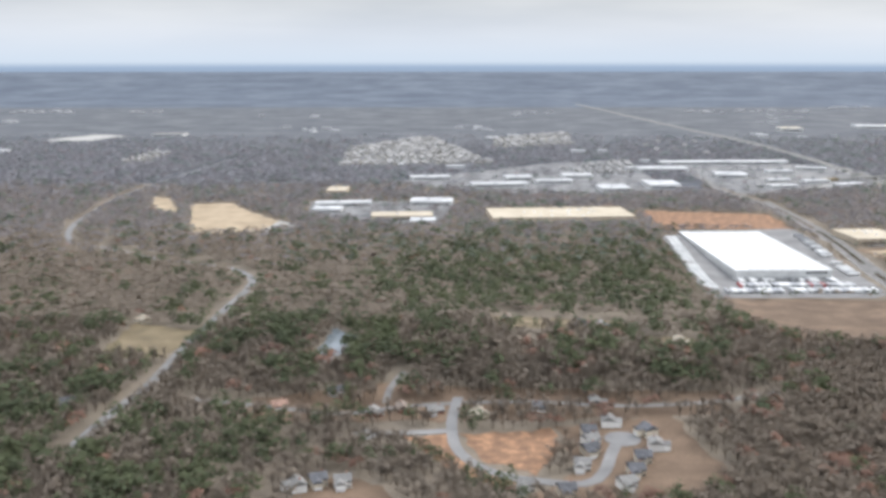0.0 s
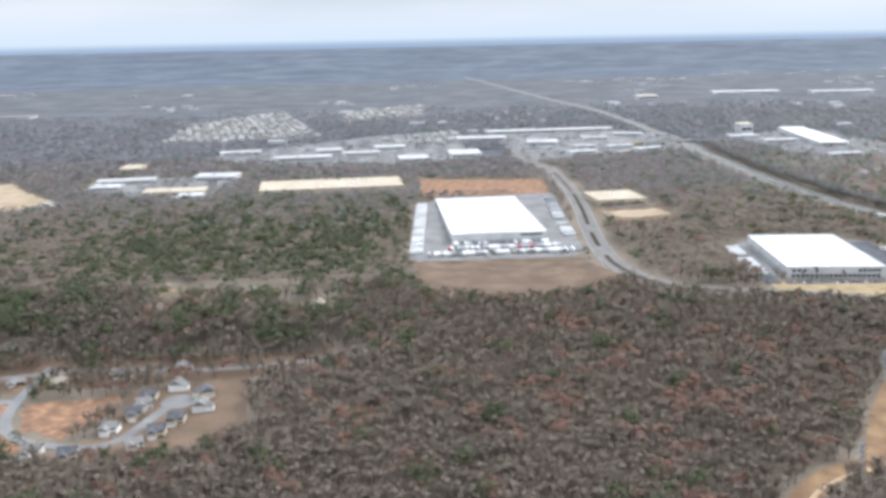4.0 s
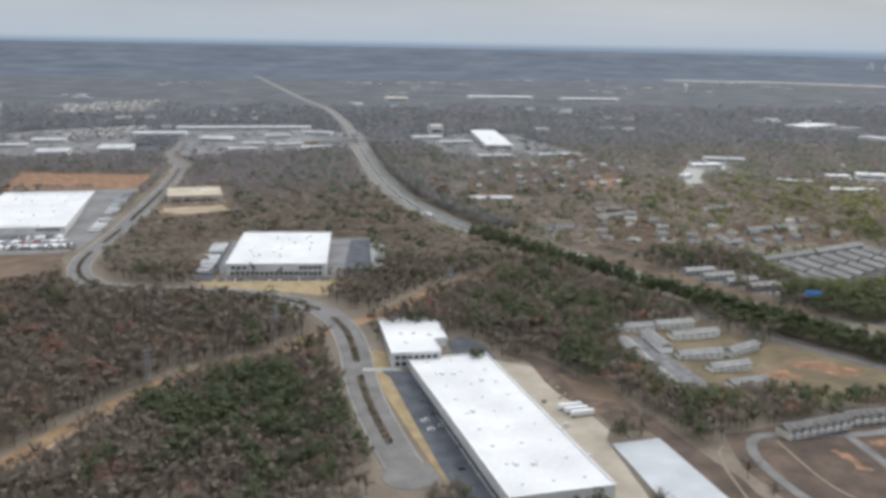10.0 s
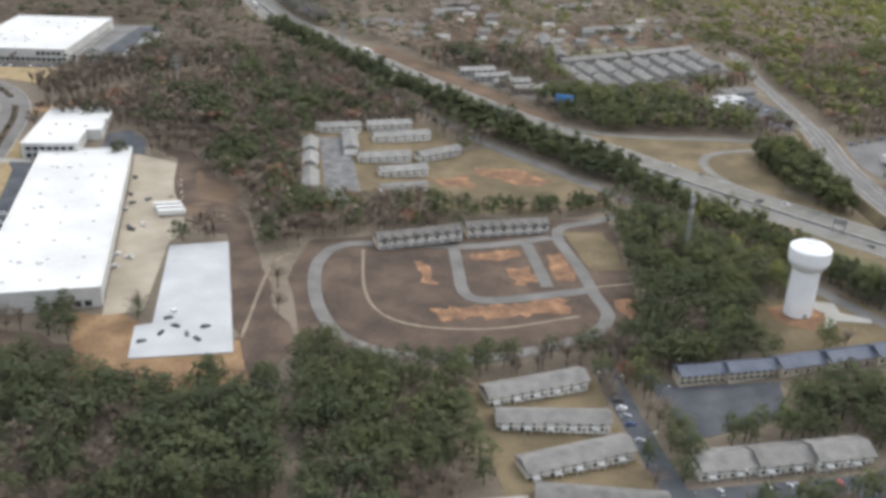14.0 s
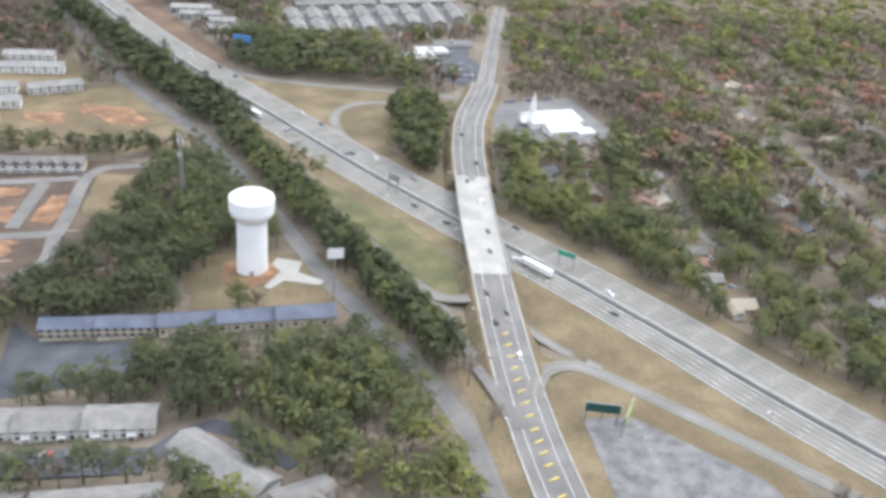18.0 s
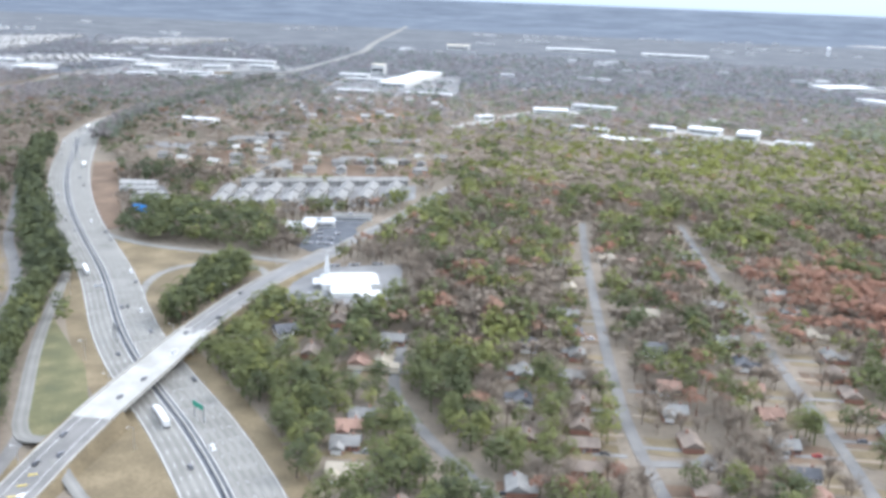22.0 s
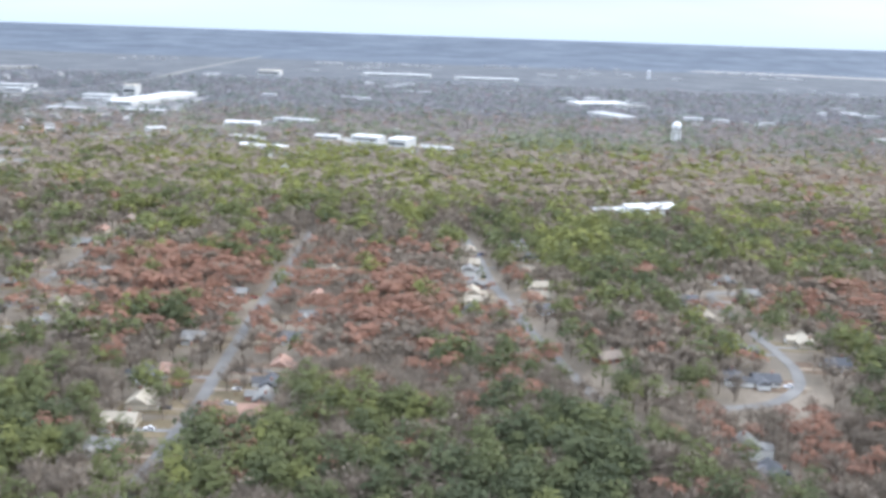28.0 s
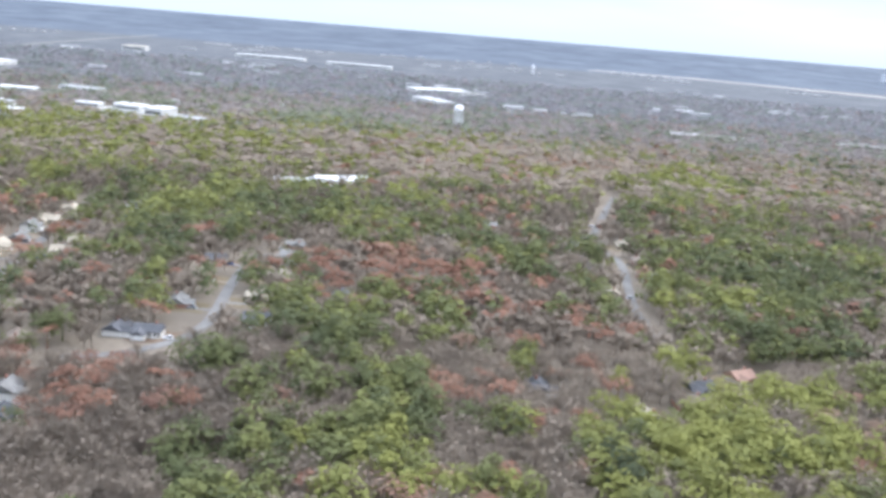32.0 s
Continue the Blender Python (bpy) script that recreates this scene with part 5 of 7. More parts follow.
for x, y, k in ((1422, 468, 0), (1449, 490, 1), (1470, 428, 0), (1443, 438, 1)):
    clear_poly([(x - 8, y - 36), (x + 9, y - 36), (x + 9, y), (x - 8, y)], 0)
    patch(rough_poly([(x - 10, y - 20), (x + 10, y - 20), (x + 11, y + 3), (x - 10, y + 3)], 6, 1.5, k), 0.05, M_GRASS, label="winter lawn in front of a house", category="lawn")
    patch(rough_poly([(x - 3, y - 24), (x + 1, y - 24), (x + 3, y - 5), (x - 1, y - 5)], 5, 0.4, k), 0.10, M_LOTG, name="driveway", label="pale drive in front of a house", category="driveway")
patch(rough_poly([(2326, 372), (2338, 352), (2356, 362), (2352, 380)], 6, 2), 0.05, M_GRASS, label="small clearing with sheds", category="lawn")
patch(rough_poly([(2362, 380), (2380, 378), (2412, 405), (2416, 428), (2392, 428)], 6, 2), 0.05, M_GRASS, label="small clearing with a red-roofed house", category="lawn")

# ---- apartments ----
def apartment(p0, p1, depth, h, label, roof_m=None, wall_m=None, bays=8, porch=True, cat="apartment block"):
    """A long two-storey block whose front runs from p0 to p1, with porches, doors and windows bay by bay."""
    p0, p1 = Vector((*p0, 0)), Vector((*p1, 0))
    w = (p1 - p0).length
    # long rows step down the slope in equal blocks
    n = math.ceil(abs(np.diff(settle(np.array([p0.x, p1.x]), np.array([p0.y, p1.y]))[1])[0]) / 2.4)
    if n > 1:
        for k in range(n):
            apartment((p0 + (p1 - p0) * k / n).xy, (p0 + (p1 - p0) * (k + 1) / n).xy, depth, h, label, roof_m, wall_m, max(2, bays // n), porch, cat)
        return
    ob = thing("apartment_block", label, cat, Matrix.Translation(p0) @ Matrix.Rotation(math.atan2(p1.y - p0.y, p1.x - p0.x), 4, "Z"))
    roof_m, wall_m = roof_m or M_SHING, wall_m or M_SIDE
    part("wall", Geo().box(0, 0, -1.8, w, depth, h).add([(0, 0, h), (0, depth, h), (0, depth / 2, h + 2.6), (w, 0, h), (w, depth, h), (w, depth / 2, h + 2.6)], [(0, 2, 1), (3, 4, 5)]), wall_m, ob)
    part("roof", Geo().gable(0, -0.6, w, depth, h, h + 2.8, 0.7), roof_m, ob)
    step = w / bays
    wm = Geo().box(-0.8, -0.08, 0, 0.8, 0.08, 1.4).mesh("window", M_GLASS)
    dm = Geo().box(-0.5, -0.1, 0, 0.5, 0.1, 2.1).mesh("door", M_DOCK)
    pm = Geo().box(-1.6, -2.2, 2.5, 1.6, 0, 2.75).box(-1.5, -2.1, 0, -1.25, -1.85, 2.5).box(1.25, -2.1, 0, 1.5, -1.85, 2.5).mesh("porch", M_TRIM)
    for k in range(bays):
        u = (k + 0.5) * step
        for z in (0.9, 3.4) if h > 4.5 else (0.9,):
            for v in (0, depth) if z < 1 and porch else (0,):
                p = part("window", wm, None, ob)
                p.matrix_basis = pose(u - step * 0.25, v, z)
        p = part("door", dm, None, ob)
        p.matrix_basis = pose(u + step * 0.2, 0, 0)
        if porch and k % 2 == 0:
            p = part("porch", pm, None, ob)
            p.matrix_basis = pose(u + step * 0.2, 0, 0)
    n = Vector((-(p1 - p0).y, (p1 - p0).x, 0)).normalized() * depth
    clear_poly([tuple(q)[:2] for q in (p0, p1, p1 + n, p0 + n)], 7)


L_APT = "grey-roofed two-storey apartment block with white porches"
for p0, p1, dep, bays in (((1083, 277), (1131, 287), 11, 10), ((1083, 261), (1131, 255), 10, 10), ((1088, 228), (1135, 238), 11, 10), ((1087, 213), (1135, 202), 11, 10), ((1157, 222), (1229, 224), 13, 14),
                          ((1153, 184), (1192, 180), 13, 8), ((1198, 180), (1237, 183), 13, 8), ((1236, 214), (1266, 188), 12, 8), ((1275, 180), (1292, 188), 11, 4), ((1090, 190), (1132, 184), 11, 8)):
    apartment(p0, p1, dep, 5.2, L_APT, bays=bays)
clear_poly([(1160, 258), (1200, 260), (1204, 272), (1300, 278), (1300, 302), (1165, 296)], 0)
apartment((1174, 285), (1220, 287), 9, 5.4, "motel wing with a dark blue metal roof", M_ROOFB, M_SIDEC, 14, False, "motel")
apartment((1222, 288), (1294, 297), 10, 4.6, "long low building with a dark blue metal roof", M_ROOFB, M_SIDEC, 14, False, "motel")
L_OLD = "low apartment row with pale gables and a grey roof"
for p0, p1 in (((1020, 650), (1055, 653)), ((1061, 654), (1096, 657)), ((1049, 600), (1050, 640)), ((1064, 624), (1108, 630)), ((1049, 579), (1087, 582)), ((1062, 549), (1096, 554)), ((1060, 516), (1091, 521)), ((1095, 579), (1127, 594)), ((1019, 600), (1020, 625)), ((1018, 568), (1019, 592)), ((1017, 522), (1018, 556))):
    apartment(p0, p1, 10, 4.8, L_OLD, M_SHINGP, M_SIDE, 6, False)
patch([(1022, 640), (1044, 640), (1046, 528), (1029, 500), (1022, 510)], 0.10, M_WORN, name="pavement", label="worn grey car park between apartment rows", category="parking lot", grow=2)
patch(rough_poly([(1012, 665), (1110, 665), (1130, 610), (1100, 510), (1012, 512)], 12, 3), 0.05, M_GRASS, label="worn lawn among apartment rows", category="lawn")
patch(rough_poly([(1085, 560), (1098, 575), (1138, 608), (1149, 606), (1183, 556), (1212, 512), (1206, 488), (1140, 478), (1083, 505)], 10, 3), 0.07, M_GRASS, label="grassed-over clay field", category="field")
for k, poly in enumerate(([(1130, 566), (1160, 562), (1182, 536), (1172, 526), (1135, 545)], [(1100, 545), (1125, 552), (1128, 532), (1102, 528)])):
    patch(rough_poly(poly, 7, 4, k), 0.11, M_CLAY, label="bare orange clay showing through a field", category="field", clear=False)
# rows of townhouses with a gable to each unit
def townhouses(p0, p1, units, label):
    p0, p1 = Vector((*p0, 0)), Vector((*p1, 0))
    w = (p1 - p0).length
    ob = thing("townhouse_row", label, "townhouses", Matrix.Translation(p0) @ Matrix.Rotation(math.atan2(p1.y - p0.y, p1.x - p0.x), 4, "Z"))
    step = w / units
    part("roof", Geo().gable(0, 0, w, 11, 5.6, 8.4, 0.5), M_SHINGT, ob)
    um = Geo().box(0.03, 0, -0.2, step - 0.03, 11, 5.6).mesh("unit", M_SIDEC)
    gm = Geo().gable(0.4, -1.2, step - 0.4, 5.5, 5.4, 8.0, 0.2, "y").mesh("dormer_gable", M_SHINGT)
    fm = Geo().box(0.5, -1.1, -0.2, step - 0.5, 0.1, 5.4).mesh("front_bay", M_SIDE)
    dm = Geo().box(0.8, -1.2, 0.1, step - 0.8, -1.05, 2.3).mesh("garage_door", M_DOCK)
    wm = Geo().box(step * 0.3, -1.2, 3.3, step * 0.7, -1.05, 4.7).mesh("window", M_GLASS)
    for k in range(units):
        for me in (um, fm, gm, dm, wm):
            p = part(me.name.split(".")[0], me, None, ob)
            p.matrix_basis = pose(k * step, 0, 0)
    n = Vector((-(p1 - p0).y, (p1 - p0).x, 0)).normalized() * 11
    clear_poly([tuple(q)[:2] for q in (p0, p1, p1 + n, p0 + n)], 8)


townhouses((1049, 437), (1100, 447), 8, "row of new grey-roofed townhouses facing bare plots")
townhouses((1105, 449), (1157, 452), 8, "row of new grey-roofed townhouses facing bare plots")
# townhouse quarter north of the interchange
TC = [((1282, 764), (1272, 840)), ((1300, 764), (1292, 848)), ((1322, 772), (1314, 856)), ((1343, 784), (1336, 862)), ((1364, 796), (1358, 870)), ((1386, 806), (1381, 880)), ((1408, 816), (1405, 888)), ((1430, 838), (1428, 896))]
for a, b in TC:
    for s0, s1 in ((0.0, 0.47), (0.53, 1.0)):
        q0 = (a[0] + (b[0] - a[0]) * s0, a[1] + (b[1] - a[1]) * s0)
        q1 = (a[0] + (b[0] - a[0]) * s1, a[1] + (b[1] - a[1]) * s1)
        apartment(q0, q1, 11, 5.4, "grey-roofed townhouse terrace in a dense quarter", M_SHING, M_SIDEG, 5, False, "townhouses")
for a, b in (((1272, 858), (1348, 884)), ((1354, 886), (1432, 914))):
    apartment(a, b, 11, 5.4, "long grey-roofed townhouse terrace behind shorter ones", M_SHING, M_SIDEG, 9, False, "townhouses")
patch([(1262, 752), (1260, 850), (1440, 915), (1448, 850), (1416, 806), (1306, 750)], 0.06, M_LOTG, name="pavement", label="grey streets of a dense townhouse quarter", category="pavement", grow=4)
for a, b in (((1162, 822), (1196, 826)), ((1172, 800), (1206, 804)), ((1186, 778), (1220, 782)), ((1200, 756), (1232, 760))):
    apartment(a, b, 10, 5.2, "pale apartment row beside the highway", M_SHINGP, M_SIDEG, 6, False)
patch([(1155, 830), (1196, 845), (1244, 758), (1214, 740)], 0.06, M_LOTG, name="pavement", label="grey car park among apartment rows", category="parking lot", grow=4)
patch(rough_poly([(1301, 898), (1301, 962), (1380, 985), (1400, 930), (1350, 905)], 12, 2), 0.06, M_GREEN, label="green lawn with pale paths", category="lawn")
for a, b in (((1282, 880), (1288, 925)), ((1283, 935), (1290, 985)), ((1340, 1010), (1378, 1018)), ((1384, 1018), (1420, 1030)), ((1350, 1150), (1414, 1172)), ((1180, 1120), (1222, 1130)), ((1196, 1165), (1238, 1175))):
    apartment(a, b, 12, 5.4, "grey-roofed terrace by a green lawn", M_SHING, M_SIDEG, 5, False, "townhouses")
patch(rough_poly([(1085, 1050), (1085, 1095), (1135, 1110), (1140, 1062)], 12, 2), 0.06, M_WORN, name="pavement", label="worn grey car park among far trees", category="parking lot")
for a, b in (((1303, 925), (1392, 948)), ((1304, 955), (1340, 915)), ((1340, 970), (1372, 925))):
    road([a, b], 2.5, "pale path across a lawn", lines=False, material=M_CONC, name="path")
# apartment grounds
patch(rough_poly([(1076, 300), (1136, 300), (1138, 180), (1076, 180)], 12, 2), 0.05, M_GRASS, label="straw-coloured lawns between apartment blocks", category="lawn")
patch([(1139, 303), (1149, 303), (1150, 215), (1150, 165), (1137, 165), (1139, 212)], 0.12, M_LOT, name="pavement", label="dark asphalt car park with white bays", category="parking lot", grow=3)
patch([(1150, 218), (1228, 219), (1228, 206), (1150, 204)], 0.12, M_LOT, name="pavement", label="dark asphalt car park with white bays", category="parking lot", grow=2)
patch([(1228, 219), (1238, 229), (1249, 234), (1260, 231), (1268, 222), (1280, 210), (1276, 206), (1262, 218), (1256, 224), (1248, 227), (1241, 223), (1232, 212)], 0.13, M_LOT, name="road", label="dark curving apartment drive", category="road", grow=2)
patch([(1160, 298), (1174, 284), (1220, 284), (1212, 258), (1164, 246)], 0.10, M_LOT, name="pavement", label="dark motel forecourt", category="parking lot", grow=2)
patch([(1150, 178), (1240, 172), (1310, 176), (1320, 166), (1150, 164)], 0.12, M_LOT, name="road", label="dark asphalt lane past apartments", category="road", grow=2)
patch(rough_poly([(1228, 336), (1240, 362), (1290, 360), (1305, 332), (1292, 312), (1230, 308)], 9, 2), 0.06, M_GRASS, label="dry grass round the water tower", category="lawn")
patch(rough_poly([(1245, 350), (1258, 356), (1270, 348), (1270, 334), (1256, 327), (1243, 334)], 5, 1.5), 0.12, M_CLAY, label="orange clay apron at the tower's foot", category="field")
patch([(1268, 356), (1280, 352), (1278, 342), (1290, 334), (1288, 330), (1272, 334), (1266, 326), (1263, 328), (1270, 342), (1266, 350)], 0.18, M_CONC, name="pavement", label="pale concrete service drive", category="driveway")
# painted bays
bm_ = Geo().box(0, -0.08, 0, 5.2, 0.08, 0.03).mesh("bay_line", M_PAINT)
bays = thing("parking_bays", "white painted parking bay lines on asphalt", "bay markings", kind="structure")
for k in range(44):
    for x0 in (1139.5,):
        p = part("bay_line", bm_, None, bays)
        p.matrix_basis = at(x0, 300 - k * 2.8, 0, 0.13)
for k in range(27):
    for y0 in (205.5, 212.5):
        p = part("bay_line", bm_, None, bays)
        p.matrix_basis = at(1152 + k * 2.8, y0, 90, 0.13)
for k in range(60):
    p = part("bay_line", bm_, None, bays)
    p.matrix_basis = at(819 + k * 0.46, 588 - k * 3.2, 4, 0.14)
for k in range(22):
    if vr.random() < 0.5:
        place_car(1142.2, 298.6 - k * 5.6, 0, vr.choice((0, 1, 2, 5, 4)), 0.14)
    if vr.random() < 0.5:
        place_car(1153.4 + k * 2.8, vr.choice((208, 215)), 90, vr.choice((0, 1, 2, 5, 3)), 0.14)
pool = thing("swimming_pool", "turquoise apartment pool in a pale deck", "pool", at(0, 0))
part("deck", Geo().prism([(1064, 200), (1066, 222), (1086, 222), (1088, 206), (1080, 197)], -0.2, 0.15), M_CONC, pool)
part("water", Geo().prism([(1069, 203), (1070, 218), (1080, 218), (1081, 210), (1077, 202)], 0.0, 0.19), M_POOL, pool)
clear_poly([(1060, 195), (1060, 226), (1090, 226), (1090, 195)], 3)

# trees standing inside the loop ramp, and pines between apartment plots
for poly in ([(1338, 575), (1362, 582), (1374, 560), (1368, 520), (1352, 500), (1342, 530)], [(1152, 300), (1162, 300), (1160, 222), (1152, 222)]):
    clear_poly(poly, 0, None, False)

# ---- church ----
patch([(1405, 529), (1404, 582), (1417, 602), (1470, 624), (1480, 552), (1462, 519)], 0.10, M_LOTG, name="pavement", label="pale grey church car park", category="parking lot", grow=3)
clear_poly([(1412, 506), (1468, 506), (1474, 530), (1405, 530)], 0)
church = thing("church", "white-roofed church with wings and a thin steeple", "church", at(1428, 548, 14))
part("wall", Geo().box(0, 0, -0.2, 36, 20, 5).box(6, -14, -0.2, 30, 0, 3.6).box(24, -20, -0.2, 36, -10, 3.4), M_SIDE, church)
part("hall_roof", Geo().gable(0, 0, 36, 20, 5, 9.5, 0.8, "x", 0.3, 4), M_ROOFW, church)
part("wing_roof", Geo().gable(6, -14, 30, 0.5, 3.6, 6.0, 0.6), M_ROOFW, church)
part("office_roof", Geo().box(23.6, -20.4, 3.4, 36.4, -9.6, 3.8), M_ROOFW, church)
part("entrance", Geo().gable(-5, 6, 1, 14, 3.4, 6.2, 0.4), M_ROOFW, church)
st = part("steeple", Geo().box(2.0, 8.4, 6.5, 5.0, 11.4, 12.5), M_TRIM, church)
part("spire", Geo().add([(1.8, 8.2, 12.5), (5.2, 8.2, 12.5), (5.2, 11.6, 12.5), (1.8, 11.6, 12.5), (3.5, 9.9, 23)], [(0, 1, 4), (1, 2, 4), (2, 3, 4), (3, 0, 4)]), M_TRIM, st)
wm = Geo().box(-0.6, -0.1, 0, 0.6, 0.1, 2.4).mesh("window", M_GLASS)
for k in range(7):
    p = part("window", wm, None, church)
    p.matrix_basis = pose(3 + k * 5, 20.05, 1.2)
clear_poly(footprint(1424, 525, 46, 50, 14), 3)

# ---- water towers, masts, signs ----
tower = thing("water_tower", "tall white fluted-column water tower on an orange clay apron", "water tower", at(1257, 345))
def fluted(profile, amp, seg=48):
    g = Geo()
    n = len(profile)
    vs = [((r - amp * (s % 2)) * math.cos(2 * math.pi * s / seg), (r - amp * (s % 2)) * math.sin(2 * math.pi * s / seg), z) for s in range(seg) for r, z in profile]
    return g.add(vs, [(s * n + k, ((s + 1) % seg) * n + k, ((s + 1) % seg) * n + k + 1, s * n + k + 1) for s in range(seg) for k in range(n - 1)])
part("column", fluted([(7.3, -0.3), (7.1, 4), (6.9, 26)], 0.22), M_TANK, tower)
bowl = part("bowl", Geo().lathe([(6.6, 25), (7.4, 26.2), (9.4, 28.4), (10.2, 30.2), (10.35, 31.5), (10.35, 36.2), (10.1, 37.0), (8.0, 38.4), (5.0, 39.4), (2.0, 39.9), (0.01, 40.0)], 40), M_TANK, tower)
part("hatch", Geo().lathe([(0.8, 39.7), (0.8, 40.8), (0.01, 40.9)], 12), M_TANK, bowl)
part("rail", Geo().lathe([(3.0, 39.6), (3.0, 40.6), (2.95, 40.6)], 20), M_TANK, bowl)
part("door", Geo().box(-0.9, -7.45, 0, 0.9, -7.1, 2.4), M_DOCK, tower)
clear_poly(footprint(1240, 325, 34, 30, 0), 3)


def leg_tower(x, y, label):
    ob = thing("water_tower", label, "water tower", at(x, y))
    part("tank", Geo().lathe([(0.01, 26), (4.0, 26.5), (7.0, 28.6), (7.4, 30.5), (7.4, 34), (6.2, 36.4), (3.0, 38.0), (0.01, 38.4)], 28), M_TANK, ob)
    part("riser", Geo().lathe([(1.1, -0.2), (1.1, 26.6)], 12), M_TANK, ob)
    for k in range(6):
        a = k * math.pi / 3
        part("leg", Geo().bar((8.2 * math.cos(a), 8.2 * math.sin(a), -0.2), (6.9 * math.cos(a), 6.9 * math.sin(a), 29), 1.0), M_TANK, ob)
    part("brace_ring", Geo().lathe([(7.7, 12), (7.7, 12.6), (7.5, 12.6), (7.5, 12)], 24), M_TANK, ob)


leg_tower(2326, 1532, "white water tower on steel legs over woods")
leg_tower(2805, 4161, "small far white water tower on the skyline")


def lattice(x, y, h, base, top, label, name="radio_mast", cat="mast", arms=()):
    ob = thing(name, label, cat, at(x, y, 20))
    g, n = Geo(), max(5, int(h / 3.5))
    cs = [(1, 1), (-1, 1), (-1, -1), (1, -1)]
    def r_(z):
        return base + (top - base) * min(1.0, z / (h * 0.8))
    for sx, sy in cs:
        part("leg", Geo().bar((sx * r_(0), sy * r_(0), -0.2), (sx * r_(h), sy * r_(h), h), 0.28), M_METAL, ob)
    for k in range(n):
        z0, z1 = h * k / n, h * (k + 1) / n
        for (ax, ay), (bx, by) in zip(cs, cs[1:] + cs[:1]):
            g.bar((ax * r_(z0), ay * r_(z0), z0), (bx * r_(z1), by * r_(z1), z1), 0.16)
            g.bar((ax * r_(z1), ay * r_(z1), z1), (bx * r_(z1), by * r_(z1), z1), 0.16)
    part("bracing", g, M_METAL, ob)
    for z, l in arms:
        part("arm", Geo().bar((-l, 0, z), (l, 0, z), 0.4).bar((-l, 0, z), (0, 0, z + 1.6), 0.2).bar((l, 0, z), (0, 0, z + 1.6), 0.2), M_METAL, ob)
    return ob


mast = lattice(1219, 400, 44, 0.9, 0.6, "grey lattice radio mast with antennas")
for z, k in ((40, 0), (40, 120), (40, 240), (33, 40), (33, 160), (43, 80)):
    part("antenna", Geo().box(-0.3, 1.2, z, 0.3, 1.6, z + 2.4).bar((0, 0, z + 1), (0, 1.3, z + 1), 0.12), M_TRIM, mast).matrix_basis = pose(0, 0, 0, 0, 0, k)
for x, y in ((653, 597), (560, 452), (742, 690), (905, 800), (1057, 951)):
    lattice(x, y, 24, 2.4, 0.5, "grey lattice power pylon in a cleared corridor", "power_pylon", "pylon", ((16, 5), (20, 4.2), (23.5, 3.2)))


def sign(x, y, deg, z, w, h, face, label, posts=1, name="billboard", cat="billboard", back=None):
    ob = thing(name, label, cat, at(x, y, deg))
    pn = part("panel", Geo().box(-w / 2, -0.2, z, w / 2, 0.2, z + h), back or M_DOCK, ob)
    part("face", Geo().box(-w / 2 + 0.15, -0.26, z + 0.15, w / 2 - 0.15, -0.19, z + h - 0.15), face, pn)
    for k in range(posts):
        u = 0 if posts == 1 else -w / 2 + 0.6 + k * (w - 1.2) / (posts - 1)
        part("post", Geo().lathe([(0.4, -0.2), (0.4, z + h * 0.5)], 12, u, 0.45), M_METAL, ob)
    return ob


sign(1294, 317, 10, 21, 7.5, 5, M_TRIM, "white roadside sign on a tall steel pole", 1, "pole_sign", "sign")
sign(1231, 701, -20, 9, 15, 6, M_BLUE, "blue billboard on a tall pole by the highway")
sign(1399, 226, 60, 5, 14, 4.5, M_LIME, "yellow-green billboard panel on posts", 3)
sign(1390, 229, -12, 5, 13, 4.0, M_SIGND, "dark green billboard panel on posts", 3)
sign(1408, 350, -38, 6.2, 9, 2.8, M_SIGNG, "green highway direction sign over the lanes", 2, "road_sign", "road sign")
sign(1330, 437, 130, 6.5, 8, 4.0, M_METAL, "grey back of a highway sign", 2, "road_sign", "road sign")
patch([(1384, 232), (1404, 232), (1440, 196), (1452, 160), (1384, 160)], 0.12, M_WORN, name="pavement", label="worn grey striped car park", category="parking lot", grow=2)
for k in range(16):
    p = part("bay_line", bm_, None, bays)
    p.matrix_basis = at(1388 + (k % 2) * 12, 228 - k * 3.2, 20, 0.14)
pm = Geo().lathe([(0.12, -0.1), (0.1, 11), (0.01, 11.1)], 8).bar((0, 0, 10.6), (2.2, 0, 11.2), 0.14).mesh("pole", M_METAL)
lm = Geo().box(1.8, -0.2, 11.1, 2.9, 0.2, 11.3).mesh("lamp_head", M_TRIM)
lp0 = thing("street_lamp", "slim grey street lamp beside the road", "street lamp", group="street lamps by the roads")
part("pole", pm, None, lp0)
part("lamp_head", lm, None, lp0)
spots = [(*offset(hl, 25)[i][:2], 200) for i in range(60, len(hl), 9) if 150 < hl[i][1] < 800] + [(*offset(xl, 11)[i][:2], 180) for i in range(8, len(xl), 10)] + [(1142, 280, 0), (1142, 240, 0), (1170, 212, 90), (1210, 212, 90), (1160, 270, 0)]
for n, (x, y, dg) in enumerate(spots):
    if n == 0:
        lp0.matrix_basis = at(x, y, dg)
    else:
        copy_thing(lp0, at(x, y, dg))

# ---- far commercial and housing districts ----
fr_ = random.Random(21)


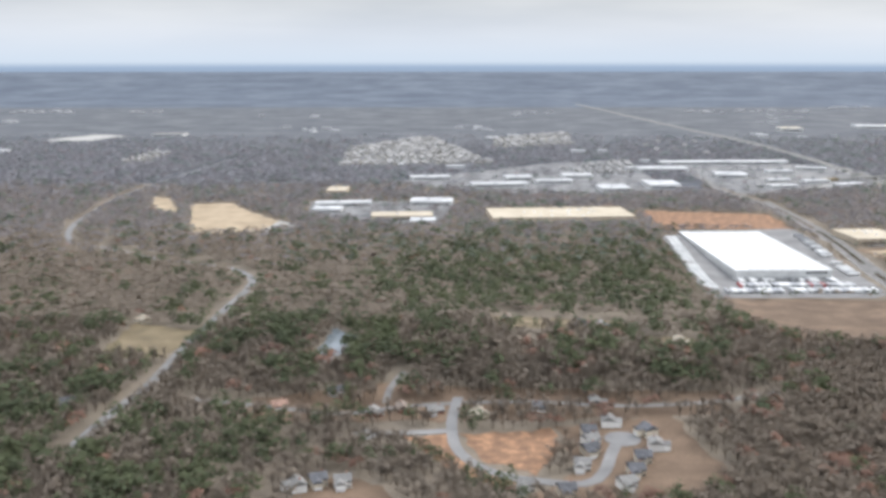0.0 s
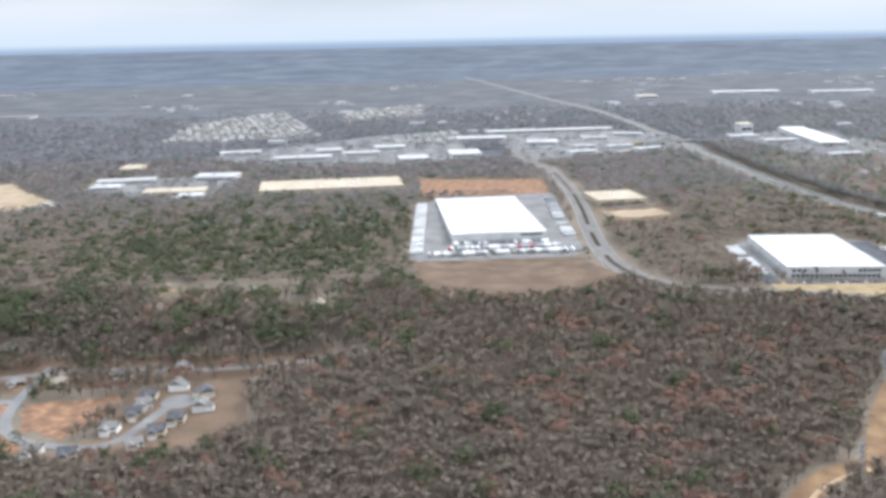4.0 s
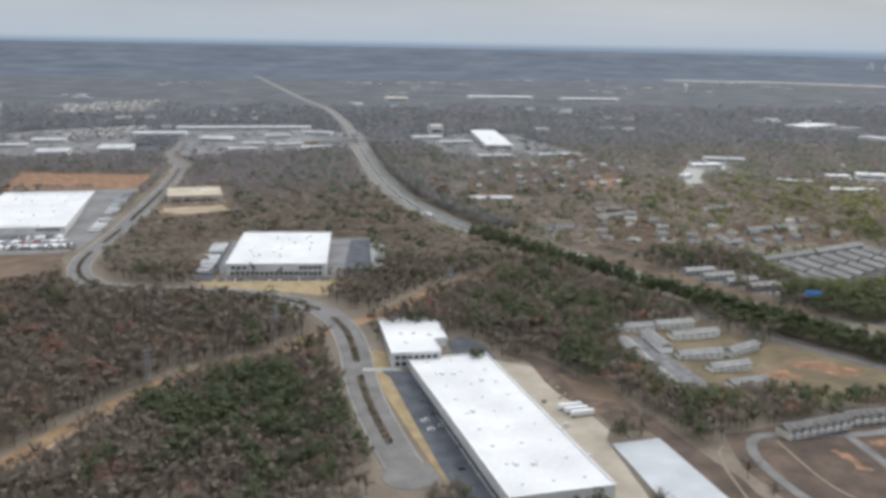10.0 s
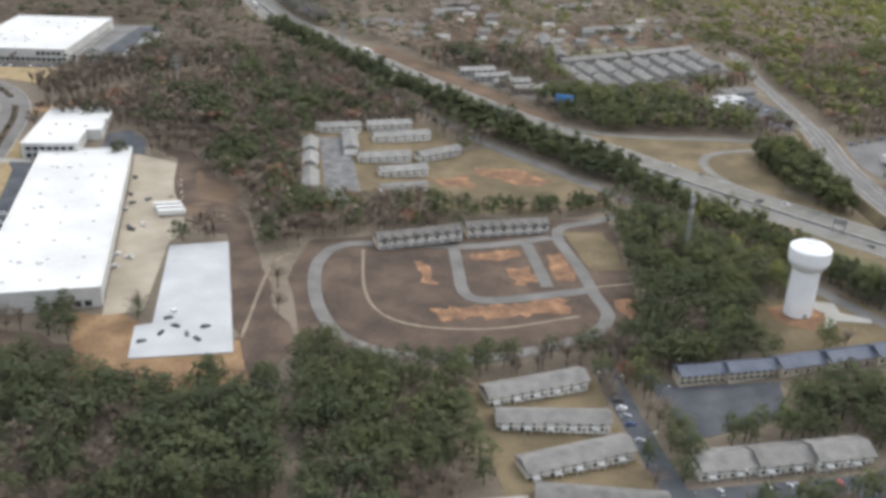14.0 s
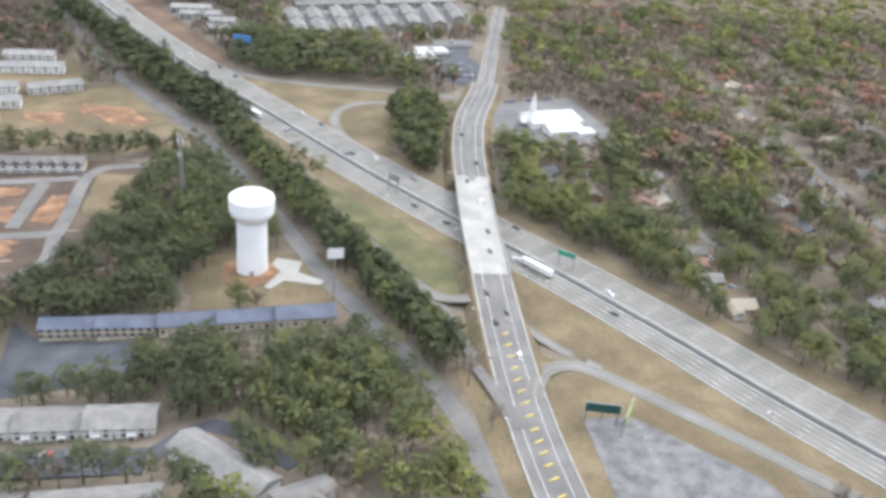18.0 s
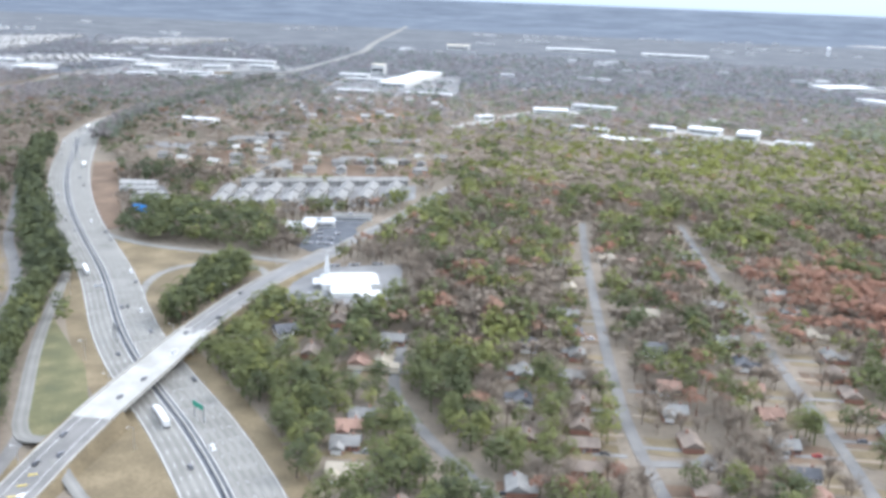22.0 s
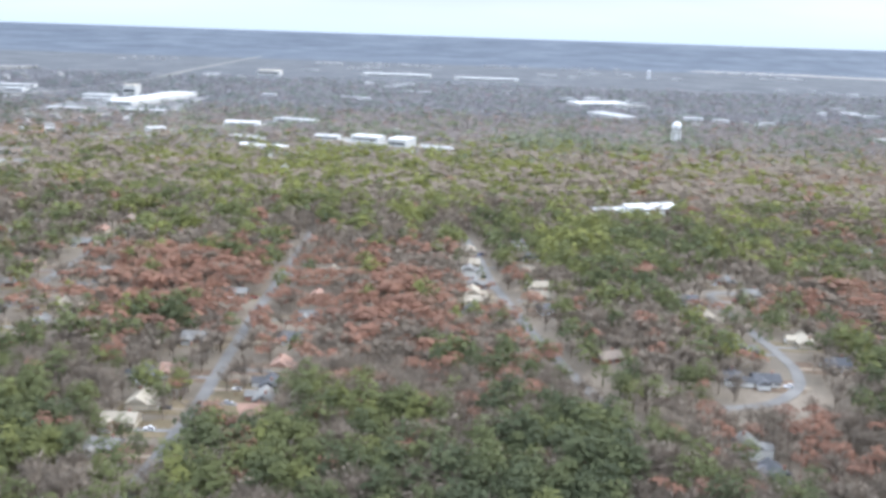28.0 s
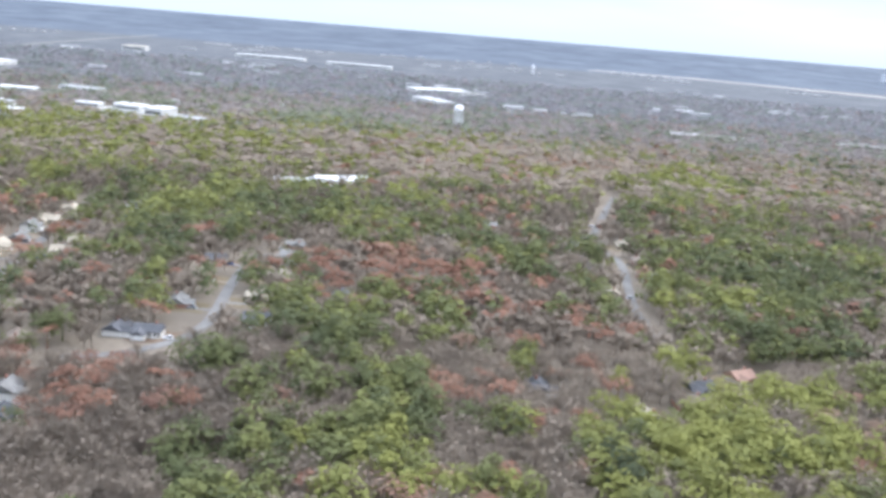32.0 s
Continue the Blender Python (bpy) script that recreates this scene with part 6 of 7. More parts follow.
def flat_hall(x, y, w, d, h, deg, roof_m, wall_m, label):
    """A plain flat-roofed building seen from afar."""
    roof_m = M_ROOFH if roof_m is M_ROOFW and max(w, d) < 140 else roof_m
    ob = thing("commercial_building", label, "building", at(x, y, deg))
    part("wall", Geo().box(0, 0, -0.2, w, d, h), wall_m, ob)
    part("roof", Geo().box(-0.3, -0.3, h, w + 0.3, d + 0.3, h + 0.5), roof_m, ob)
    part("window_band", Geo().box(w * 0.08, -0.15, h * 0.35, w * 0.92, 0.1, h * 0.6), M_GLASS, ob)
    part("roof_unit", Geo().box(w * 0.4, d * 0.4, h + 0.5, w * 0.4 + 4, d * 0.4 + 3, h + 2.2), M_METAL, ob)
    HALLS.append((x, y, w, d, deg))
    return ob


HALLS = []
LW, LT, LC = "white-roofed commercial building in a far district", "tan-roofed commercial building in a far district", "pale building among far car parks"
for x, y, w, d, h, dg, rm in (
        (-224, 1606, 52, 40, 7, 0, M_ROOFW), (-226, 1668, 104, 30, 8, 6, M_ROOFW), (-112, 1526, 105, 45, 8, 3, M_ROOFT), (-44, 1486, 42, 34, 7, 2, M_ROOFW), (-52, 1690, 78, 50, 8, -4, M_ROOFW), (-222, 1830, 40, 60, 8, 0, M_ROOFT),
        (473, 2195, 120, 50, 9, 0, M_ROOFW), (436, 1905, 66, 78, 9, 0, M_ROOFW), (330, 1860, 60, 60, 8, 3, M_ROOFW), (70, 1925, 120, 36, 8, 5, M_ROOFW), (150, 2040, 60, 40, 8, 8, M_ROOFW), (210, 1990, 80, 30, 7, 3, M_ROOFW), (280, 2080, 70, 40, 7, 6, M_ROOFW), (-60, 2050, 90, 34, 7, 10, M_ROOFW),
        (560, 2350, 330, 26, 8, 2, M_ROOFW), (625, 2090, 70, 60, 8, -8, M_ROOFW), (770, 2160, 60, 30, 7, 5, M_ROOFW), (860, 2240, 70, 30, 7, -20, M_ROOFW), (690, 1910, 60, 24, 6, 10, M_ROOFW), (790, 1990, 60, 24, 6, 12, M_ROOFW), (720, 2010, 50, 20, 6, 10, M_ROOFW), (840, 1930, 70, 24, 6, 20, M_ROOFW),
        (1233, 1923, 60, 330, 10, -8, M_ROOFW), (1170, 2210, 30, 40, 24, 0, M_SIDEC), (1150, 2010, 80, 24, 7, 6, M_ROOFW), (1110, 2110, 70, 40, 7, 3, M_ROOFW), (1180, 1760, 70, 24, 7, 4, M_ROOFW), (1310, 1780, 90, 26, 6, -3, M_ROOFW), (1043, 1268, 62, 22, 7, -4, M_ROOFW),
        (2111, 862, 92, 20, 7, 20, M_ROOFW), (2150, 895, 60, 18, 6, 20, M_TRIM), (2135, 848, 50, 14, 6, 20, M_TRIM), (2270, 2330, 150, 70, 9, 24, M_ROOFW), (2306, 1960, 44, 130, 9, 24, M_ROOFW), (2380, 2290, 70, 60, 8, 24, M_SHING),
        (1798, 1440, 50, 24, 9, -25, M_TRIM), (1860, 1380, 30, 40, 12, -20, M_TRIM), (1905, 1330, 50, 24, 8, -20, M_ROOFW), (1740, 1440, 40, 16, 7, -10, M_TRIM), (1615, 1400, 60, 18, 7, -30, M_ROOFW), (1650, 1300, 40, 18, 7, -30, M_TRIM), (1690, 1290, 34, 16, 7, -20, M_TRIM),
        (1628, 1690, 80, 26, 8, -20, M_ROOFW), (1474, 1460, 30, 14, 7, 40, M_TRIM), (1560, 1600, 60, 24, 7, 0, M_TRIM), (2722, 1665, 60, 24, 7, 5, M_ROOFW), (2795, 1672, 66, 20, 6, 5, M_ROOFW), (2866, 1690, 40, 16, 6, 5, M_SHING), (3050, 1700, 120, 30, 8, -10, M_SHING),
        (1600, 3600, 260, 60, 10, -4, M_ROOFW), (1950, 3500, 240, 50, 10, -4, M_ROOFW), (1240, 3400, 80, 60, 16, 0, M_SIDEC), (-1000, 3244, 110, 70, 8, 0, M_SHING), (1360, 690, 26, 20, 5, 10, M_ROOFW), (1390, 742, 34, 14, 4, 10, M_SHING), (1372, 712, 26, 16, 5, 10, M_ROOFW)):
    flat_hall(x, y, w, d, h, dg, rm, M_WALLT if rm is M_ROOFT else M_WALLW, LT if rm is M_ROOFT else (LW if rm is M_ROOFW else LC))
L_FLOT = "pale grey car parks of a far commercial strip"
for poly, mm in (([(-106, 2030), (266, 2381), (503, 2485), (470, 1880), (330, 1823), (64, 1890)], M_LOTG), ([(600, 1840), (560, 2340), (888, 2390), (1016, 2200), (930, 1960), (700, 1860)], M_LOTG), ([(-235, 1595), (-240, 1740), (35, 1745), (30, 1640), (-10, 1500), (-115, 1510)], M_LOTG),
                 ([(440, 1890), (430, 2010), (560, 2010), (556, 1890)], M_LOT), ([(1140, 1750), (1120, 2150), (1240, 2250), (1380, 2250), (1420, 1780)], M_LOTG), ([(1381, 655), (1384, 735), (1420, 765), (1420, 690), (1402, 640)], M_LOT), ([(1590, 1660), (1610, 1720), (1720, 1690), (1700, 1640)], M_LOTG), ([(1740, 1400), (1780, 1480), (1930, 1380), (1900, 1310)], M_CONC), ([(2250, 2300), (2300, 2500), (2450, 2560), (2420, 2260)], M_LOTG)):
    patch(rough_poly(poly, 30, 6), 0.07, M_FLOT if mm is M_LOTG else mm, name="pavement", label=L_FLOT, category="parking lot")
    if mm is M_LOTG:
        thin_out(poly, 0.86)
for x, y, w, d, dg in HALLS:
    clear_poly(footprint(x, y, w, d, dg), 10)
for k in range(5):
    road([(700 - 20 * k, 1885 + 90 * k), (880, 1990 + 80 * k)], 12, "row of pale drive lanes in a far car park", lines=False, material=M_CONC, verge=0)
tagged(new("far_field", Geo().prism(rough_poly([(-1323, 3050), (-1230, 3324), (-1080, 3280), (-1150, 3060)], 40, 10), -0.3, 0.1).mesh("far_field", M_CONC)), "pale clearing in far woods", "field", kind="structure")
clear_poly([(-1323, 3050), (-1230, 3324), (-1080, 3280), (-1150, 3060)])
patch(rough_poly([(1430, 1380), (1500, 1520), (1561, 1632), (1650, 1655), (1624, 1548), (1545, 1536), (1462, 1375)], 14, 4), 0.08, M_CONC, name="pavement", label="pale concrete yard in far woods", category="yard", grow=8)
patch(rough_poly([(1250, 1365), (1300, 1470), (1375, 1490), (1318, 1382)], 14, 4), 0.09, M_CLAY, label="bare red-brown plot among far houses", category="field")
# far housing estates: pale roofs in loose rows
FAR_PROTO = []
for rm, wm_, lab in ((M_SHING, M_SIDEG, "pale house in a far housing estate"), (M_CONC, M_SIDEC, "tan-roofed house in a far housing estate")):
    ob = thing("house", lab, "house", group="houses of far estates")
    part("wall", Geo().box(-7, -5, -0.2, 7, 5, 5), wm_, ob)
    part("roof", Geo().gable(-7, -5, 7, 5, 5, 8.2, 0.6), rm, ob)
    FAR_PROTO.append(ob)
used = set()
FAR_WALLS, FAR_ROOFS = Geo(), Geo()


def estate(poly, gx, gy, deg, keep=0.9, soil=None, single=False):
    """Houses in rows over a piece of land; single: each its own thing."""
    if soil:
        patch(rough_poly(poly, 40, 12), 0.06, soil, label="thin lawns and streets of a far housing estate", category="ground", clear=False)
    p = np.array(poly, float)
    c = p.mean(0)
    ca, sa = math.cos(radians(deg)), math.sin(radians(deg))
    for i in range(-40, 41):
        for j in range(-40, 41):
            x, y = c[0] + (i * gx) * ca - (j * gy) * sa, c[1] + (i * gx) * sa + (j * gy) * ca
            ins = False
            for (ax, ay), (bx, by) in zip(p, np.roll(p, -1, 0)):
                if (ay > y) != (by > y) and x < (bx - ax) * (y - ay) / (by - ay) + ax:
                    ins = not ins
            if ins and fr_.random() < keep:
                k = fr_.randrange(2)
                x, y = x + fr_.uniform(-4, 4), y + fr_.uniform(-4, 4)
                m_ = at(x, y, deg + fr_.choice((0, 90)) + fr_.uniform(-8, 8))
                if not single:
                    for geo, one in ((FAR_WALLS, Geo().box(-7, -5, -0.2, 7, 5, 5)), (FAR_ROOFS, Geo().gable(-7, -5, 7, 5, 5, 8.2, 0.6))):
                        geo.add([m_ @ Vector(v) for v in one.v], one.f)
                elif k in used:
                    copy_thing(FAR_PROTO[k], m_)
                else:
                    used.add(k)
                    FAR_PROTO[k].matrix_basis = m_
                clear_poly([(x - 10, y - 20), (x + 10, y - 20), (x + 10, y + 6), (x - 10, y + 6)])


estate([(-249, 2329), (-269, 2828), (-35, 3200), (143, 2384)], 21, 36, 12, 0.95, M_ESTATE)
estate([(177, 3163), (466, 3400), (423, 2943), (176, 2816)], 24, 44, 5, 0.95, M_ESTATE)
estate([(300, 2250), (500, 2480), (480, 2180), (340, 2120)], 24, 40, 0, 0.9)
estate([(1040, 1330), (1130, 1560), (1400, 1780), (1420, 1560), (1290, 1340)], 40, 58, 20, 0.6, M_FIELD)
estate([(1290, 940), (1280, 1060), (1470, 1090), (1450, 950)], 30, 42, 10, 0.7, M_FIELD, True)
estate([(1120, 950), (1180, 1180), (1260, 1180), (1250, 930)], 34, 44, -20, 0.6, M_FIELD, True)
estate([(1640, 1080), (1650, 1180), (1780, 1200), (1800, 1090)], 40, 44, 0, 0.25)
estate([(1830, 1560), (1880, 1720), (2060, 1640), (2000, 1500)], 46, 60, 20, 0.35)
estate([(-830, 2400), (-830, 2700), (-760, 2650), (-750, 2400)], 26, 50, 0, 0.8, M_ESTATE)
estate([(560, 2500), (640, 3000), (820, 3000), (760, 2480)], 60, 120, 0, 0.4)
tagged(new("far_house_roofs", FAR_ROOFS.mesh("far_house_roofs", M_EROOF)), "pale roofs of far housing estates", "houses", kind="stuff")
tagged(new("far_house_walls", FAR_WALLS.mesh("far_house_walls", M_SIDEG)), "light walls of far housing estates", "houses", kind="stuff")

# rows of parked cars on the big lots
M_CARS = mat("parked_car_paint", (0.05, 0.05, 0.055), (0.62, 0.62, 0.62), 0.35, 3.0, 1.1, 0.0, spec=0.5, third=(0.22, 0.22, 0.23))
pk = Geo()
for x0, y0, dx, dy, rows, gap, n in ((20, 1935, 5.8, 0.6, 7, 22, 40), (330, 1930, 5.8, 0.2, 3, 22, 16), (200, 2110, 5.8, 0.8, 8, 24, 40), (660, 1900, 5.6, 2.2, 9, 26, 26), (640, 2160, 5.8, 0.6, 6, 22, 36), (-210, 1735, 5.8, 0.4, 1, 20, 30), (1170, 2150, 5.8, 0.4, 3, 20, 12),
                                     (1412, 536, 2.9, 0.3, 1, 14, 9), (1420, 604, 2.7, 1.1, 1, 14, 14), (1276, 770, 5.6, 1.6, 6, 14, 22), (1384, 662, 2.9, 0.2, 3, 16, 9), (625, 1305, 2.9, 0.2, 1, 10, 24)):
    for r in range(rows):
        for k in range(n):
            if fr_.random() < 0.62:
                x, y = x0 + k * dx - r * gap * dy / dx, y0 + k * dy + r * gap
                pk.box(x, y, 0.25, x + 1.8, y + 4.4, 0.95, 0.05).box(x + 0.12, y + 0.9, 0.95, x + 1.68, y + 3.6, 1.45, 0.25)
tagged(new("parked_cars", pk.mesh("parked_cars", M_CARS)), "rows of small parked cars on far lots", "cars", kind="stuff")

# pale specks of buildings strewn through the far woods
sp = Geo()
for k in range(46):
    cx, cy = fr_.uniform(-2600, 4600), fr_.uniform(1850, 5200)
    for n in range(fr_.randrange(2, 9)):
        x, y, w, d = cx + fr_.gauss(0, 90), cy + fr_.gauss(0, 60), fr_.uniform(12, 46), fr_.uniform(10, 26)
        sp.box(x, y, -0.2, x + w, y + d, fr_.uniform(4, 8))
        clear_poly([(x - 6, y - 40), (x + w + 6, y - 40), (x + w + 6, y + d), (x - 6, y + d)])
tagged(new("far_buildings", sp.mesh("far_buildings", M_ROOFH)), "small pale buildings strewn through far woods", "buildings", kind="stuff")

# towers of a distant city on the skyline, haze put into their pale blue-grey colour
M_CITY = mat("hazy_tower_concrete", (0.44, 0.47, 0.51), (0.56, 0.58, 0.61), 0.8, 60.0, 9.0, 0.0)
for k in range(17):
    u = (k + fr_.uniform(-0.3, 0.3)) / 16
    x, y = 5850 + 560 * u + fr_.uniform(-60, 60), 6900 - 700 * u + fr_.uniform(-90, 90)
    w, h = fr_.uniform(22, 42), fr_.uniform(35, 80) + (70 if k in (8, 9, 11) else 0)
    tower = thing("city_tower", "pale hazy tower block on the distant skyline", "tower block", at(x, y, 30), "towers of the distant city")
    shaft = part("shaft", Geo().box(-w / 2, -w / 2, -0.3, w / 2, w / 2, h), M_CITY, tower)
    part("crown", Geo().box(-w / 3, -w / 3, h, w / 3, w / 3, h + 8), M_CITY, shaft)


# ---- woods ----
rng = np.random.default_rng(5)
SETTLED = set()


def leaf_cloud(centres, size, r=rng, facing=None):
    """Small triangles round the centres, laid loosely along the crown's surface where its facing is given."""
    n = len(centres)
    v = r.normal(size=(n, 3, 3))
    if facing is not None:
        f = facing + r.normal(0, 0.3, (n, 3))
        f /= np.linalg.norm(f, axis=1, keepdims=True)
        v -= 0.85 * np.einsum("nij,nj->ni", v, f)[:, :, None] * f[:, None, :]
    v -= 0.6 * v.mean(1, keepdims=True)
    v /= np.linalg.norm(v, axis=2, keepdims=True)
    return centres[:, None, :] + v * (size * r.uniform(0.55, 1.15, (n, 1, 1)))


def stem(h, w):
    """A tapered three-sided trunk."""
    a = np.array([[math.cos(k * 2.094), math.sin(k * 2.094), 0] for k in range(3)])
    b, t = a * w, a * w * 0.35 + (0, 0, h)
    return np.array([tri for k in range(3) for tri in ((b[k], b[(k + 1) % 3], t[k]), (b[(k + 1) % 3], t[(k + 1) % 3], t[k]))])


def sliver(a, b, w, r=rng):
    d = b - a
    s = np.cross(d, r.normal(size=3))
    s = s / (np.linalg.norm(s) + 1e-6) * w / 2
    return np.array([a - s, a + s, b])


def clumps(n, size, lump, reach, r=rng):
    """Foliage over the upper and outer sides of rounded clumps."""
    c = lump[r.integers(0, len(lump), n)]
    d = r.normal(size=(n, 3))
    d /= np.linalg.norm(d, axis=1)[:, None]
    d[:, 2] = np.where(d[:, 2] < -0.25, -d[:, 2], d[:, 2])
    side = c - (0, 0, 0.55)
    facing = d + side / (np.linalg.norm(side, axis=1)[:, None] + 0.02) * 0.6
    return leaf_cloud(c + d * r.uniform(0.8, 1.05, (n, 1)) * reach, size, r, facing)


def pine_shape(n, size, r=rng):
    """Unit-height pine: tiers of rounded clumps narrowing to the top, over a clear stem."""
    lump = [(0, 0, 0.90)]
    turn = r.uniform(0, 6.28)
    for z, rad, k in ((0.80, 0.085, 3), (0.67, 0.15, 5), (0.53, 0.185, 6), (0.39, 0.15, 4)):
        for q in range(k):
            a = turn + 6.28 * (q + r.uniform(-0.25, 0.25)) / k
            rr = rad * r.uniform(0.6, 1.2)
            lump.append((rr * math.cos(a), rr * math.sin(a), z + r.uniform(-0.06, 0.06)))
        turn += 0.9
    return clumps(n, size, np.array(lump), (0.095, 0.095, 0.075), r)


def oak_shape(n, size, r=rng):
    k = 9
    lump = r.normal(size=(k, 3))
    lump[:, 2] = abs(lump[:, 2]) - 0.25
    lump = lump / np.linalg.norm(lump, axis=1)[:, None] * (0.19, 0.19, 0.20) * r.uniform(0.7, 1.15, (k, 1)) + (0, 0, 0.64)
    return clumps(n, size, lump, (0.12, 0.12, 0.11), r)


def bare_shape(n, w, r=rng, spray=0.2):
    """Leafless tree: rising limbs, branches, then fans of fine twigs that fill a rounded crown; spray: share of them drawn as tufts."""
    out, tips = [], []
    for k in range(max(4, n // 11)):
        az, lean, z0 = r.uniform(0, 6.28), r.uniform(0.1, 0.8), r.uniform(0.28, 0.5)
        a = np.array([0, 0, z0])
        b = a + r.uniform(0.28, 0.42) * np.array([math.cos(az) * lean, math.sin(az) * lean, 1 - 0.4 * lean])
        out.append(sliver(a, b, w * 1.7, r))
        tips.append((a, b))
    tufts = int(n * spray)
    while len(out) < n - tufts:
        a, b = tips[r.integers(len(tips))]
        p = a + (b - a) * r.uniform(0.4, 1.0)
        d = (p - (0, 0, 0.5)) * (1.6, 1.6, 1.0) + r.normal(0, 0.16, 3) + (0, 0, 0.16)
        d = d / np.linalg.norm(d) * r.uniform(0.10, 0.24)
        out.append(sliver(p, p + d, w * r.uniform(0.7, 1.3), r))
    lump = np.array([b for a, b in tips])
    return np.concatenate([np.array(out), clumps(tufts, w * 1.9 + 0.012, lump, (0.12, 0.12, 0.10), r)])


def crown_facing(flat):
    """Which way each point of a unit tree looks out of its crown."""
    d = (flat - (0, 0, 0.5)) * (1.0, 1.0, 0.75)
    return d / (np.linalg.norm(d, axis=1)[:, None] + 1e-6)


def forest(name, pos, height, wide, shapes, tone, material, label, category):
    """One mesh of many trees."""
    pick = rng.integers(0, len(shapes), len(pos))
    yaw = rng.uniform(0, 6.28, len(pos))
    y_on, z_on = settle(pos[:, 0], pos[:, 1])
    vs, ts, ns = [], [], []
    for k, shp in enumerate(shapes):
        sel = np.flatnonzero(pick == k)
        if not len(sel):
            continue
        flat = shp.reshape(-1, 3)
        c, s = np.cos(yaw[sel])[:, None], np.sin(yaw[sel])[:, None]
        h, w = height[sel][:, None], (height[sel] * wide[sel])[:, None]
        x = (flat[None, :, 0] * c - flat[None, :, 1] * s) * w + pos[sel, 0][:, None]
        y = (flat[None, :, 0] * s + flat[None, :, 1] * c) * w + y_on[sel][:, None]
        z = flat[None, :, 2] * h - 0.1 + z_on[sel][:, None]
        vs.append(np.stack([x, y, z], -1).reshape(-1, 3))
        ts.append(np.repeat(tone[sel], len(flat)))
        face = crown_facing(flat)
        ns.append(np.stack([face[None, :, 0] * c - face[None, :, 1] * s, face[None, :, 0] * s + face[None, :, 1] * c, np.repeat(face[None, :, 2], len(sel), 0)], -1).reshape(-1, 3))
    v, t, face = np.concatenate(vs).astype(np.float32), np.concatenate(ts).astype(np.float32), np.concatenate(ns).astype(np.float32)
    n = len(v)
    me = bpy.data.meshes.new(name)
    me.vertices.add(n)
    me.vertices.foreach_set("co", v.ravel())
    me.loops.add(n)
    me.loops.foreach_set("vertex_index", np.arange(n, dtype=np.int32))
    me.polygons.add(n // 3)
    me.polygons.foreach_set("loop_start", np.arange(0, n, 3, dtype=np.int32))
    me.materials.append(material)
    att = me.attributes.new("tone", "FLOAT", "POINT")
    att.data.foreach_set("value", t)
    me.attributes.new("facing", "FLOAT_VECTOR", "POINT").data.foreach_set("vector", face.ravel())
    me.update()
    ob = tagged(new(name, me), label, category, kind="stuff")
    SETTLED.add(ob)
    return ob


def hum(x, y, scale, seed):
    """Cheap smooth noise 0..1."""
    r = np.random.default_rng(seed)
    out = np.zeros_like(x)
    for k in range(7):
        a, f, p = r.uniform(0, 6.28), r.uniform(0.5, 1.6) / scale, r.uniform(0, 6.28)
        out += np.sin((x * math.cos(a) + y * math.sin(a)) * f * 6.28 + p)
    return (out / 7 * 1.6 * 0.5 + 0.5).clip(0, 1)


# stands: x, y, reach, share of pine added, share of rust leaves added
STANDS = [(130, 1120, 300, 0.65, -0.05), (-200, 540, 130, 0.45, 0.0), (-200, 850, 110, 0.35, 0.0), (330, 620, 260, -0.25, 0.08), (560, 560, 170, -0.25, 0.06),
          (715, 525, 70, 0.75, -0.1), (660, 760, 120, -0.2, -0.05), (980, 780, 190, -0.15, -0.05), (1010, 290, 70, 0.85, -0.1), (860, 295, 45, 0.7, -0.1), (1205, 400, 75, 0.9, -0.1),
          (1290, 690, 70, 0.7, -0.1), (1350, 540, 40, 0.9, -0.1), (1230, 242, 62, 1.0, -0.1), (1275, 262, 50, 1.0, -0.1), (1240, 350, 60, 0.8, -0.1), (1225, 440, 45, 0.9, -0.1), (1430, 440, 45, 0.6, 0.05), (1790, 580, 95, -0.3, 0.75), (1440, 385, 60, 0.6, 0.0), (1540, 400, 90, 0.35, 0.0)]
GROVES = [(1905, 550, 105, -0.25, 0.75), (1780, 300, 85, 0.5, 0.02), (1940, 300, 85, 0.4, 0.03), (1810, 480, 40, 0.6, -0.1), (1780, 435, 40, -0.5, 0.0), (1940, 425, 55, -0.4, 0.05), (2098, 710, 110, 0.65, -0.1),
          (2240, 560, 75, -0.25, 0.65), (2015, 432, 28, 0.0, 0.6), (2106, 362, 32, -0.3, 0.6), (2038, 440, 35, 0.6, -0.1), (2097, 318, 38, 0.7, -0.1), (2010, 315, 45, 0.5, 0.0), (2120, 310, 55, -0.6, 0.0), (2105, 355, 40, -0.5, 0.0), (2230, 340, 40, 0.3, 0.0), (2350, 320, 60, 0.35, -0.05),
          (2225, 312, 50, 0.25, 0.0), (2390, 315, 70, 0.3, 0.0), (2258, 365, 40, -0.4, 0.1), (2180, 445, 60, 0.5, 0.0), (2460, 600, 110, 0.5, -0.05), (1850, 1180, 280, 0.35, -0.1), (2150, 1440, 130, 0.6, -0.1), (2260, 1215, 80, -0.2, 0.35), (2400, 1110, 80, -0.2, 0.45), (2560, 1040, 90, 0.55, -0.1), (2500, 1130, 60, -0.3, 0.3)]
HIGHWAY_PINES = [(1398, 478), (1432, 424), (1476, 352), (1535, 258), (1560, 205), (1100, 790), (1165, 655), (1230, 545), (1275, 460), (1308, 375), (1325, 320)]


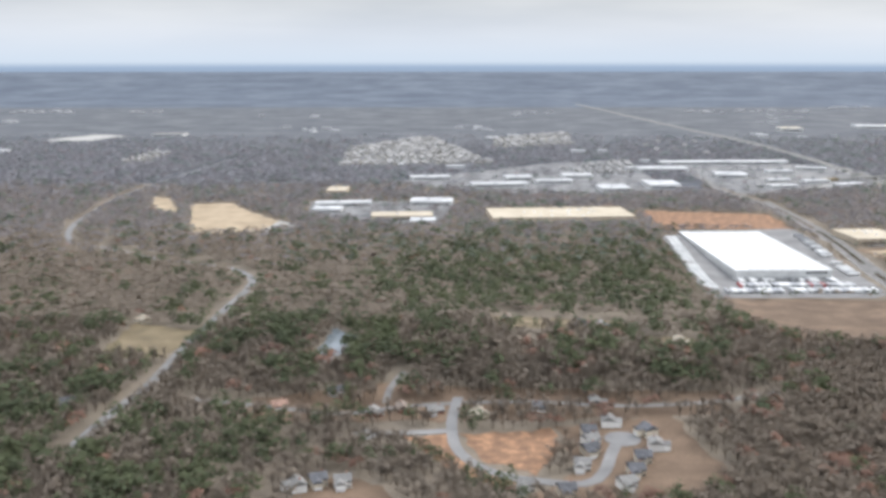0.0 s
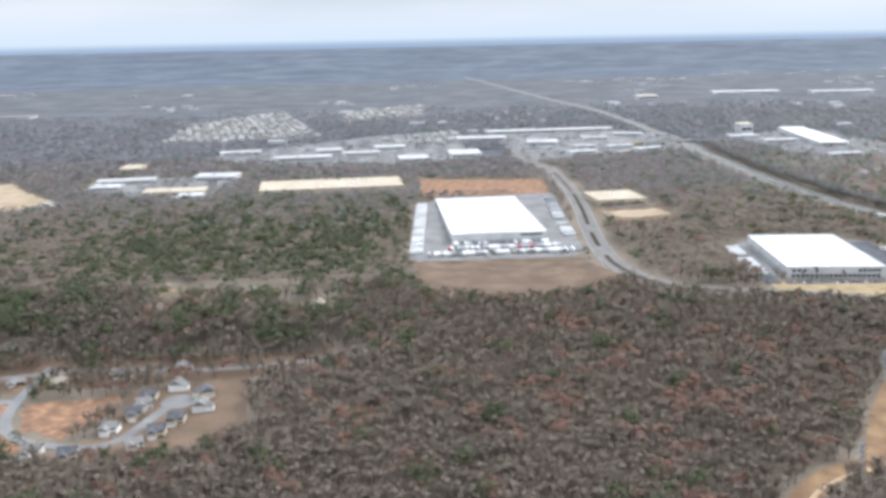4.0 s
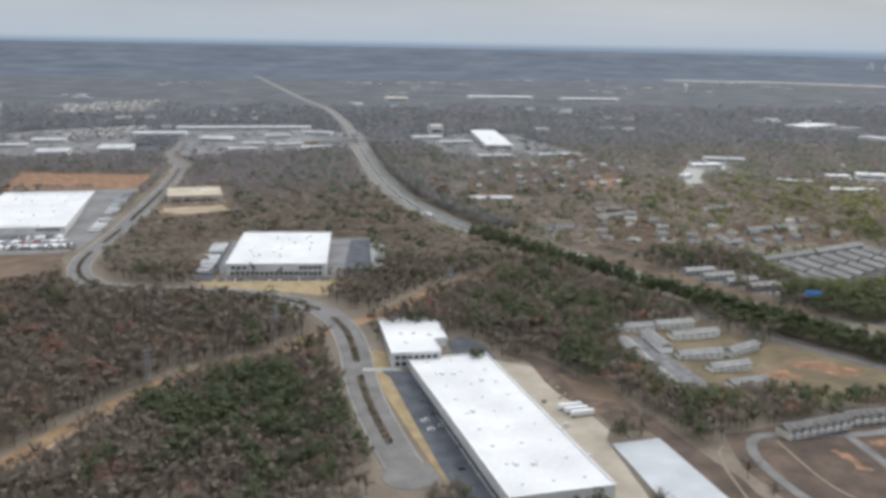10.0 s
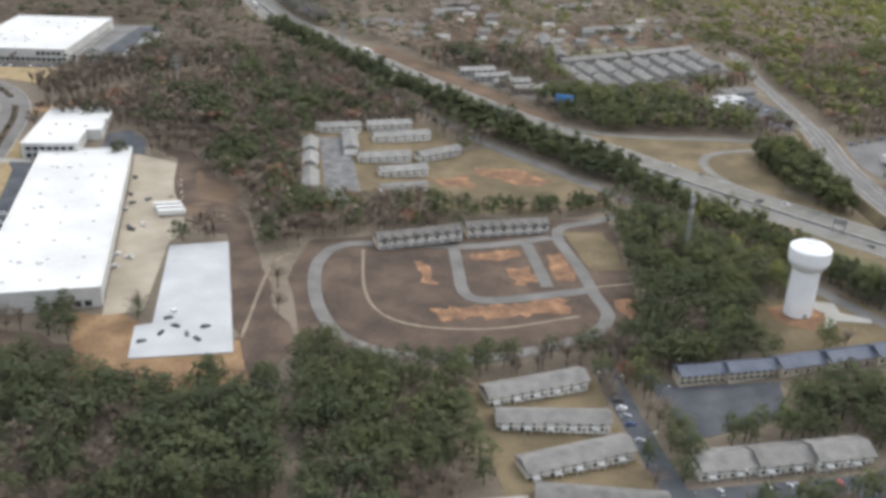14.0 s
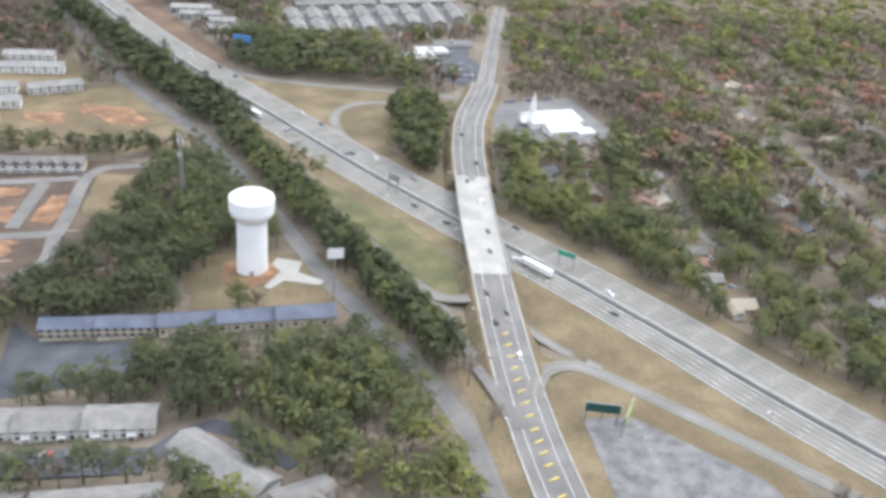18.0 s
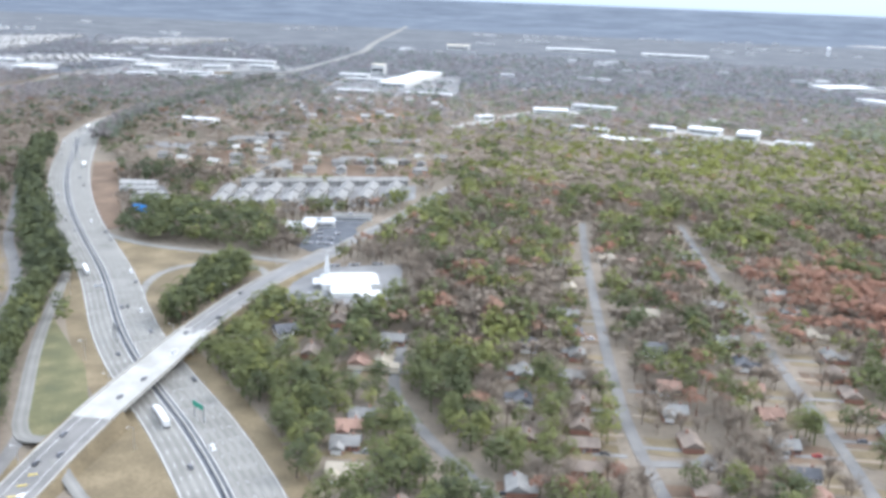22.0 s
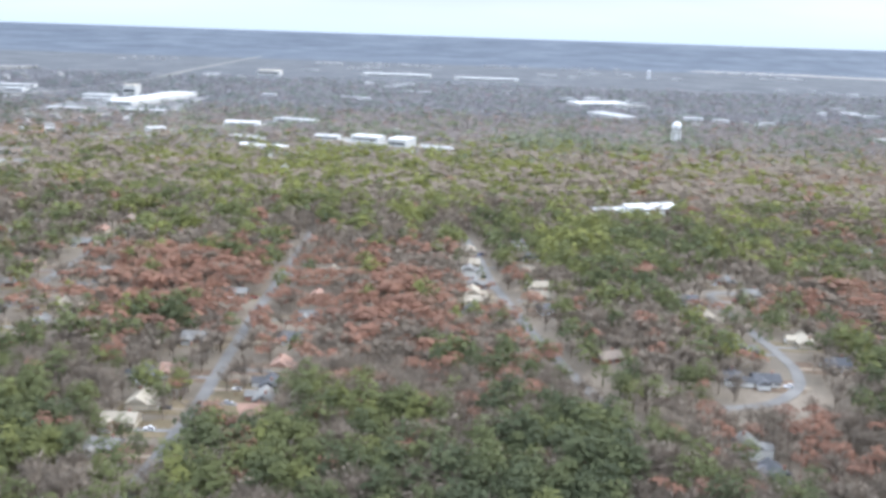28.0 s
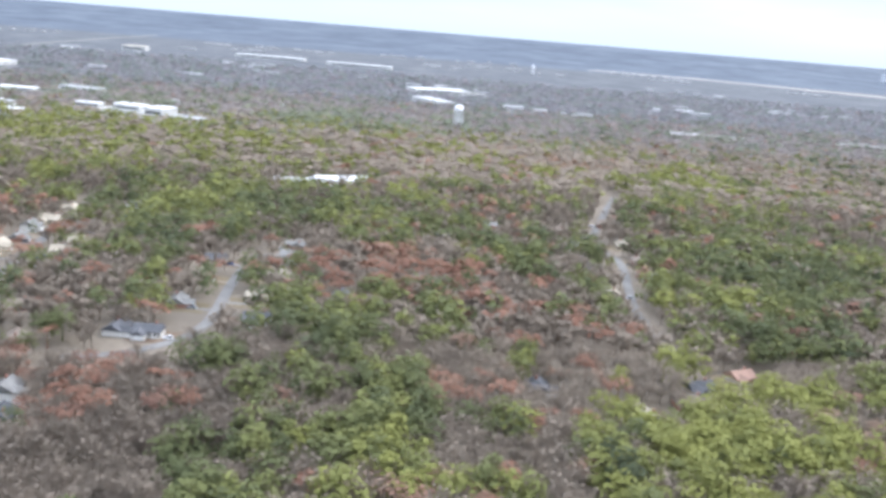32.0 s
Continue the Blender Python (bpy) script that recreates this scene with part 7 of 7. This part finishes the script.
def mix_at(x, y):
    pine = np.where(x < 850, 0.12, np.where(x < 1850, 0.30, 0.25)) + 0.5 * (hum(x, y, 170, 3) - 0.5) + 0.35 * (hum(x, y, 45, 4) - 0.5)
    rust = np.where(x < 850, 0.03, np.where(x < 1350, 0.045, 0.08)) + 0.22 * (hum(x, y, 140, 8) - 0.5) + 0.2 * (hum(x, y, 50, 9) - 0.5)
    for sx, sy, reach, dp, dr in STANDS + GROVES:
        w = np.exp(-((x - sx) ** 2 + (y - sy) ** 2) / (2 * (reach * 0.7) ** 2))
        pine, rust = pine + dp * w, rust + dr * w
    for a, b in zip(HIGHWAY_PINES, HIGHWAY_PINES[1:]):
        if a == (1560, 205):
            continue
        ax, ay, bx, by = *a, *b
        t = (((x - ax) * (bx - ax) + (y - ay) * (by - ay)) / ((bx - ax) ** 2 + (by - ay) ** 2)).clip(0, 1)
        w = np.exp(-((x - ax - t * (bx - ax)) ** 2 + (y - ay - t * (by - ay)) ** 2) / (2 * 21 ** 2))
        pine = pine + 0.9 * w
    return pine.clip(0.02, 0.97), rust.clip(0.0, 0.85)


def scatter(x0, y0, x1, y1, gap):
    nx, ny = int((x1 - x0) / gap), int((y1 - y0) / gap)
    X, Y = np.meshgrid(x0 + (np.arange(nx) + 0.5) * gap, y0 + (np.arange(ny) + 0.5) * gap, indexing="ij")
    p = np.stack([X.ravel(), Y.ravel()], 1) + rng.uniform(-0.48, 0.48, (nx * ny, 2)) * gap
    i = ((p[:, 0] - GX0) / CELL).astype(int)
    j = ((p[:, 1] - GY0) / CELL).astype(int)
    ok = (i >= 0) & (i < GNX) & (j >= 0) & (j < GNY)
    keep = np.ones(len(p), bool)
    keep[ok] = ~BARE[i[ok], j[ok]] & (rng.uniform(size=ok.sum()) > THIN[i[ok], j[ok]])
    return p[keep]


# woodland edges are younger and lower than the closed wood
EDGE = np.full(BARE.shape, 8, np.float32)
grown = BARE.copy()
EDGE[grown] = 0
for ring in range(1, 8):
    wider = grown.copy()
    wider[1:] |= grown[:-1]
    wider[:-1] |= grown[1:]
    wider[:, 1:] |= grown[:, :-1]
    wider[:, :-1] |= grown[:, 1:]
    EDGE[wider & ~grown] = ring
    grown = wider


def stature(x, y):
    i = ((x - GX0) / CELL).astype(int).clip(0, GNX - 1)
    j = ((y - GY0) / CELL).astype(int).clip(0, GNY - 1)
    return 0.80 + 0.025 * EDGE[i, j]


# scattered trees among far roofs and along garden streets
for poly, share in (([(1040, 860), (1470, 900), (1500, 1800), (1040, 1800)], 0.45), ([(1470, 260), (1900, 260), (1900, 700), (1470, 700)], 0.06), ([(1950, 330), (2170, 330), (2170, 700), (1950, 700)], 0.08), ([(2075, 375), (2170, 375), (2170, 480), (2075, 480)], 0.35),
                    ([(-150, 520), (240, 520), (240, 740), (-150, 740)], 0.2), ([(60, 820), (260, 820), (260, 960), (60, 960)], 0.5)):
    clear_poly(poly, 0, THIN, share)

# reach of each belt: name, bounds, spacing, leaves a pine, an oak and a bare tree carry, leaf size
BELTS = [
    ("near", (1000, 165, 1650, 430), 7.1, 240, 190, 225, 0.049, 0.013),
    ("near", (780, 225, 1000, 430), 7.1, 240, 190, 225, 0.049, 0.013),
    ("near", (1650, 225, 2600, 430), 7.1, 240, 190, 225, 0.049, 0.013),
    ("middle", (-100, 430, 2650, 640), 7.2, 70, 70, 78, 0.085, 0.034),
    ("middle", (-700, 430, -100, 640), 7.8, 50, 50, 56, 0.10, 0.040),
    ("middle", (-700, 640, 2700, 900), 7.4, 36, 36, 46, 0.118, 0.048),
    ("middle", (100, 320, 780, 430), 7.8, 50, 50, 56, 0.10, 0.040),
    ("behind", (-600, -420, 2700, 165), 16.0, 12, 12, 14, 0.2, 0.08),
    ("behind", (-600, 165, 780, 320), 16.0, 12, 12, 14, 0.2, 0.08),
    ("behind", (780, 165, 1000, 225), 16.0, 12, 12, 14, 0.2, 0.08),
    ("behind", (1650, 165, 2700, 225), 16.0, 12, 12, 14, 0.2, 0.08),
    ("outer", (-1300, 900, 3000, 1500), 9.5, 15, 15, 18, 0.165, 0.10),
    ("hazy", (-1500, 1150, 3200, 2050), 10.0, 13, 13, 16, 0.18, 0.12),
    ("rim", (-2800, 1550, 4500, 3300), 13.5, 10, 10, 10, 0.32, 0.15),
]
SINGLE = []
for belt, (bx0, by0, bx1, by1), gap, n_pine, n_oak, n_bare, s_leaf, s_twig in BELTS:
    P = scatter(bx0, by0, bx1, by1, gap)
    if belt == "behind":
        axis = np.concatenate([spline(HWY[-6:], 6), spline(XR[-3:], 6)])[:, :2]
        P = P[np.array([np.hypot(*(axis - q).T).min() > 32 for q in P])]
    if belt == "outer":
        P = P[rng.uniform(size=len(P)) > (P[:, 1] - 1150) / 350]
    if belt == "hazy":
        P = P[(rng.uniform(size=len(P)) < (P[:, 1] - 1150) / 350) & (rng.uniform(size=len(P)) > (P[:, 1] - 1650) / 400)]
    if belt == "rim":
        P = P[(rng.uniform(size=len(P)) < (P[:, 1] - 1650) / 400) & (rng.uniform(size=len(P)) > (P[:, 1] - 2300) / 1000)]
    pine, rust = mix_at(P[:, 0], P[:, 1])
    u = 0.27 * rng.uniform(size=len(P)) + 0.45 * hum(P[:, 0], P[:, 1], 52, 31) + 0.28 * hum(P[:, 0], P[:, 1], 24, 33)
    u = np.argsort(np.argsort(u)) / max(1, len(u))
    kind = np.where(u < pine, 0, np.where(u < pine + (1 - pine) * rust, 1, 2))
    far = belt == "rim"
    # sunlit pools painted into the trees' tone; the first term is a darker pine stand
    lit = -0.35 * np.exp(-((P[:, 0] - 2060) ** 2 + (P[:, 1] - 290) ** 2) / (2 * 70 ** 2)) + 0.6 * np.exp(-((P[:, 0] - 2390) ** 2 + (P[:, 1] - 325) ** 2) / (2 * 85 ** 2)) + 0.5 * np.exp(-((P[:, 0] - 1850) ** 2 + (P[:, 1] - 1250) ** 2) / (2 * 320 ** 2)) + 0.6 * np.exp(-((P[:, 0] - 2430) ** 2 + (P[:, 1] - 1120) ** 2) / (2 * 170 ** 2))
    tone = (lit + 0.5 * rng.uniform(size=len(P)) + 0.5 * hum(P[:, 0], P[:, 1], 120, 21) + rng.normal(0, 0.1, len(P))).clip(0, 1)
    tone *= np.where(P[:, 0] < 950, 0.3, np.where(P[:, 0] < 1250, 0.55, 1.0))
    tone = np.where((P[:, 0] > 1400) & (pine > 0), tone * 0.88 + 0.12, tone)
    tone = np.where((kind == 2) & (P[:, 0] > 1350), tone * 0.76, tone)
    grow = {"near": 1.15, "behind": 1.5, "middle": 1.15, "outer": 1.45, "hazy": 1.5, "rim": 2.0}[belt]
    # farther belts take the foliage colours with haze in them
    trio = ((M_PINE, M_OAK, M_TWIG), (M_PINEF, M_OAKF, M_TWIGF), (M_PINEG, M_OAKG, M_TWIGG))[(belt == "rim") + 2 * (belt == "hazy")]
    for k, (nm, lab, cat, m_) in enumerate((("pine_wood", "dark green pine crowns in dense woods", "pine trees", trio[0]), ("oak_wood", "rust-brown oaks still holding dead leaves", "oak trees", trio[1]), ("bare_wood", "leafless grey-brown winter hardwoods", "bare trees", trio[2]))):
        sel = kind == k
        if not sel.any():
            continue
        hgt = (rng.normal((19, 15, 16.5)[k], 2.2, sel.sum())).clip(7, 24) * stature(P[sel, 0], P[sel, 1])
        wide = rng.uniform(0.9, 1.3, sel.sum()) * grow * (1.14, 1.2, 1.2)[k]
        if belt in ("outer", "hazy"):
            hgt = hgt * (0.75 if belt == "outer" else 0.65)
        if far:
            hgt = hgt * 0.45
        if k == 0:
            shapes = [np.concatenate([pine_shape(n_pine, s_leaf), stem(0.7, 0.018)]) if belt == "near" else pine_shape(n_pine, s_leaf) for _ in range(7)]
        elif k == 1:
            shapes = [np.concatenate([oak_shape(n_oak, s_leaf * 1.0), stem(0.6, 0.02)]) if belt == "near" else oak_shape(n_oak, s_leaf * 1.1) for _ in range(6)]
        elif far:
            shapes = [oak_shape(n_bare, s_leaf) for _ in range(6)]
        else:
            shapes = [np.concatenate([bare_shape(n_bare, s_twig, rng, 0.12), stem(0.7, 0.018)]) if belt in ("near", "middle") else oak_shape(n_bare, s_leaf * 0.95) for _ in range(7)]
        if belt == "near":
            # the trees closest to the path stand as things of their own
            at_path = np.flatnonzero((P[sel, 1] < 345) & (P[sel, 1] > 232) & (P[sel, 0] > 1290) & (P[sel, 0] < 2420))
            own = rng.permutation(at_path)[:(40, 12, 28)[k]]
            SINGLE.append((k, P[sel][own], hgt[own], wide[own]))
            rest = np.ones(sel.sum(), bool)
            rest[own] = False
            idx = np.flatnonzero(sel)[rest]
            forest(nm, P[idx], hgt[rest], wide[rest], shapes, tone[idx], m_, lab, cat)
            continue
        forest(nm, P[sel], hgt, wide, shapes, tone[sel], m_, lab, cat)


def leafy_mesh(name, tris, tone, material):
    flat = tris.reshape(-1, 3)
    me = bpy.data.meshes.new(name)
    me.from_pydata(flat.tolist(), [], [(i, i + 1, i + 2) for i in range(0, len(flat), 3)])
    me.materials.append(material)
    att = me.attributes.new("tone", "FLOAT", "POINT")
    att.data.foreach_set("value", np.full(len(flat), tone, np.float32))
    me.attributes.new("facing", "FLOAT_VECTOR", "POINT").data.foreach_set("vector", crown_facing(flat).astype(np.float32).ravel())
    me.update()
    return me


def trunk_mesh(limbs):
    g = Geo().lathe([(0.017, -0.02), (0.013, 0.1), (0.010, 0.4), (0.003, 0.78)], 6)
    r = np.random.default_rng(limbs)
    for n in range(limbs):
        a, z = r.uniform(0, 6.28), r.uniform(0.35, 0.62)
        g.bar((0, 0, z), (0.16 * math.cos(a), 0.16 * math.sin(a), z + r.uniform(0.08, 0.18)), 0.007)
    return g.mesh("trunk", M_BARK)


TREE_NAMES = (("pine_tree", "tall dark green pine beside gardens", "pine tree", M_PINE), ("oak_tree", "oak with dead rust-brown leaves", "oak tree", M_OAK), ("bare_tree", "leafless grey-brown hardwood tree", "bare tree", M_TWIG))
for k, spots, hgt, wide in SINGLE:
    nm, lab, cat, m_ = TREE_NAMES[k]
    crowns = [leafy_mesh("crown", (pine_shape(420, 0.040), oak_shape(380, 0.040), bare_shape(330, 0.012))[k], 0.12 + 0.15 * n, m_) for n in range(5)]
    trunks = [trunk_mesh(5 + n) for n in range(3)]
    for n, ((x, y), h, w) in enumerate(zip(spots, hgt, wide)):
        one = thing(nm, lab, cat, Matrix.Translation((x, y, 0)) @ Matrix.Rotation(n * 2.4, 4, "Z") @ Matrix.Diagonal((h * w, h * w, h, 1)), "trees of the near woods")
        part("trunk", trunks[n % 3], None, one)
        part("crown", crowns[n % 5], None, one)

# clipped shrubs along the business road's median
SH = np.concatenate([bl[lo:hi:1] for lo, hi in ((50, 90), (98, 112), (118, 150), (153, 180), (184, 203), (207, 226))])
SH = np.repeat(SH[:, :2], 5, 0) + rng.uniform(-1.8, 1.8, (len(SH) * 5, 2))
forest("median_shrubs", SH, rng.uniform(1.2, 2.6, len(SH)), rng.uniform(1.0, 1.6, len(SH)), [oak_shape(26, 0.22) - (0, 0, 0.25) for _ in range(4)], rng.uniform(0, 1, len(SH)), M_SHRUB, "dark evergreen shrubs on a road median", "shrubs")

# hedge-like rows of pines by the frontage road, the clump inside the loop ramp, and tall pines along the highway's bend
row = spline([(1118, 735), (1160, 655), (1184, 610), (1212, 567), (1245, 495), (1280, 411), (1303, 352), (1317, 317), (1328, 292), (1338, 262)], 4.2)[:, :2]
row = np.concatenate([row + (3.5, 1.5), row - (3.0, 1.5)]) + rng.normal(0, 1.1, (2 * len(row), 2))
loop_c = np.stack([rng.uniform(1336, 1373, 170), rng.uniform(466, 586, 170)], 1)
loop_c = loop_c[(loop_c[:, 0] > 1344 - 0.08 * (loop_c[:, 1] - 466)) & (loop_c[:, 0] < 1369 - 0.12 * abs(loop_c[:, 1] - 560))]
field_row = np.stack([np.concatenate([rng.uniform(1136, 1174, 18), rng.uniform(1181, 1207, 12)]), rng.uniform(483, 493, 30)], 1)
P = np.concatenate([row, loop_c, field_row])
forest("pine_wood", P, rng.normal(16.5, 1.8, len(P)).clip(11, 21) * np.where((P[:, 1] < 494) & (P[:, 0] < 1208), 0.6, 1.0), rng.uniform(0.95, 1.25, len(P)), [np.concatenate([pine_shape(170, 0.07), stem(0.7, 0.018)]) for _ in range(6)], rng.uniform(0.1, 0.6, len(P)), M_PINE, "dense row of dark green pines by a ramp", "pine trees")
P = np.concatenate([offset(hl[(hl[:, 1] > 545) & (hl[:, 1] < 1040)], d)[:, :2] for d in (26, 31, 36)])
P = np.repeat(P, 2, 0) + rng.normal(0, 3.2, (2 * len(P), 2))
forest("pine_wood", P, rng.normal(19, 2, len(P)).clip(13, 24), rng.uniform(0.95, 1.3, len(P)), [pine_shape(60, 0.11) for _ in range(6)], rng.uniform(0.0, 0.45, len(P)), M_PINE, "dense row of dark green pines beside the highway", "pine trees")
bend = hl[(hl[:, 1] > 1040) & (hl[:, 1] < 1950)]
# trees at the bend use the haze-tinted foliage too
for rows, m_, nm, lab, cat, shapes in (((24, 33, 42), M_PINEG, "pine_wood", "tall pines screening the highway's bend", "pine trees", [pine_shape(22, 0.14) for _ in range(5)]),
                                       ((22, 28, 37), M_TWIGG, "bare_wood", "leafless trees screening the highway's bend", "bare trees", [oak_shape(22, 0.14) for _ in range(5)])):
    P = np.concatenate([offset(bend, -d)[:, :2] + rng.normal(0, 2.0, (len(bend), 2)) for d in rows])
    forest(nm, P, rng.normal(19, 2, len(P)).clip(14, 23), rng.uniform(0.9, 1.2, len(P)), shapes, rng.uniform(0.0, 0.5, len(P)), m_, lab, cat)


# ---- onto the relief, then to the model's scale ----
def drape(me):
    """Lay a mesh drawn on the level plan over the relief, cutting wide faces so that they follow it."""
    n = len(me.vertices)
    v = np.empty(n * 3)
    me.vertices.foreach_get("co", v)
    v = v.reshape(-1, 3)
    lo, hi = v.min(0), v.max(0)
    low = settle(v[:, 0], v[:, 1])[1]
    wide = any(len(p.vertices) > 4 for p in me.polygons) and max(hi[:2] - lo[:2]) > 24 and lo[1] < 1750
    if wide and (np.ptp(low) > 0.1 or abs(low).max() > 0.5):
        step = 10.0 if lo[1] < 1000 else 25.0
        bm = bmesh.new()
        bm.from_mesh(me)
        for axis in (0, 1):
            for k in range(int(lo[axis] // step) + 1, int(hi[axis] // step) + 1):
                co, no = [0, 0, 0], [0, 0, 0]
                co[axis], no[axis] = k * step, 1
                bmesh.ops.bisect_plane(bm, geom=bm.verts[:] + bm.edges[:] + bm.faces[:], plane_co=co, plane_no=no)
        bm.to_mesh(me)
        bm.free()
        n = len(me.vertices)
        v = np.empty(n * 3)
        me.vertices.foreach_get("co", v)
        v = v.reshape(-1, 3)
    y_on, z_on = settle(v[:, 0], v[:, 1])
    v[:, 1] = y_on
    v[:, 2] = np.where(v[:, 2] < 0.5, v[:, 2] * 1.8, v[:, 2] + 0.4) + z_on
    me.vertices.foreach_set("co", v.ravel())
    me.update()


def shift(ob):
    x, y, z = ob.matrix_basis.translation
    if ob.name.startswith("apartment_block"):
        roof = next(one for one in ob.children if one.name.startswith("roof"))
        x, y, z = ob.matrix_basis @ (sum((Vector(c) for c in roof.bound_box), Vector()) / 8)
    y_on, z_on = settle(np.array([x]), np.array([y]))
    ob.matrix_basis = Matrix.Translation((0, y_on[0] - y, z_on[0])) @ ob.matrix_basis


for ob in list(scene.objects):
    if ob.parent is None and ob.type in ("MESH", "EMPTY"):
        spread = ob.type == "MESH" or ob.matrix_basis.translation.xy.length < 1
        if not spread:
            shift(ob)
        elif ob not in SETTLED:
            for one in (ob, *ob.children_recursive):
                if one.type == "MESH" and one.matrix_basis.translation.length < 0.01:
                    drape(one.data)
                elif one.type == "MESH":
                    shift(one)
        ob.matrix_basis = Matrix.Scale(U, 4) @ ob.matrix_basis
